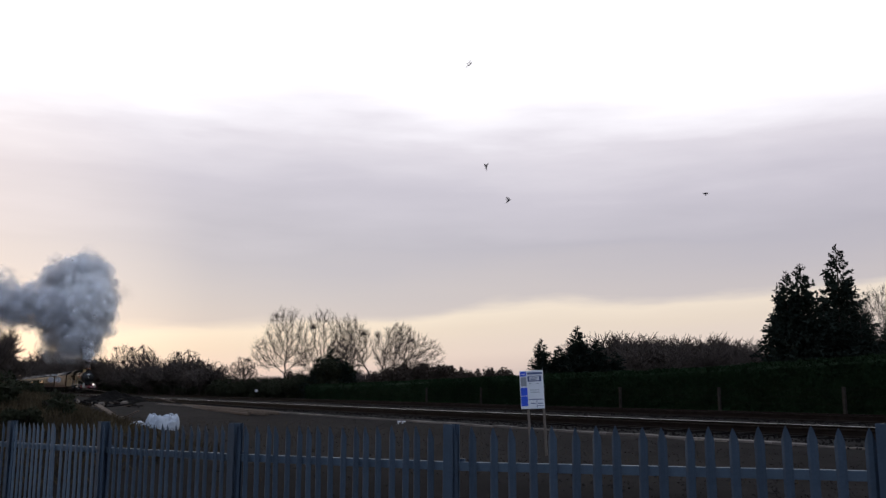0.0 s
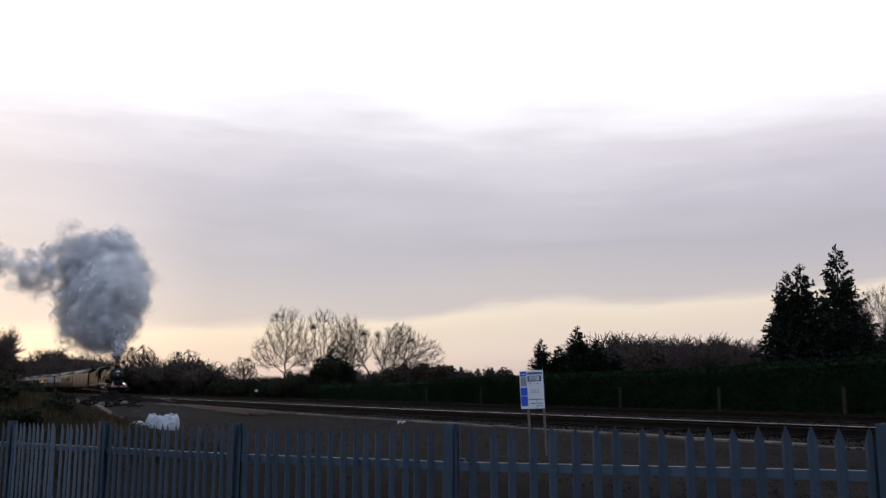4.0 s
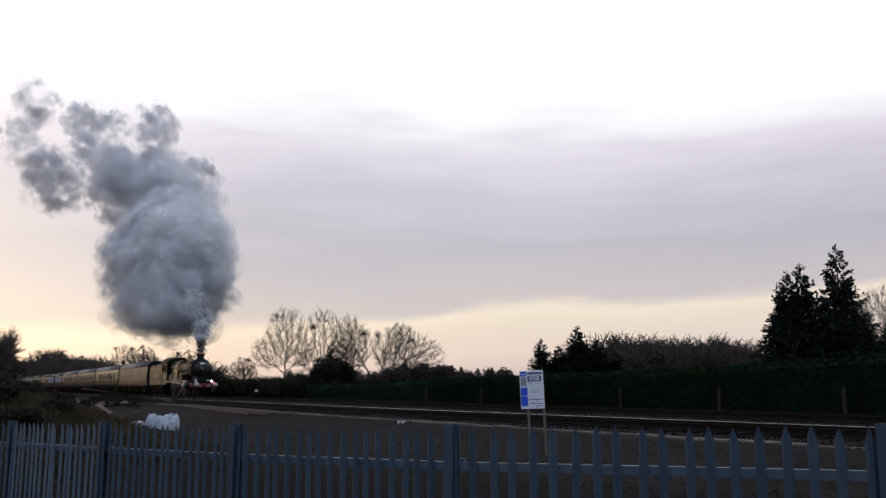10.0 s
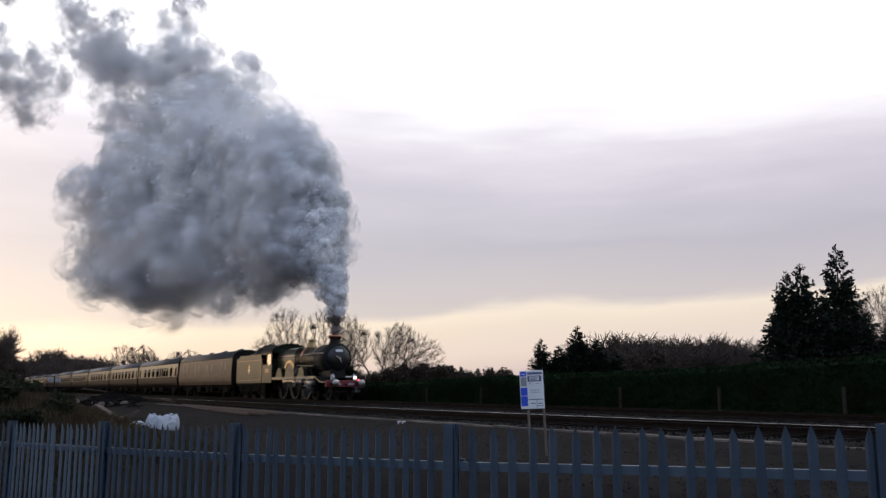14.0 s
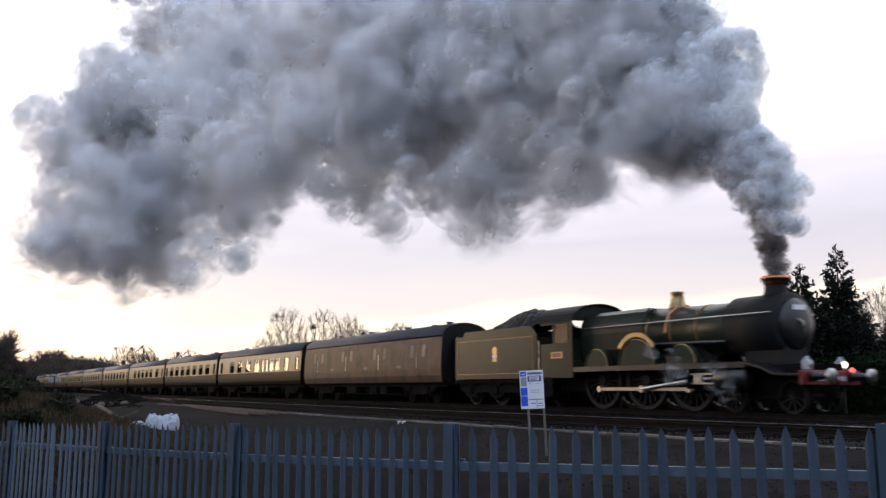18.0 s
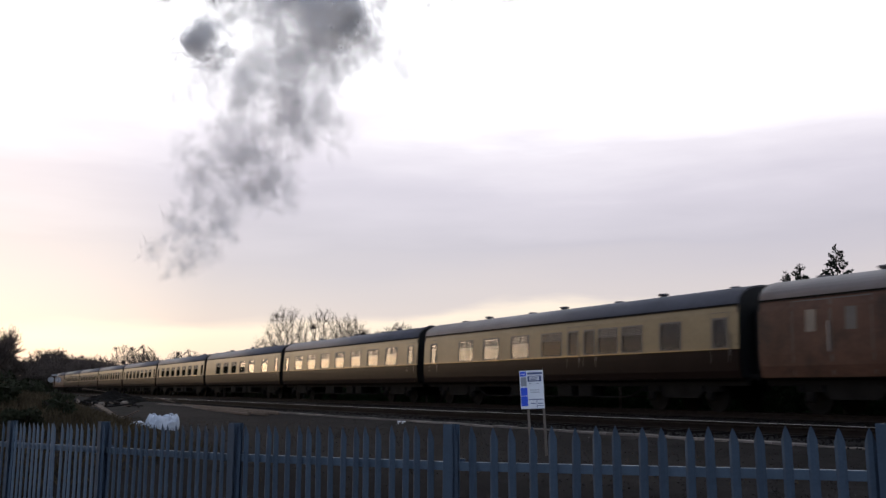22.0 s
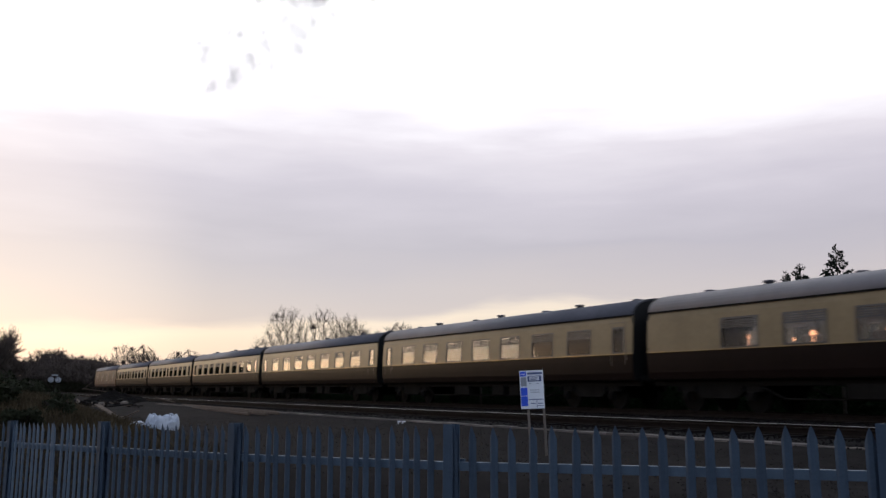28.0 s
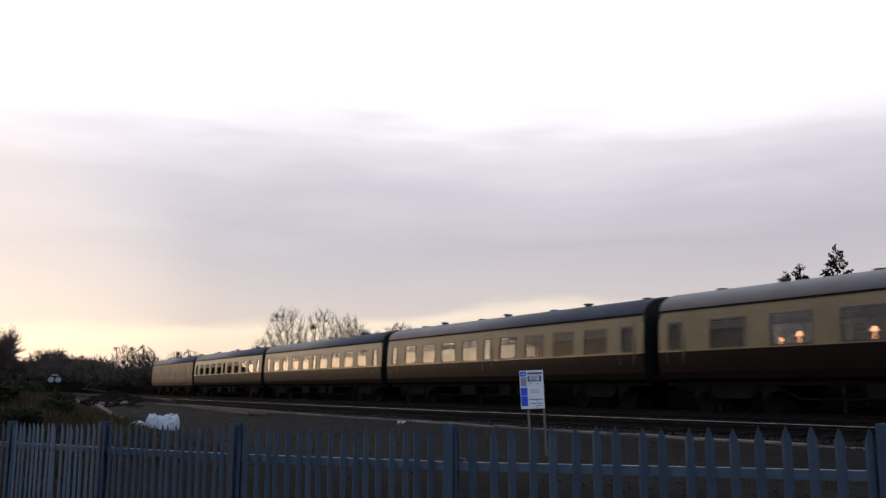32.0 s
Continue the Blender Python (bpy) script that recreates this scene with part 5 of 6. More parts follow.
    return p1 + 0.5 * f * (p2 - p0 + f * (2 * p0 - 5 * p1 + 4 * p2 - p3 + f * (3 * (p1 - p2) + p3 - p0)))


FRONT = 39.45        # buffers ahead of the first carriage


def chimney_x(t):
    return lead_x(t) + FRONT - 2.42


def motions():
    for ob, shift in TRAIN:
        walk(ob, [(float(k), pose(lead_x(k) + shift, TY, 0)) for k in range(33)])
    for w, r, (cx, cy, cz) in WHEELS:
        step = 0.14 if r > 0.9 else 0.07
        n = int(32.0 / step)
        walk(w, [(k * 32.0 / n, pose(cx, cy, cz, 0, math.degrees((lead_x(k * 32.0 / n) - RUN[0]) / r), 0)) for k in range(n + 1)])
    n = 400
    for kind, rod, cx, y in RODS:
        rows = []
        for k in range(n + 1):
            t = k * 32.0 / n
            a = (lead_x(t) - RUN[0]) / 1.02
            px, pz = cx + 0.33 * math.cos(a), 1.02 - 0.33 * math.sin(a)
            reach = px + math.sqrt(2.75 ** 2 - (pz - 1.02) ** 2)
            if kind == "couple":
                rows.append((t, pose(px, y, pz)))
            elif kind == "connect":
                rows.append((t, pose(px, y, pz, 0, math.degrees(math.asin((pz - 1.02) / 2.75)), 0)))
            else:
                rows.append((t, pose(reach, y, 1.02)))
        walk(rod, rows)
    for ob, dx, y, z in STEAM:
        walk(ob, [(float(k), pose(lead_x(k) + FRONT + dx, TY + y, z, 0, 0, 40 * math.sin(k * 0.7 + dx))) for k in range(33)])
    flown = set()
    for wing, s, i, b in BIRDS:
        if b.name not in flown:
            flown.add(b.name)
            rows = [(t, Vector(p)) for t, p in FLIGHT[i]]
            way = (rows[-1][1] - rows[-2][1]).normalized()
            last = rows[-1]
            rows += [(last[0] + 2.0, last[1] + way * 32), (32.0, last[1] + way * 60 + Vector((240, -260, 20)))]
            heads = []
            for k, (t, p) in enumerate(rows):
                d = rows[min(k + 1, len(rows) - 1)][1] - rows[max(k - 1, 0)][1]
                heads.append((t, Matrix.Translation(p) @ d.to_track_quat("X", "Z").to_matrix().to_4x4()))
            walk(b, heads)
        beat = [(0.05 * k, pose(0, 0, 0, s * (18 + 38 * math.sin(1.3 * i + 0.05 * k * 38)), 0, 0)) for k in range(60)]
        walk(wing, beat + [(32.0, beat[-1][1])])
    for ob, *how in PUFFS:
        walk(ob, smoke_rows(*how))
    for ob, *how in COLUMN:
        walk(ob, column_rows(*how))

# ---------------------------------------------------------------- trees, hedge, banks
def limb(vs, fs, pts, rads, seg):
    """A tapering tube along pts."""
    base = len(vs)
    for i, (p, r) in enumerate(zip(pts, rads)):
        d = (pts[min(i + 1, len(pts) - 1)] - pts[max(i - 1, 0)]).normalized()
        q = d.to_track_quat("Z", "Y")
        for k in range(seg):
            a = 2 * math.pi * k / seg
            vs.append(p + q @ Vector((r * math.cos(a), r * math.sin(a), 0)))
    for i in range(len(pts) - 1):
        for k in range(seg):
            j = (k + 1) % seg
            fs.append((base + i * seg + k, base + i * seg + j, base + (i + 1) * seg + j, base + (i + 1) * seg + k))


def bare_tree(name, label, height, seed, stems=1, fork=0.22, spread=0.75, twigs=3, radius=None, sub=(5, 5, 5, 4)):
    """A leafless tree: trunk, limbs and a crown of fine twigs. Foot at the origin."""
    rng = random.Random(seed)
    t = thing(name, label, "tree", "bare trees")
    lev = [([], []) for _ in range(3)]
    R0 = radius or height * 0.017

    def grow(p, d, length, r, depth):
        n = 4 if depth < 3 else 3
        pts, rads = [p.copy()], [r]
        q = p.copy()
        dd = d.copy()
        for i in range(n):
            dd = (dd + Vector((rng.gauss(0, 0.09), rng.gauss(0, 0.09), rng.gauss(0.045, 0.06)))).normalized()
            q = q + dd * length / n
            pts.append(q.copy())
            rads.append(max(0.011, r * (1 - 0.66 * (i + 1) / n)))
        vs, fs = lev[min(2, depth // 2 if depth < 4 else 2)]
        limb(vs, fs, pts, rads, 7 if depth == 0 else (5 if depth == 1 else 3))
        if depth >= len(sub):
            return
        for k in range(sub[depth]):
            u = rng.uniform(0.30 if depth else fork * 2, 1.0) if k else 1.0
            i = min(n - 1, int(u * n))
            start = pts[i].lerp(pts[i + 1], u * n - i) if u < 1 else pts[-1]
            side = Vector((rng.gauss(0, 1), rng.gauss(0, 1), rng.gauss(0.2, 0.4))).normalized()
            nd = (dd * (1 - spread * 0.5) + side * spread * 0.7).normalized()
            if nd.z < -0.1:
                nd.z *= -0.3
            grow(start, nd, length * rng.uniform(0.50, 0.78), max(0.016, rads[min(i + 1, n)] * rng.uniform(0.55, 0.8)), depth + 1)
    for s in range(stems):
        d0 = Vector((rng.gauss(0, 0.10 if stems == 1 else 0.45), rng.gauss(0, 0.10 if stems == 1 else 0.45), 1)).normalized()
        grow(Vector((rng.gauss(0, 0.1 * (stems - 1)), rng.gauss(0, 0.1 * (stems - 1)), -0.1)), d0, height * (0.34 if stems == 1 else 0.40), R0 / (stems ** 0.5), 0)
    grown = height / max(v.z for vs, fs in lev for v in vs)
    for nm, (vs, fs), m in (("trunk", lev[0], "bark"), ("limbwork", lev[1], "bark"), ("crown", lev[2], "twig")):
        vs = [Vector((v.x * grown, v.y * grown, v.z * grown)) for v in vs]
        if vs:
            pieces(nm, vs, fs, m, t)
    return t


def crown_tree(name, label, height, seed, lobes, bole=0.28, count=620, tip=0.0125, lean=0.0, stems=1):
    """A leafless tree whose branches grow into the room of its crown. lobes: (x, y, z, rx, ry, rz) in parts of the height."""
    rng = random.Random(seed)
    t = thing(name, label, "tree", "bare trees")
    want = []
    while len(want) < count:
        lx, ly, lz, rx, ry, rz = rng.choice(lobes)
        d = Vector((rng.gauss(0, 1), rng.gauss(0, 1), rng.gauss(0, 1))).normalized() * rng.random() ** 0.42
        q = (lx + d.x * rx, ly + d.y * ry, lz + d.z * rz)
        if q[2] > bole * 0.8:
            want.append([c * height for c in q])
    want = np.array(want)
    step = height * 0.026
    pos, par = [], []
    for st in range(stems):
        off = 0.0 if stems == 1 else 0.05 * height * (st - (stems - 1) / 2)
        n = int(bole * height / step) + 1
        for i in range(n):
            k = i / n
            par.append(len(pos) - 1 if i else -1)
            pos.append(np.array([off * (0.3 + 2.2 * k) + lean * height * k * k + rng.gauss(0, 0.02), rng.gauss(0, 0.03), i * step - 0.1]))
    near_i = np.zeros(len(want), int)
    near_d = np.full(len(want), 1e9)
    P = np.array(pos)
    fresh = 0
    for rounds in range(60):
        for j in range(fresh, len(P)):
            d = np.linalg.norm(want - P[j], axis=1)
            m = d < near_d
            near_d[m], near_i[m] = d[m], j
        fresh = len(P)
        keep = near_d > step * 2.1
        want, near_d, near_i = want[keep], near_d[keep], near_i[keep]
        if not len(want):
            break
        add_p, add_q = [], []
        for j in np.unique(near_i):
            v = want[near_i == j] - P[j]
            v = (v / np.linalg.norm(v, axis=1)[:, None]).sum(axis=0)
            v = v / (np.linalg.norm(v) + 1e-6) + np.array([rng.gauss(0, 0.03), rng.gauss(0, 0.03), rng.gauss(0.04, 0.03)])
            add_p.append(P[j] + v / np.linalg.norm(v) * step)
            add_q.append(int(j))
        P = np.vstack([P, add_p])
        par += add_q
        if len(P) > 5200:
            break
    n = len(P)
    # limbs pull straight as they thicken
    up = np.array(par)
    fixed = up < 0
    for _ in range(7):
        total, seen = np.zeros_like(P), np.zeros(n)
        np.add.at(total, up[~fixed], P[~fixed])
        np.add.at(seen, up[~fixed], 1)
        mid = np.where(seen[:, None] > 0, total / np.maximum(seen, 1)[:, None], P)
        moved = 0.5 * P + 0.25 * P[np.maximum(up, 0)] + 0.25 * mid
        P = np.where((fixed | (seen == 0))[:, None], P, moved)
    area = np.zeros(n)
    kids = np.zeros(n, int)
    for j in range(n - 1, -1, -1):
        if kids[j] == 0:
            area[j] = (tip * 0.7) ** 2.25
        if par[j] >= 0:
            area[par[j]] += area[j]
            kids[par[j]] += 1
    rad = area ** (1 / 2.25)
    lev = [([], []) for _ in range(3)]
    V = [Vector(p) for p in P]
    for j in range(n):
        i = par[j]
        if i < 0:
            continue
        r = rad[j]
        vs, fs = lev[0 if r > 0.09 else (1 if r > 0.03 else 2)]
        limb(vs, fs, [V[i], V[j]], [min(rad[i], r * 1.25), r], 6 if r > 0.06 else 4 if r > 0.02 else 3)
        if r < 0.035:
            way = (V[j] - V[i]).normalized()
            for k in range(5 if kids[j] else 6):
                d = (way + Vector((rng.gauss(0, 0.6), rng.gauss(0, 0.6), rng.gauss(0.25, 0.5)))).normalized()
                e = V[j] + d * height * rng.uniform(0.03, 0.085)
                limb(lev[2][0], lev[2][1], [V[j], e], [tip * 0.62, tip * 0.36], 3)
    for nm, (vs, fs), m in (("trunk", lev[0], "bark"), ("limbwork", lev[1], "bark"), ("crown", lev[2], "twig")):
        if vs:
            pieces(nm, vs, fs, m, t)
    return t


def plant(ob, x, y, z, s=1.0, turn=0.0, sz=None, label=""):
    c = copy_thing(ob, pose(x, y, z, 0, 0, turn))
    c.scale = (s, s, sz or s)
    if label:
        tagged(c, label)
    return c


def conifer(name, label, height, seed, width, ragged=1.0):
    """Dark feathery conifer: trunk, and tiers of upswept boughs with flat sprays."""
    rng = random.Random(seed)
    t = thing(name, label, "tree", "conifers")
    vs, fs = [], []
    limb(vs, fs, [Vector((0, 0, -0.1)), Vector((0.03, 0, height * 0.5)), Vector((0.0, 0.02, height))], [height * 0.022, height * 0.012, 0.012], 6)
    pieces("trunk", vs, fs, "bark", t)
    vs, fs = [], []
    z = 0.2
    while z < height * 0.985:
        u = z / height
        for bough in range(3 if u < 0.75 else 1):
            reach = width * (1 - u) ** 0.95 * (rng.uniform(0.55, 0.95) if bough else rng.uniform(0.8, 1.45)) + 0.06
            a = rng.uniform(0, 2 * math.pi)
            up = 0.25 + 0.45 * u
            n = max(4, int(reach / 0.15))
            pos = Vector((0, 0, z + rng.uniform(-0.05, 0.05)))
            d = Vector((math.cos(a), math.sin(a), up)).normalized()
            for i in range(n):
                d = (d + Vector((rng.gauss(0, 0.06), rng.gauss(0, 0.06), rng.gauss(-0.035 if u < 0.8 else 0.02, 0.05)))).normalized()
                pos = pos + d * reach / n
                w = min(0.22, reach / n * rng.uniform(1.2, 2.0))
                for k in range(3):
                    q = Vector((rng.gauss(0, 1), rng.gauss(0, 1), rng.gauss(0, 0.7))).normalized()
                    e1 = (d + q * 0.9).normalized() * w * rng.uniform(0.7, 1.5)
                    e2 = e1.cross(Vector((rng.gauss(0, 1), rng.gauss(0, 1), rng.gauss(0, 1)))).normalized() * w * 0.30
                    b = len(vs)
                    vs += [pos, pos + e1 * 0.5 + e2, pos + e1, pos + e1 * 0.5 - e2]
                    fs.append((b, b + 1, b + 2, b + 3))
        z += height * 0.0052
    pieces("foliage", vs, fs, "conifer", t)
    return t


def leaf_shrub(name, label, sx, sy, sz, seed, count, size, material):
    """An evergreen shrub: a few stems, many small leaves in uneven clumps."""
    rng = random.Random(seed)
    t = thing(name, label, "shrub", "shrubs")
    vs, fs = [], []
    for i in range(7):
        a = rng.uniform(0, 6.28)
        limb(vs, fs, [Vector((0, 0, -0.1)), Vector((sx * 0.3 * math.cos(a), sy * 0.3 * math.sin(a), sz * 0.5)), Vector((sx * 0.6 * math.cos(a), sy * 0.6 * math.sin(a), sz * rng.uniform(0.7, 0.95)))], [0.05, 0.03, 0.012], 4)
    pieces("stem", vs, fs, "bark", t)
    vs, fs = [], []
    clumps = [(Vector((rng.uniform(-1, 1) * sx * 0.75, rng.uniform(-1, 1) * sy * 0.75, sz * rng.uniform(0.15, 0.85))), rng.uniform(0.18, 0.36)) for _ in range(26)]
    for i in range(count):
        c, r = rng.choice(clumps)
        d = Vector((rng.gauss(0, 1), rng.gauss(0, 1), rng.gauss(0, 1))).normalized()
        p = c + Vector((d.x * sx, d.y * sy, d.z * sz)) * r * rng.uniform(0.6, 1.1)
        if p.z < 0.02:
            continue
        e1 = Vector((rng.gauss(0, 1), rng.gauss(0, 1), rng.gauss(0, 1))).normalized() * size * rng.uniform(0.6, 1.3)
        e2 = e1.cross(d + Vector((0.01, 0, 0))).normalized() * size * 0.5
        b = len(vs)
        vs += [p - e1, p + e2, p + e1, p - e2]
        fs.append((b, b + 1, b + 2, b + 3))
    pieces("foliage", vs, fs, material, t)
    return t


HEDGE_TOP = [(-90, 0.86), (-64, 1.02), (-37, 1.36), (-27.6, 1.47), (-22, 1.62), (-18, 1.75), (14, 2.1)]


def hedge_top(x):
    for (xa, za), (xb, zb) in zip(HEDGE_TOP[:-1], HEDGE_TOP[1:]):
        if x <= xb:
            return za + (zb - za) * (x - xa) / (xb - xa)
    return 2.2


def build_hedge():
    rng = random.Random(5)
    h = thing("hedge", "long dark green clipped conifer hedge beside the line", "hedge", at=pose(0, 0, 0))
    vs, fs = [], []
    xs = [-69 + 1.0 * i for i in range(82)]
    for x in xs:
        zt = hedge_top(x) - 0.08
        b = 0.06 * noise.noise((x * 0.5, 0, 0))
        vs += [(x, 26.25 + b, -0.3), (x, 26.2 + b, zt * 0.55), (x, 26.3 + b, zt - 0.1), (x, 26.5, zt), (x, 27.6, zt), (x, 27.8, -0.3)]
    for i in range(len(xs) - 1):
        for k in range(5):
            a = i * 6 + k
            fs.append((a, a + 6, a + 7, a + 1))
    pieces("hedge_core", vs, fs, "hedge", h)
    vs, fs = [], []
    for i in range(60000):
        x = 12 - 81 * rng.random() ** 1.3 if i % 3 else rng.uniform(-48, -8)
        zt = hedge_top(x)
        lump = 0.10 * noise.noise((x * 0.8, 3.0, 0)) + 0.06 * noise.noise((x * 2.7, 1.0, 0))
        if rng.random() < 0.72:
            z = rng.uniform(-0.2, zt + lump)
            p = Vector((x, 26.15 + 0.12 * noise.noise((x * 0.9, z * 1.3, 7)) + rng.uniform(-0.06, 0.06), z))
        else:
            p = Vector((x, rng.uniform(26.15, 27.7), zt + lump + rng.uniform(-0.07, 0.05)))
        s = rng.uniform(0.03, 0.065)
        e1 = Vector((rng.gauss(0, 0.6), rng.gauss(-0.3, 0.5), rng.gauss(0.3, 0.7))).normalized() * s * 1.5
        e2 = e1.cross(Vector((rng.gauss(0, 1), rng.gauss(0, 1), rng.gauss(0, 1)))).normalized() * s * 0.6
        b = len(vs)
        vs += [p - e1, p + e2, p + e1, p - e2]
        fs.append((b, b + 1, b + 2, b + 3))
    pieces("foliage", vs, fs, "hedge", h)
    # old concrete posts and wires along its foot
    f = thing("wire_fence", "weathered concrete posts with slack wires at the hedge foot", "fence", kind="structure", at=pose(0, 0, 0))
    first = None
    for x in (-47.5, -41.3, -35.5, -29.9, -24.25, -18.9, -13.4, -8.0):
        if first is None:
            bm = BM()
            box(bm, -0.055, 0.055, -0.05, 0.05, 0.0, 1.0, 0.012)
            first = part("post", bm, "post_stone", f)
            first.matrix_basis = pose(x, 25.75, -0.22)
        else:
            again(first, pose(x, 25.75, -0.22, random.uniform(-2, 2), random.uniform(-1.5, 1.5), 0), f)
    for z in (0.2, 0.45, 0.7):
        bm = BM()
        tube(bm, (-60, 25.70, z), (8, 25.70, z), 0.004, seg=4)
        part("wire", bm, "rust", f)


def bearing(deg, y, z=-0.3):
    """A spot y metres beyond the fence line, seen at that angle to the left of square across the line."""
    return (-y * math.tan(radians(deg)), y, z)


def build_trees():
    rng = random.Random(9)
    big = [crown_tree("bare_tree", "tall leafless tree with a wide fine crown", 9.6, 21, [(0, 0, 0.72, 0.26, 0.24, 0.27), (-0.18, -0.1, 0.50, 0.26, 0.24, 0.22), (0.12, 0.1, 0.5, 0.2, 0.2, 0.2)], 0.26, 2600),
           crown_tree("bare_tree", "leafless tree with upright forked limbs", 9.5, 34, [(0, 0, 0.74, 0.22, 0.22, 0.26), (0.1, 0.1, 0.48, 0.22, 0.22, 0.2), (-0.08, -0.1, 0.45, 0.2, 0.2, 0.2)], 0.24, 2200),
           crown_tree("bare_tree", "leafless tree with several stems and a broad crown", 8.6, 47, [(-0.25, -0.3, 0.66, 0.28, 0.28, 0.32), (0.15, 0.2, 0.6, 0.3, 0.32, 0.32), (0.25, 0.5, 0.5, 0.24, 0.28, 0.26)], 0.16, 3000, stems=3),
           crown_tree("bare_tree", "small round leafless tree", 7.6, 58, [(0, 0, 0.62, 0.40, 0.40, 0.38), (0, 0, 0.4, 0.36, 0.36, 0.25)], 0.2, 2200, tip=0.02)]
    bush = [bare_tree("bare_shrub", "dense leafless thicket of fine stems", 4.2, 61, stems=7, spread=0.8, radius=0.09, sub=(5, 4, 4, 4)),
            bare_tree("bare_shrub", "spreading leafless hawthorn thicket", 4.0, 75, stems=8, spread=0.95, radius=0.09, sub=(5, 4, 4, 4))]
    low = [leaf_shrub("evergreen_shrub", "low dark evergreen shrub", 2.6, 2.0, 2.2, 16, 5200, 0.14, "leaf_dark"),
           leaf_shrub("laurel_shrub", "low laurel shrub with upright leaves behind the hedge", 1.7, 1.4, 2.6, 17, 3800, 0.13, "laurel")]
    big[0].matrix_basis = pose(-89.0, 31.4, -0.3)
    big[1].matrix_basis = pose(-87.6, 34.9, -0.3, 0, 0, 40)
    big[2].matrix_basis = pose(-84.9, 40.2, -0.3, 0, 0, -20)
    big[3].matrix_basis = pose(*bearing(79.3, 27.0), 0, 0, 15)
    plant(big[1], -86.2, 37.2, -0.3, 0.93, 130)
    plant(big[1], -83.6, 42.2, -0.3, 0.84, 200)
    plant(big[3], -95.5, 28.9, -0.3, 0.58, 80)
    plant(big[0], *bearing(80.3, 27.5), 0.9, 100)
    plant(big[3], *bearing(78.9, 29.0), 0.88, 250)
    plant(big[3], *bearing(76.6, 28.5), 0.80, 10)
    plant(big[1], *bearing(77.3, 29.0), 0.66, 77)
    # bush at the end of the bank
    bush[1].matrix_basis = pose(-33.0, 1.5, 0.3)
    bush[1].scale = (0.34, 0.34, 0.6)
    for x, y, z, sc, a in ((-32.0, 1.2, 0.3, 0.34, 70), (-33.6, 1.1, 0.3, 0.36, 140), (-31.2, 1.2, 0.3, 0.33, 220), (-32.6, 1.8, 0.3, 0.26, 310), (-31.8, 1.5, 0.3, 0.28, 30), (-33.2, 0.8, 0.3, 0.4, 190), (-34.5, 1.4, 0.3, 0.38, 260), (-33.4, 2.0, 0.3, 0.22, 100), (-32.2, 1.0, 0.3, 0.3, 160), (-33.9, 1.6, 0.3, 0.3, 350)):
        plant(bush[(a // 10) % 2], x, y, z, sc, a, sc * 1.65)
    bush[0].matrix_basis = pose(-110.5, 27.0, -0.3)
    # copse closing the line, thickets under the trees, woods beyond the hedge
    spots = []
    for i in range(15):
        x, y, z = bearing(85.25 - 0.27 * i, 27 + rng.uniform(0, 2.5))
        spots.append((x, y, -x / 100.0 * (1.02 + rng.uniform(-0.1, 0.12))))
    for i in range(12):
        x, y, z = bearing(81.6 - 0.30 * i, 26.5 + rng.uniform(0, 1.5))
        spots.append((x, y, 1.15 + rng.uniform(-0.1, 0.25)))
    for i in range(14):
        x, y, z = bearing(78.3 - 0.27 * i, 27.0 + rng.uniform(0, 2.5))
        spots.append((x, y, 0.55 + 0.72 * math.sin(math.pi * (i + 0.8) / 14.6) + rng.uniform(-0.1, 0.1)))
    spots += [(-104.0 + 2.0 * i + rng.uniform(-1, 1), 28.0 + 0.9 * i, 0.5 + rng.uniform(-0.1, 0.15)) for i in range(13)]
    spots += [(-95.5 + 0.66 * i + rng.uniform(-2, 2), 80.5 + 1.25 * i + rng.uniform(-1, 1), 1.85 + rng.uniform(-0.2, 0.3)) for i in range(15)]
    spots += [(-97.0 + 0.44 * i + rng.uniform(-4, 4), 82.0 + 0.83 * i + rng.uniform(-3, 3), 1.8 + rng.uniform(-0.2, 0.3)) for i in range(22)]
    spots += [(-181.0 + 0.9 * i + rng.uniform(-3, 3), 90 + 2.2 * i, 1.35 + rng.uniform(-0.35, 0.35)) for i in range(13)]
    for i, (x, y, sc) in enumerate(spots):
        plant(bush[i % 2], x, y, -0.4, sc, rng.uniform(0, 360), sc * rng.uniform(0.85, 1.1))
    for x, y, sc in ((-39.0, 54.6, 0.8), (-38.0, 56.5, 0.86), (-37.2, 58.6, 0.9)):
        plant(big[1], x, y, -0.3, sc, rng.uniform(0, 360))
    plant(big[1], -70.4, 60.6, -0.3, 0.55, 33)
    # dark undergrowth along the far side of the line, up to the hedge's end
    low[0].matrix_basis = pose(-99.0, 28.6, -0.3)
    for i in range(15):
        x, y, z = bearing(80.6 - 0.78 * i, 27.3 + rng.uniform(0, 2.2))
        plant(low[0], x, y, z, 0.75 + rng.uniform(-0.1, 0.25) if i > 3 else 1.25, rng.uniform(0, 360))
    for i in range(12):
        x, y, z = bearing(72.4 - 0.72 * i, 31.5 + 0.5 * i + rng.uniform(0, 1.5))
        plant(bush[i % 2], x, y, z, 0.62 + rng.uniform(-0.1, 0.2), rng.uniform(0, 360))
        plant(low[0], x - 1.0, y + 1.0, z, 0.95, rng.uniform(0, 360))
    for i in range(9):
        x, y, z = bearing(85.6 - 0.5 * i, 28.5)
        sc = -x / 120.0
        plant(low[0], x, y, z, sc, 40 * i, sc * 0.8)
    low[1].matrix_basis = pose(-58.5, 29.2, -0.3)
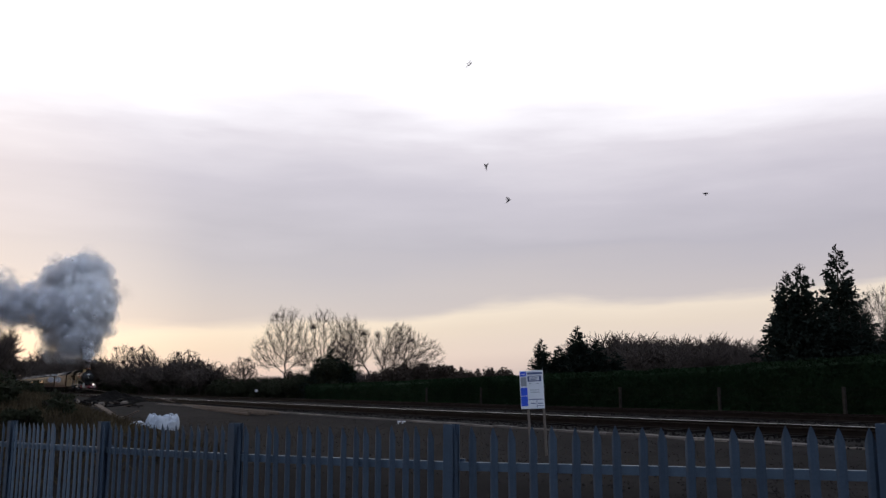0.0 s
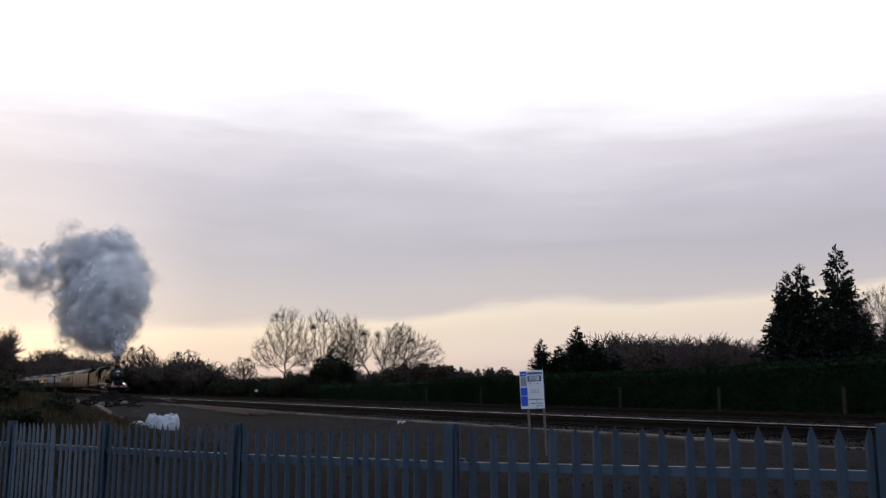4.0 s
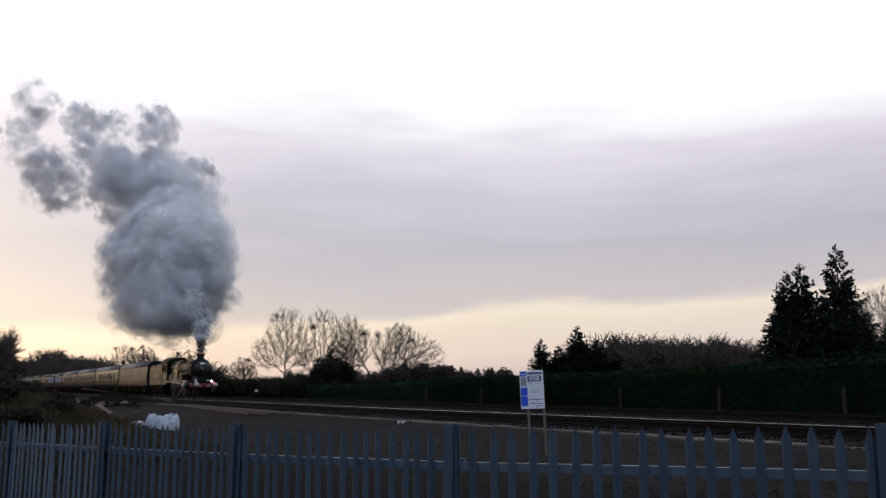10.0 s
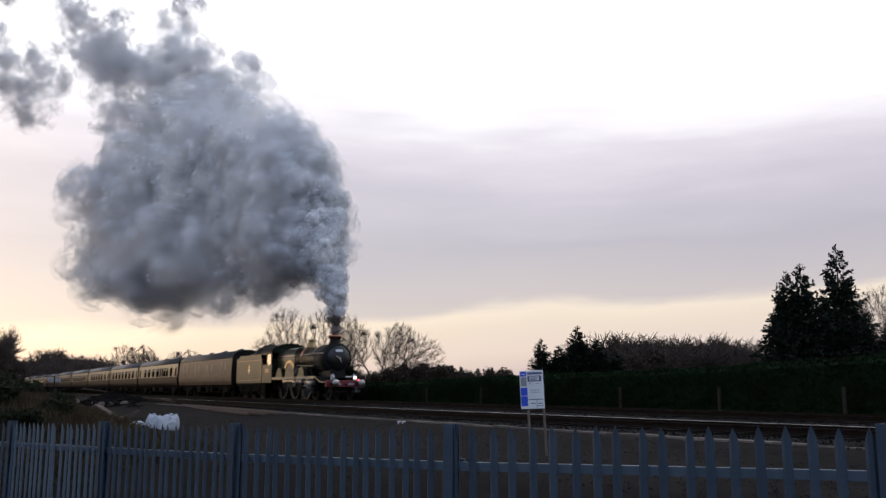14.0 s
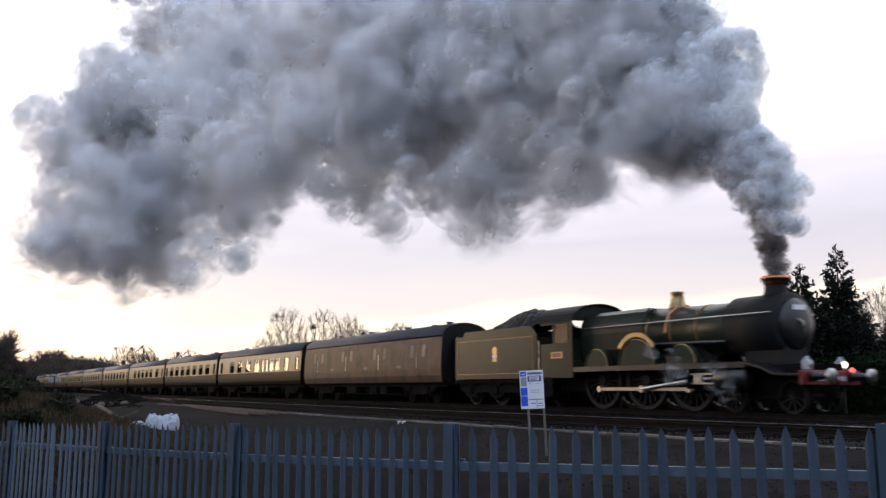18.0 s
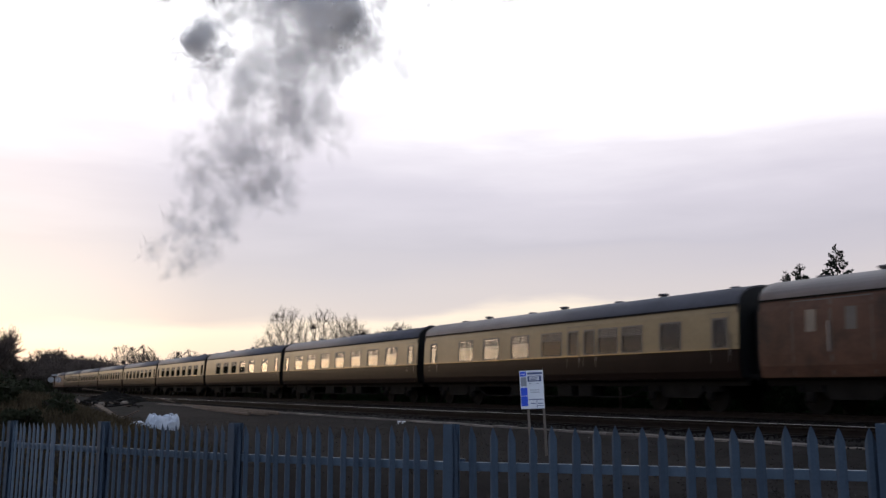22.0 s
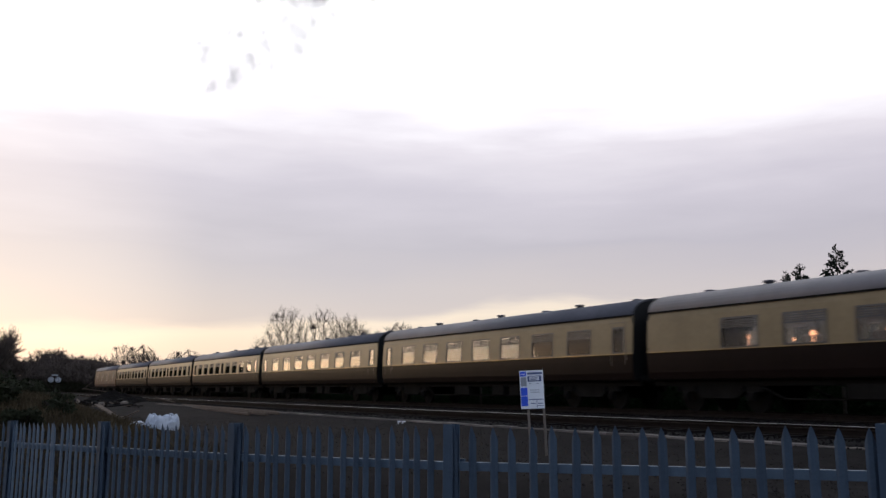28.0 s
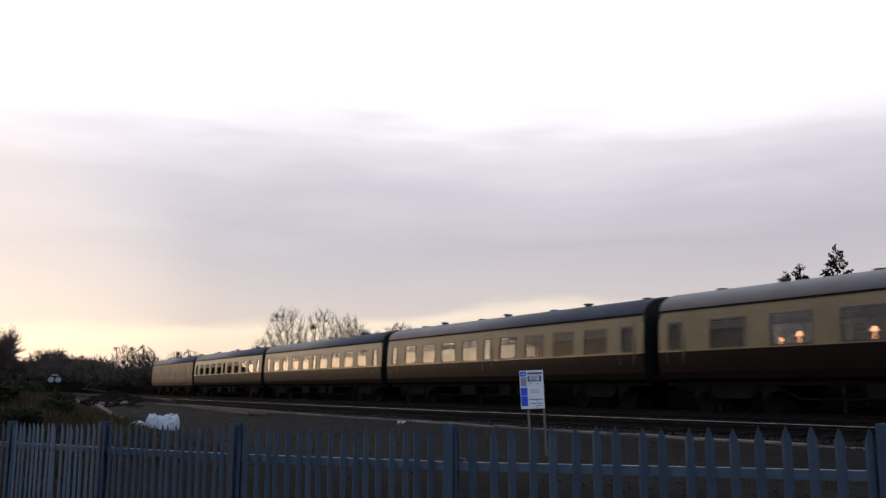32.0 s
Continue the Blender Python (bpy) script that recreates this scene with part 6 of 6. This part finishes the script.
    for i, (deg, y, sc) in enumerate(((63.0, 29.5, 0.92), (62.2, 30.0, 1.0), (61.0, 30.5, 1.0), (60.1, 31.0, 0.95), (59.2, 31.5, 0.9), (58.3, 32.5, 0.9), (57.3, 33.5, 0.88), (64.4, 29.3, 0.9))):
        x, y, z = bearing(deg, y)
        plant(low[1], x, y, z, sc, 50 * i, sc * rng.uniform(0.9, 1.08))
    # conifers
    a = conifer("conifer", "tall dark conifer with a feathery pointed top", 8.7, 3, 2.3)
    a.matrix_basis = pose(-30.1, 41.1, -0.3)
    b = conifer("conifer", "dark conifer with several ragged tops", 7.4, 8, 2.2)
    b.matrix_basis = pose(-29.9, 37.9, -0.3)
    plant(b, -30.3, 37.3, -0.3, 0.85, 60, 0.95)
    plant(b, -28.6, 40.6, -0.3, 0.9, 300, 0.62)
    plant(a, -28.2, 42.6, -0.3, 0.85, 200, 0.55)
    plant(a, -31.2, 37.9, -0.3, 0.70, 140, 0.72)
    plant(b, -29.6, 39.2, -0.3, 0.85, 220, 0.80)
    plant(a, -29.9, 42.3, -0.3, 0.80, 20, 0.66)
    plant(a, -28.9, 39.4, -0.3, 0.9, 270, 0.60)
    plant(b, -58.0, 45.6, -0.3, 1.0, 10, 0.84)
    plant(b, -59.6, 43.0, -0.3, 0.75, 80, 0.70)
    plant(a, -57.2, 46.9, -0.3, 1.0, 100, 0.58)
    plant(b, -58.8, 44.2, -0.3, 1.0, 200, 0.62)
    plant(a, -56.4, 48.2, -0.3, 0.9, 250, 0.48)
    plant(b, -57.6, 46.2, -0.3, 1.2, 320, 0.50)
    e = leaf_shrub("evergreen_shrub", "dark rounded evergreen shrub under the bare trees", 2.0, 2.0, 3.5, 15, 7500, 0.15, "leaf_dark")
    e.matrix_basis = pose(-75.6, 31.3, -0.3)
    plant(a, -75.9, 31.1, -0.3, 1.0, 0, 0.56)
    plant(b, -74.7, 32.1, -0.3, 0.8, 0, 0.50)
    plant(b, -76.6, 30.0, -0.3, 0.7, 90, 0.46)


def build_belt():
    """The unseen belt of trees behind the camera, added to shut out the low light and to show in the train's paint."""
    rng = random.Random(3)
    vs, fs = [], []
    n = 760
    for i in range(n):
        x = 168 - 1.45 * i
        # far stretch raised much higher, added to darken reflections in the distant carriages
        top = 5.0 + 4.5 * smooth01(-135, -85, x) + 26.0 * smooth01(270, 350, -x) + 2.6 * noise.noise((x * 0.045, 0, 0)) + 1.3 * noise.noise((x * 0.21, 2, 0)) + 0.6 * noise.noise((x * 0.9, 5, 0))
        y = -46 + 4 * noise.noise((x * 0.02, 9, 0))
        vs += [(x, y, -2.5), (x, y - 1.0, top * 0.6), (x, y - 2.0, top), (x, y - 5.0, top * 0.9), (x, y - 6.5, -2.5)]
    for i in range(n - 1):
        for k in range(4):
            a = i * 5 + k
            fs.append((a, a + 5, a + 6, a + 1))
    for i in range(16000):
        x = rng.uniform(-500, 168)
        top = 5.0 + 4.5 * smooth01(-135, -85, x) + 26.0 * smooth01(270, 350, -x) + 2.6 * noise.noise((x * 0.045, 0, 0)) + 1.3 * noise.noise((x * 0.21, 2, 0))
        z = rng.uniform(-0.5, top + 0.7)
        p = Vector((x, -46 + 4 * noise.noise((x * 0.02, 9, 0)) - max(0, z) * 0.25 + rng.uniform(-0.2, 0.6), z))
        e1 = Vector((rng.gauss(0, 1), rng.gauss(0, 0.5), rng.gauss(0, 1))).normalized() * rng.uniform(0.2, 0.5)
        e2 = e1.cross(Vector((rng.gauss(0, 0.4), 1, rng.gauss(0, 0.4)))).normalized() * 0.25
        b = len(vs)
        vs += [p - e1, p + e2, p + e1, p - e2]
        fs.append((b, b + 1, b + 2, b + 3))
    tagged(pieces("tree_belt", vs, fs, "leaf_dark"), "unseen dark belt of trees behind the yard, shaped to block low light", "trees", kind="stuff")


def build_bank():
    """Rank grass and bramble on the bank at the yard's far end."""
    rng = random.Random(31)
    vs, fs = [], []
    for i in range(22000):
        x, y = rng.gauss(-27.0, 6.0), rng.gauss(1.8, 2.0)
        if x > -15.5 or y > 4.6:
            continue
        z = ground_z(x, y)
        h = rng.uniform(0.08, 0.27)
        a = rng.uniform(0, 6.28)
        w = 0.012 + 0.012 * rng.random()
        lx, ly = rng.gauss(0, 0.12), rng.gauss(0, 0.12)
        b = len(vs)
        vs += [(x - w * math.cos(a), y - w * math.sin(a), z - 0.02), (x + w * math.cos(a), y + w * math.sin(a), z - 0.02), (x + lx, y + ly, z + h)]
        fs.append((b, b + 1, b + 2))
    g = pieces("rank_grass", vs, fs, "grass")
    tagged(g, "dead brown grass on the rough bank", "grass", kind="stuff")
    for i, (x, y, s) in enumerate(((-23.2, 1.2, 0.7), (-27.0, 2.9, 0.6), (-29.5, 3.3, 0.6), (-30, 1.5, 0.8), (-24.0, 0.4, 0.7), (-31, 2.4, 0.8), (-26.0, 1.9, 0.7), (-33.5, 3.4, 0.7), (-20.5, 1.6, 0.6), (-22.4, 2.4, 0.6))):
        sh = leaf_shrub("bramble", "dark tangled bramble on the bank", 0.9 * s, 0.8 * s, 0.7 * s, 70 + i, 1500, 0.05, "leaf_dark")
        sh.matrix_basis = pose(x, y, ground_z(x, y) - 0.05)
    # low weeds in the yard
    vs, fs = [], []
    for i in range(3500):
        x, y = rng.uniform(-34, -8), rng.uniform(3.0, 12.5)
        if rng.random() > 0.15 + 0.8 * max(0, noise.noise((x * 0.35, y * 0.35, 9))):
            continue
        z = ground_z(x, y)
        a, h, w = rng.uniform(0, 6.28), rng.uniform(0.03, 0.12), 0.01
        b = len(vs)
        vs += [(x - w * math.cos(a), y - w * math.sin(a), z - 0.01), (x + w * math.cos(a), y + w * math.sin(a), z - 0.01), (x + rng.gauss(0, 0.05), y + rng.gauss(0, 0.05), z + h)]
        fs.append((b, b + 1, b + 2))
    tagged(pieces("weeds", vs, fs, "grass"), "sparse dead weeds in the gravel", "weeds", kind="stuff")


def build_stones():
    """Loose stones of yard and ballast."""
    rng = random.Random(77)
    shape = [Vector((1, 0, 0)), Vector((-1, 0.1, 0)), Vector((0.1, 1, 0)), Vector((0, -1, 0.1)), Vector((0, 0.1, 0.8)), Vector((0.1, 0, -0.6))]
    tri = [(0, 2, 4), (2, 1, 4), (1, 3, 4), (3, 0, 4), (2, 0, 5), (1, 2, 5), (3, 1, 5), (0, 3, 5)]
    for name, label, n, area, m, lo, hi in (("yard_stones", "scattered brown stones in the yard", 11000, (-40, -6, 2.5, 13.2), "pebble", 0.006, 0.024),
                                            ("ballast_stones", "dark crushed ballast stones", 14000, (-48, -6, 14.2, 24.8), "ballast", 0.018, 0.04)):
        vs, fs = [], []
        for i in range(n):
            x = area[1] + (area[0] - area[1]) * rng.random() ** 1.4
            y = rng.uniform(area[2], area[3])
            s = rng.uniform(lo, hi)
            q = Euler((rng.uniform(0, 6), rng.uniform(0, 6), rng.uniform(0, 6))).to_matrix()
            p = Vector((x, y, ground_z(x, y) + s * 0.2))
            b = len(vs)
            vs += [p + q @ (v * s * rng.uniform(0.7, 1.2)) for v in shape]
            fs += [tuple(b + k for k in f) for f in tri]
        tagged(pieces(name, vs, fs, m), label, "stones", kind="stuff")

# ---------------------------------------------------------------- yard clutter
def build_clutter():
    rng = random.Random(13)
    # concrete cable troughing along the near track: lids end to end
    tr = thing("cable_trough", "row of pale concrete trough lids beside the track", "cable trough", kind="structure", at=pose(0, 0, 0))
    lid = None
    # bent like the nearer track, to fit the camera's view
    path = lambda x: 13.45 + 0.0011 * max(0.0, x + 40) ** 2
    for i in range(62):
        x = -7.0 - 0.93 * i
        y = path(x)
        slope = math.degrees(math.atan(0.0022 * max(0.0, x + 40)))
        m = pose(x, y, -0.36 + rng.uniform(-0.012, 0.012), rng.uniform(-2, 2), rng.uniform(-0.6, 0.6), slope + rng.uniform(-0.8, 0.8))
        if lid is None:
            bm = BM()
            box(bm, -0.455, 0.455, -0.10, 0.10, -0.03, 0.03, 0.008)
            lid = part("trough_lid", bm, "lid_stone", tr)
            lid.matrix_basis = m
        else:
            again(lid, m, tr)
    # spare rails and baulks lying at the yard's edge
    for i, (xa, ya, xb, yb, z) in enumerate(((-59.2, 14.0, -38.4, 13.2, -0.34), (-57.0, 13.6, -36.5, 12.7, -0.34), (-52.0, 12.9, -38.2, 11.9, -0.40), (-47.0, 12.5, -36.0, 12.0, -0.36))):
        bm = BM()
        L = math.hypot(xb - xa, yb - ya)
        box(bm, 0, L, -0.05, 0.05, 0, 0.11, 0.012)
        b = part("baulk", bm, "timber")
        tagged(b, "long pale timber baulk lying by the track", "timber", "baulks by the track")
        b.matrix_basis = Matrix.Translation((xa, ya, z - 0.06)) @ Matrix.Rotation(math.atan2(yb - ya, xb - xa), 4, "Z")
    # white bulk bag, slumped, with loops
    bag = thing("bulk_bag", "slumped white woven bulk bag full of rubble", "bag")
    bm = BM()
    bmesh.ops.create_cube(bm, size=1.0)
    bmesh.ops.subdivide_edges(bm, edges=bm.edges[:], cuts=9, use_grid_fill=True)
    for v in bm.verts:
        p = v.co.copy()
        n = Vector((p.x, p.y, 0))
        bul = 1.0 + 0.20 * (1 - (2 * p.z) ** 2)
        # round the corners, let the mouth fold in and the rim sag
        k = 1.0 - 0.30 * max(0.0, n.length - 0.42)
        sink = 0.22 * (1 - min(1, (n.length / 0.42) ** 2)) if p.z > 0.45 else 0
        w = 0.07 * noise.noise(p * 4) + 0.055 * noise.noise(p * 9) + 0.03 * noise.noise(p * 19)
        v.co = Vector((p.x * bul * k * 0.98, p.y * bul * k * 0.95, (p.z + 0.5) * (0.50 + 0.10 * noise.noise((p.x * 3, p.y * 3, 1.0))) - sink)) + Vector((w, -w, w * 0.8))
    part("sack", bm, "white_bag", bag, smooth=True)
    for sx, sy in ((-0.30, -0.34), (0.34, 0.30)):
        bm = BM()
        pts = [Vector((sx, sy, 0.48)), Vector((sx * 0.9, sy, 0.55)), Vector((sx * 0.5, sy * 0.8, 0.56)), Vector((sx * 0.4, sy, 0.47))]
        for p, q in zip(pts[:-1], pts[1:]):
            tube(bm, p, q, 0.025, seg=6)
        part("lifting_loop", bm, "white_bag", bag)
    bag.matrix_basis = pose(-24.6, 5.3, -0.50, 0, 0, 22)
    bag.scale = (0.60, 0.60, 0.92)
    for i, (x, y, z, s) in enumerate(((-25.35, 4.62, -0.42, 0.16), (-25.1, 4.75, -0.33, 0.20), (-25.5, 4.5, -0.52, 0.13))):
        bm = BM()
        bmesh.ops.create_icosphere(bm, subdivisions=3, radius=s)
        for v in bm.verts:
            v.co *= 1 + 0.35 * noise.noise(v.co * 9 + Vector((i * 5, 0, 0)))
            v.co.z *= 0.75
        o = part("crumpled_sheet", bm, "white_bag", smooth=True)
        tagged(o, "crumpled white plastic sheet on the ground", "plastic sheet", "crumpled sheets")
        o.matrix_basis = pose(x, y, z)
    # planks, poles and a dark heap at the foot of the bank
    for i, (a, b, w, m, lab) in enumerate((((-32.31, 4.75, 0.15), (-29.31, 5.06, -0.31), 0.2, "timber", "wide weathered board leaning on the bank"),
                                           ((-29.86, 5.12, -0.28), (-29.53, 5.61, -0.01), 0.05, "timber", "thin pale timber batten on gravel"),
                                           ((-77.96, 10.26, 0.69), (-75.86, 12.01, 0.42), 0.10, "timber", "pale pole lying over the heap"),
                                           ((-77.97, 10.27, 0.59), (-77.50, 10.91, 1.19), 0.08, "timber", "thin stick poking up from the heap"),
                                           ((-68.86, 14.22, 0.03), (-65.10, 14.79, -0.26), 0.12, "timber", "pale broken plank beside the heap"),
                                           ((-62.37, 13.45, -0.26), (-60.93, 13.96, -0.35), 0.12, "timber", "pale broken plank on the gravel"))):
        a, b = Vector(a), Vector(b)
        bm = BM()
        L = (b - a).length
        box(bm, 0, L, -w / 2, w / 2, -0.02, 0.02, 0.005)
        o = part("plank", bm, m)
        tagged(o, lab, "plank", "loose planks")
        o.matrix_basis = Matrix.Translation(a) @ (b - a).to_track_quat("X", "Z").to_matrix().to_4x4()
    bm = BM()
    bmesh.ops.create_grid(bm, x_segments=40, y_segments=30, size=1)
    for v in bm.verts:
        x, y = v.co.x, v.co.y
        d = math.sqrt(x * x + y * y)
        h = max(0.0, 1 - d) ** 0.7
        v.co = Vector((x * 1.5, y * 1.5, h * (0.75 + 0.5 * noise.noise((x * 2.6, y * 2.6, 8))) + 0.2 * h * noise.noise((x * 6, y * 6, 2)) + 0.09 * h * noise.noise((x * 17, y * 17, 2)) - 0.05))
    o = part("spoil_heap", bm, "heap", smooth=False)
    tagged(o, "heap of black spoil at the foot of the bank", "heap")
    o.matrix_basis = pose(-75.5, 12.6, -0.50)
    o.scale = (1.3, 2.0, 1.25)
    for i in range(16):
        x, y = rng.uniform(-32, -26.5), rng.uniform(3.0, 5.4)
        bm = BM()
        box(bm, -rng.uniform(0.08, 0.3), rng.uniform(0.08, 0.3), -0.06, 0.06, -0.04, 0.05, 0.01)
        o = part("broken_rubble", bm, rng.choice(("concrete", "timber", "heap", "rust")))
        tagged(o, "broken piece of rubble on the bank", "rubble", "rubble on the bank")
        o.matrix_basis = pose(x, y, ground_z(x, y) + 0.06, rng.uniform(-25, 25), rng.uniform(-25, 25), rng.uniform(0, 180))
    # broken sticks and rubble lying about the heap
    for i in range(46):
        x = rng.uniform(-72.0, -58.0)
        y = -x * rng.uniform(0.105, 0.19)
        bm = BM()
        stick = i % 3
        L = rng.uniform(0.5, 1.7) if stick else rng.uniform(0.2, 0.5)
        w = rng.uniform(0.03, 0.07) if stick else rng.uniform(0.12, 0.25)
        box(bm, -L / 2, L / 2, -w, w, -w * 0.6, w * 0.6, w * 0.2)
        o = part("broken_stick" if stick else "broken_rubble", bm, rng.choice(("timber", "rust", "heap", "heap")) if stick else rng.choice(("heap", "concrete", "rust")))
        tagged(o, "broken stick lying about the spoil heap" if stick else "broken lump of rubble beside the spoil heap", "stick" if stick else "rubble", "debris about the heap")
        o.matrix_basis = pose(x, y, ground_z(x, y) + w + 0.12 * rng.random(), rng.uniform(-20, 20), rng.uniform(-22, 22), rng.uniform(0, 180))
    # two round speed boards on one post
    sp = thing("speed_board", "two round white speed boards on a grey post", "railway sign", at=pose(-65.8, 6.85, 0.33))
    bm = BM()
    tube(bm, (0, 0, -0.95), (0, 0, 1.2), 0.03, seg=8)
    part("post", bm, "rust", sp)
    fw = Vector((0.99, -0.1, 0)).normalized()
    for k in (-0.225, 0.225):
        bm = BM()
        lathe(bm, [(0.19, 0.0), (0.19, 0.02)], "x", (0.05, k, 0.95), 24)
        d = part("disc", bm, "board_dull", sp, "round weathered white board")
        bm = BM()
        lathe(bm, [(0.155, 0.02), (0.155, 0.024)], "x", (0.05, k, 0.95), 24)
        part("ring", bm, "board_face", d)
        bm = BM()
        box(bm, 0.07, 0.078, k - 0.11, k - 0.02, 0.86, 1.04)
        box(bm, 0.07, 0.078, k + 0.02, k + 0.11, 0.86, 1.04)
        part("figure_bars", bm, "board_dull", d)
    bm = BM()
    box(bm, 0.03, 0.06, -0.2, 0.2, 1.22, 1.30)
    part("plate", bm, "grey", sp)
    # small white marker beside the line
    mk = thing("marker_post", "small post with a pale plate beside the line", "railway sign", at=pose(-77.1, 24.6, -0.36))
    bm = BM()
    tube(bm, (0, 0, -0.2), (0, 0, 1.0), 0.05, seg=8)
    part("post", bm, "rust", mk)
    bm = BM()
    box(bm, 0.05, 0.08, -0.11, 0.11, 0.80, 0.98)
    part("plate", bm, "white", mk)
    # short offcut of rail with white paint by the track
    bm = BM()
    for k in range(2):
        box(bm, -0.03 + 0.28 * k, 0.03 + 0.28 * k, -0.04, 0.04, -0.02, 0.20, 0.008)
        box(bm, -0.03 + 0.28 * k, 0.20 + 0.28 * k, -0.04, 0.04, 0.16, 0.20, 0.008)
    o = part("white_clip", bm, "white")
    tagged(o, "small white-painted steel brackets on the ground", "bracket")
    o.matrix_basis = pose(-25.6, 12.85, -0.50, 0, 0, 60)
    o.scale = (0.5, 0.6, 0.9)
    # pale kerb piece near the trough
    bm = BM()
    box(bm, -0.5, 0.5, -0.1, 0.1, -0.06, 0.06, 0.02)
    o = part("kerb_block", bm, "concrete")
    tagged(o, "loose pale concrete block beside the trough", "concrete block")
    o.matrix_basis = pose(-13.6, 14.0, -0.42, 0, 0, 15)


# birds crossing high over the yard
BIRDS = []


FLIGHT = [
    [(0, (-50.6, 30.8, 23.3)), (0.1, (-49.0, 32.0, 24.5)), (0.2, (-47.8, 32.5, 25.5)), (0.3, (-46.5, 33.0, 27.0))],
    [(0, (-54.3, 34.4, 17.2)), (0.2, (-53.1, 33.4, 18.8)), (0.4, (-52.4, 31.6, 21.2)), (0.6, (-52.0, 28.8, 24.3)), (0.8, (-52.0, 25.4, 26.9))],
    [(0, (-50.5, 33.9, 13.8)), (0.2, (-48.2, 35.1, 15.2)), (0.4, (-45.5, 36.8, 17.2)), (0.6, (-42.9, 38.3, 19.4)), (0.8, (-39.8, 40.4, 21.9)), (1.0, (-36.0, 43.7, 24.7))],
    [(0, (-66.9, 70.4, 21.6)), (0.5, (-64.3, 67.7, 24.6)), (0.7, (-62.7, 67.4, 26.7)), (0.9, (-61.0, 67.4, 28.7)), (1.2, (-57.4, 68.6, 33.1)), (1.4, (-53.9, 71.2, 36.8))],
]


def build_birds():
    for i in range(4):
        b = thing("bird", "dark pigeon in flight with raised wings", "bird", "birds in flight")
        bm = BM()
        bmesh.ops.create_icosphere(bm, subdivisions=2, radius=1.0)
        for v in bm.verts:
            v.co = Vector((v.co.x * 0.15 * (1.0 if v.co.x > 0 else 1.3), v.co.y * 0.055, v.co.z * 0.05))
        part("body", bm, "bird", b, smooth=True)
        bm = BM()
        plate(bm, [(-0.30, -0.02), (-0.15, -0.01), (-0.15, 0.01), (-0.30, 0.0)], -0.05, 0.05)
        part("tail", bm, "bird", b)
        for s in (-1, 1):
            bm = BM()
            vs = [bm.verts.new(p) for p in ((0.09, 0.0, 0), (0.10, 0.18 * s, 0.01), (0.02, 0.36 * s, 0), (-0.06, 0.2 * s, 0), (-0.08, 0.0, 0))]
            top = bm.faces.new(vs)
            r = bmesh.ops.extrude_face_region(bm, geom=[top])
            for g in r["geom"]:
                if isinstance(g, bmesh.types.BMVert):
                    g.co.z += 0.012
            w = part("wing", bm, "bird", b)
            BIRDS.append((w, s, i, b))

build_ground()
build_tracks()
build_fence()
build_sign()
build_hedge()
build_trees()
build_belt()
build_bank()
build_stones()
build_clutter()

TRAIN = []
loco = build_locomotive()
TRAIN.append((loco, FRONT))
tender = build_tender()
TRAIN.append((tender, FRONT - 13.05))
van = build_van("luggage_van", "faded brown bogie luggage van with worn paint")
TRAIN.append((van, 0.74 + VL / 2))
OPEN7 = [(-6.9 + 2.3 * i, 1.35) for i in range(7)]
c1 = build_coach("carriage", "cream and chocolate brake carriage with few windows", [(-5.9, 1.2), (-3.8, 1.2), (-1.6, 1.25), (0.55, 1.25), (3.9, 1.0), (5.15, 1.0), (7.0, 0.9)], [-8.9, 1.9, 2.85, 9.1], None, lamps=False)
TRAIN.append((c1, -B / 2))
c2 = build_coach("carriage", "cream and chocolate dining carriage with lit table lamps", OPEN7, [-9.1, 9.1], None)
TRAIN.append((c2, -B / 2 - 20.4))
c3 = build_coach("carriage", "cream and chocolate kitchen carriage with table lamps", [(-5.9 + 2.3 * i, 1.35) for i in range(5)] + [(6.4, 1.35)], [9.0], None)
TRAIN.append((c3, -B / 2 - 2 * 20.4))
for i in (3, 4):
    c = copy_thing(c2, pose(0, 0, 0))
    TRAIN.append((c, -B / 2 - i * 20.4))
c6 = build_coach("carriage", "cream and chocolate open carriage with dark windows", [(-7.2 + 1.9 * i, 1.22) for i in range(4)] + [(1.6 + 1.9 * i, 1.22) for i in range(4)], [-9.0, 0.0, 9.0], None, lamps=False)
TRAIN.append((c6, -B / 2 - 5 * 20.4))
for i in (6, 7):
    TRAIN.append((copy_thing(c6, pose(0, 0, 0)), -B / 2 - i * 20.4))
v2 = copy_thing(van, pose(0, 0, 0))
tagged(v2, "brown bogie van at the tail of the train")
TRAIN.append((v2, -8 * 20.4 - VL / 2))
build_birds()
build_smoke()
motions()
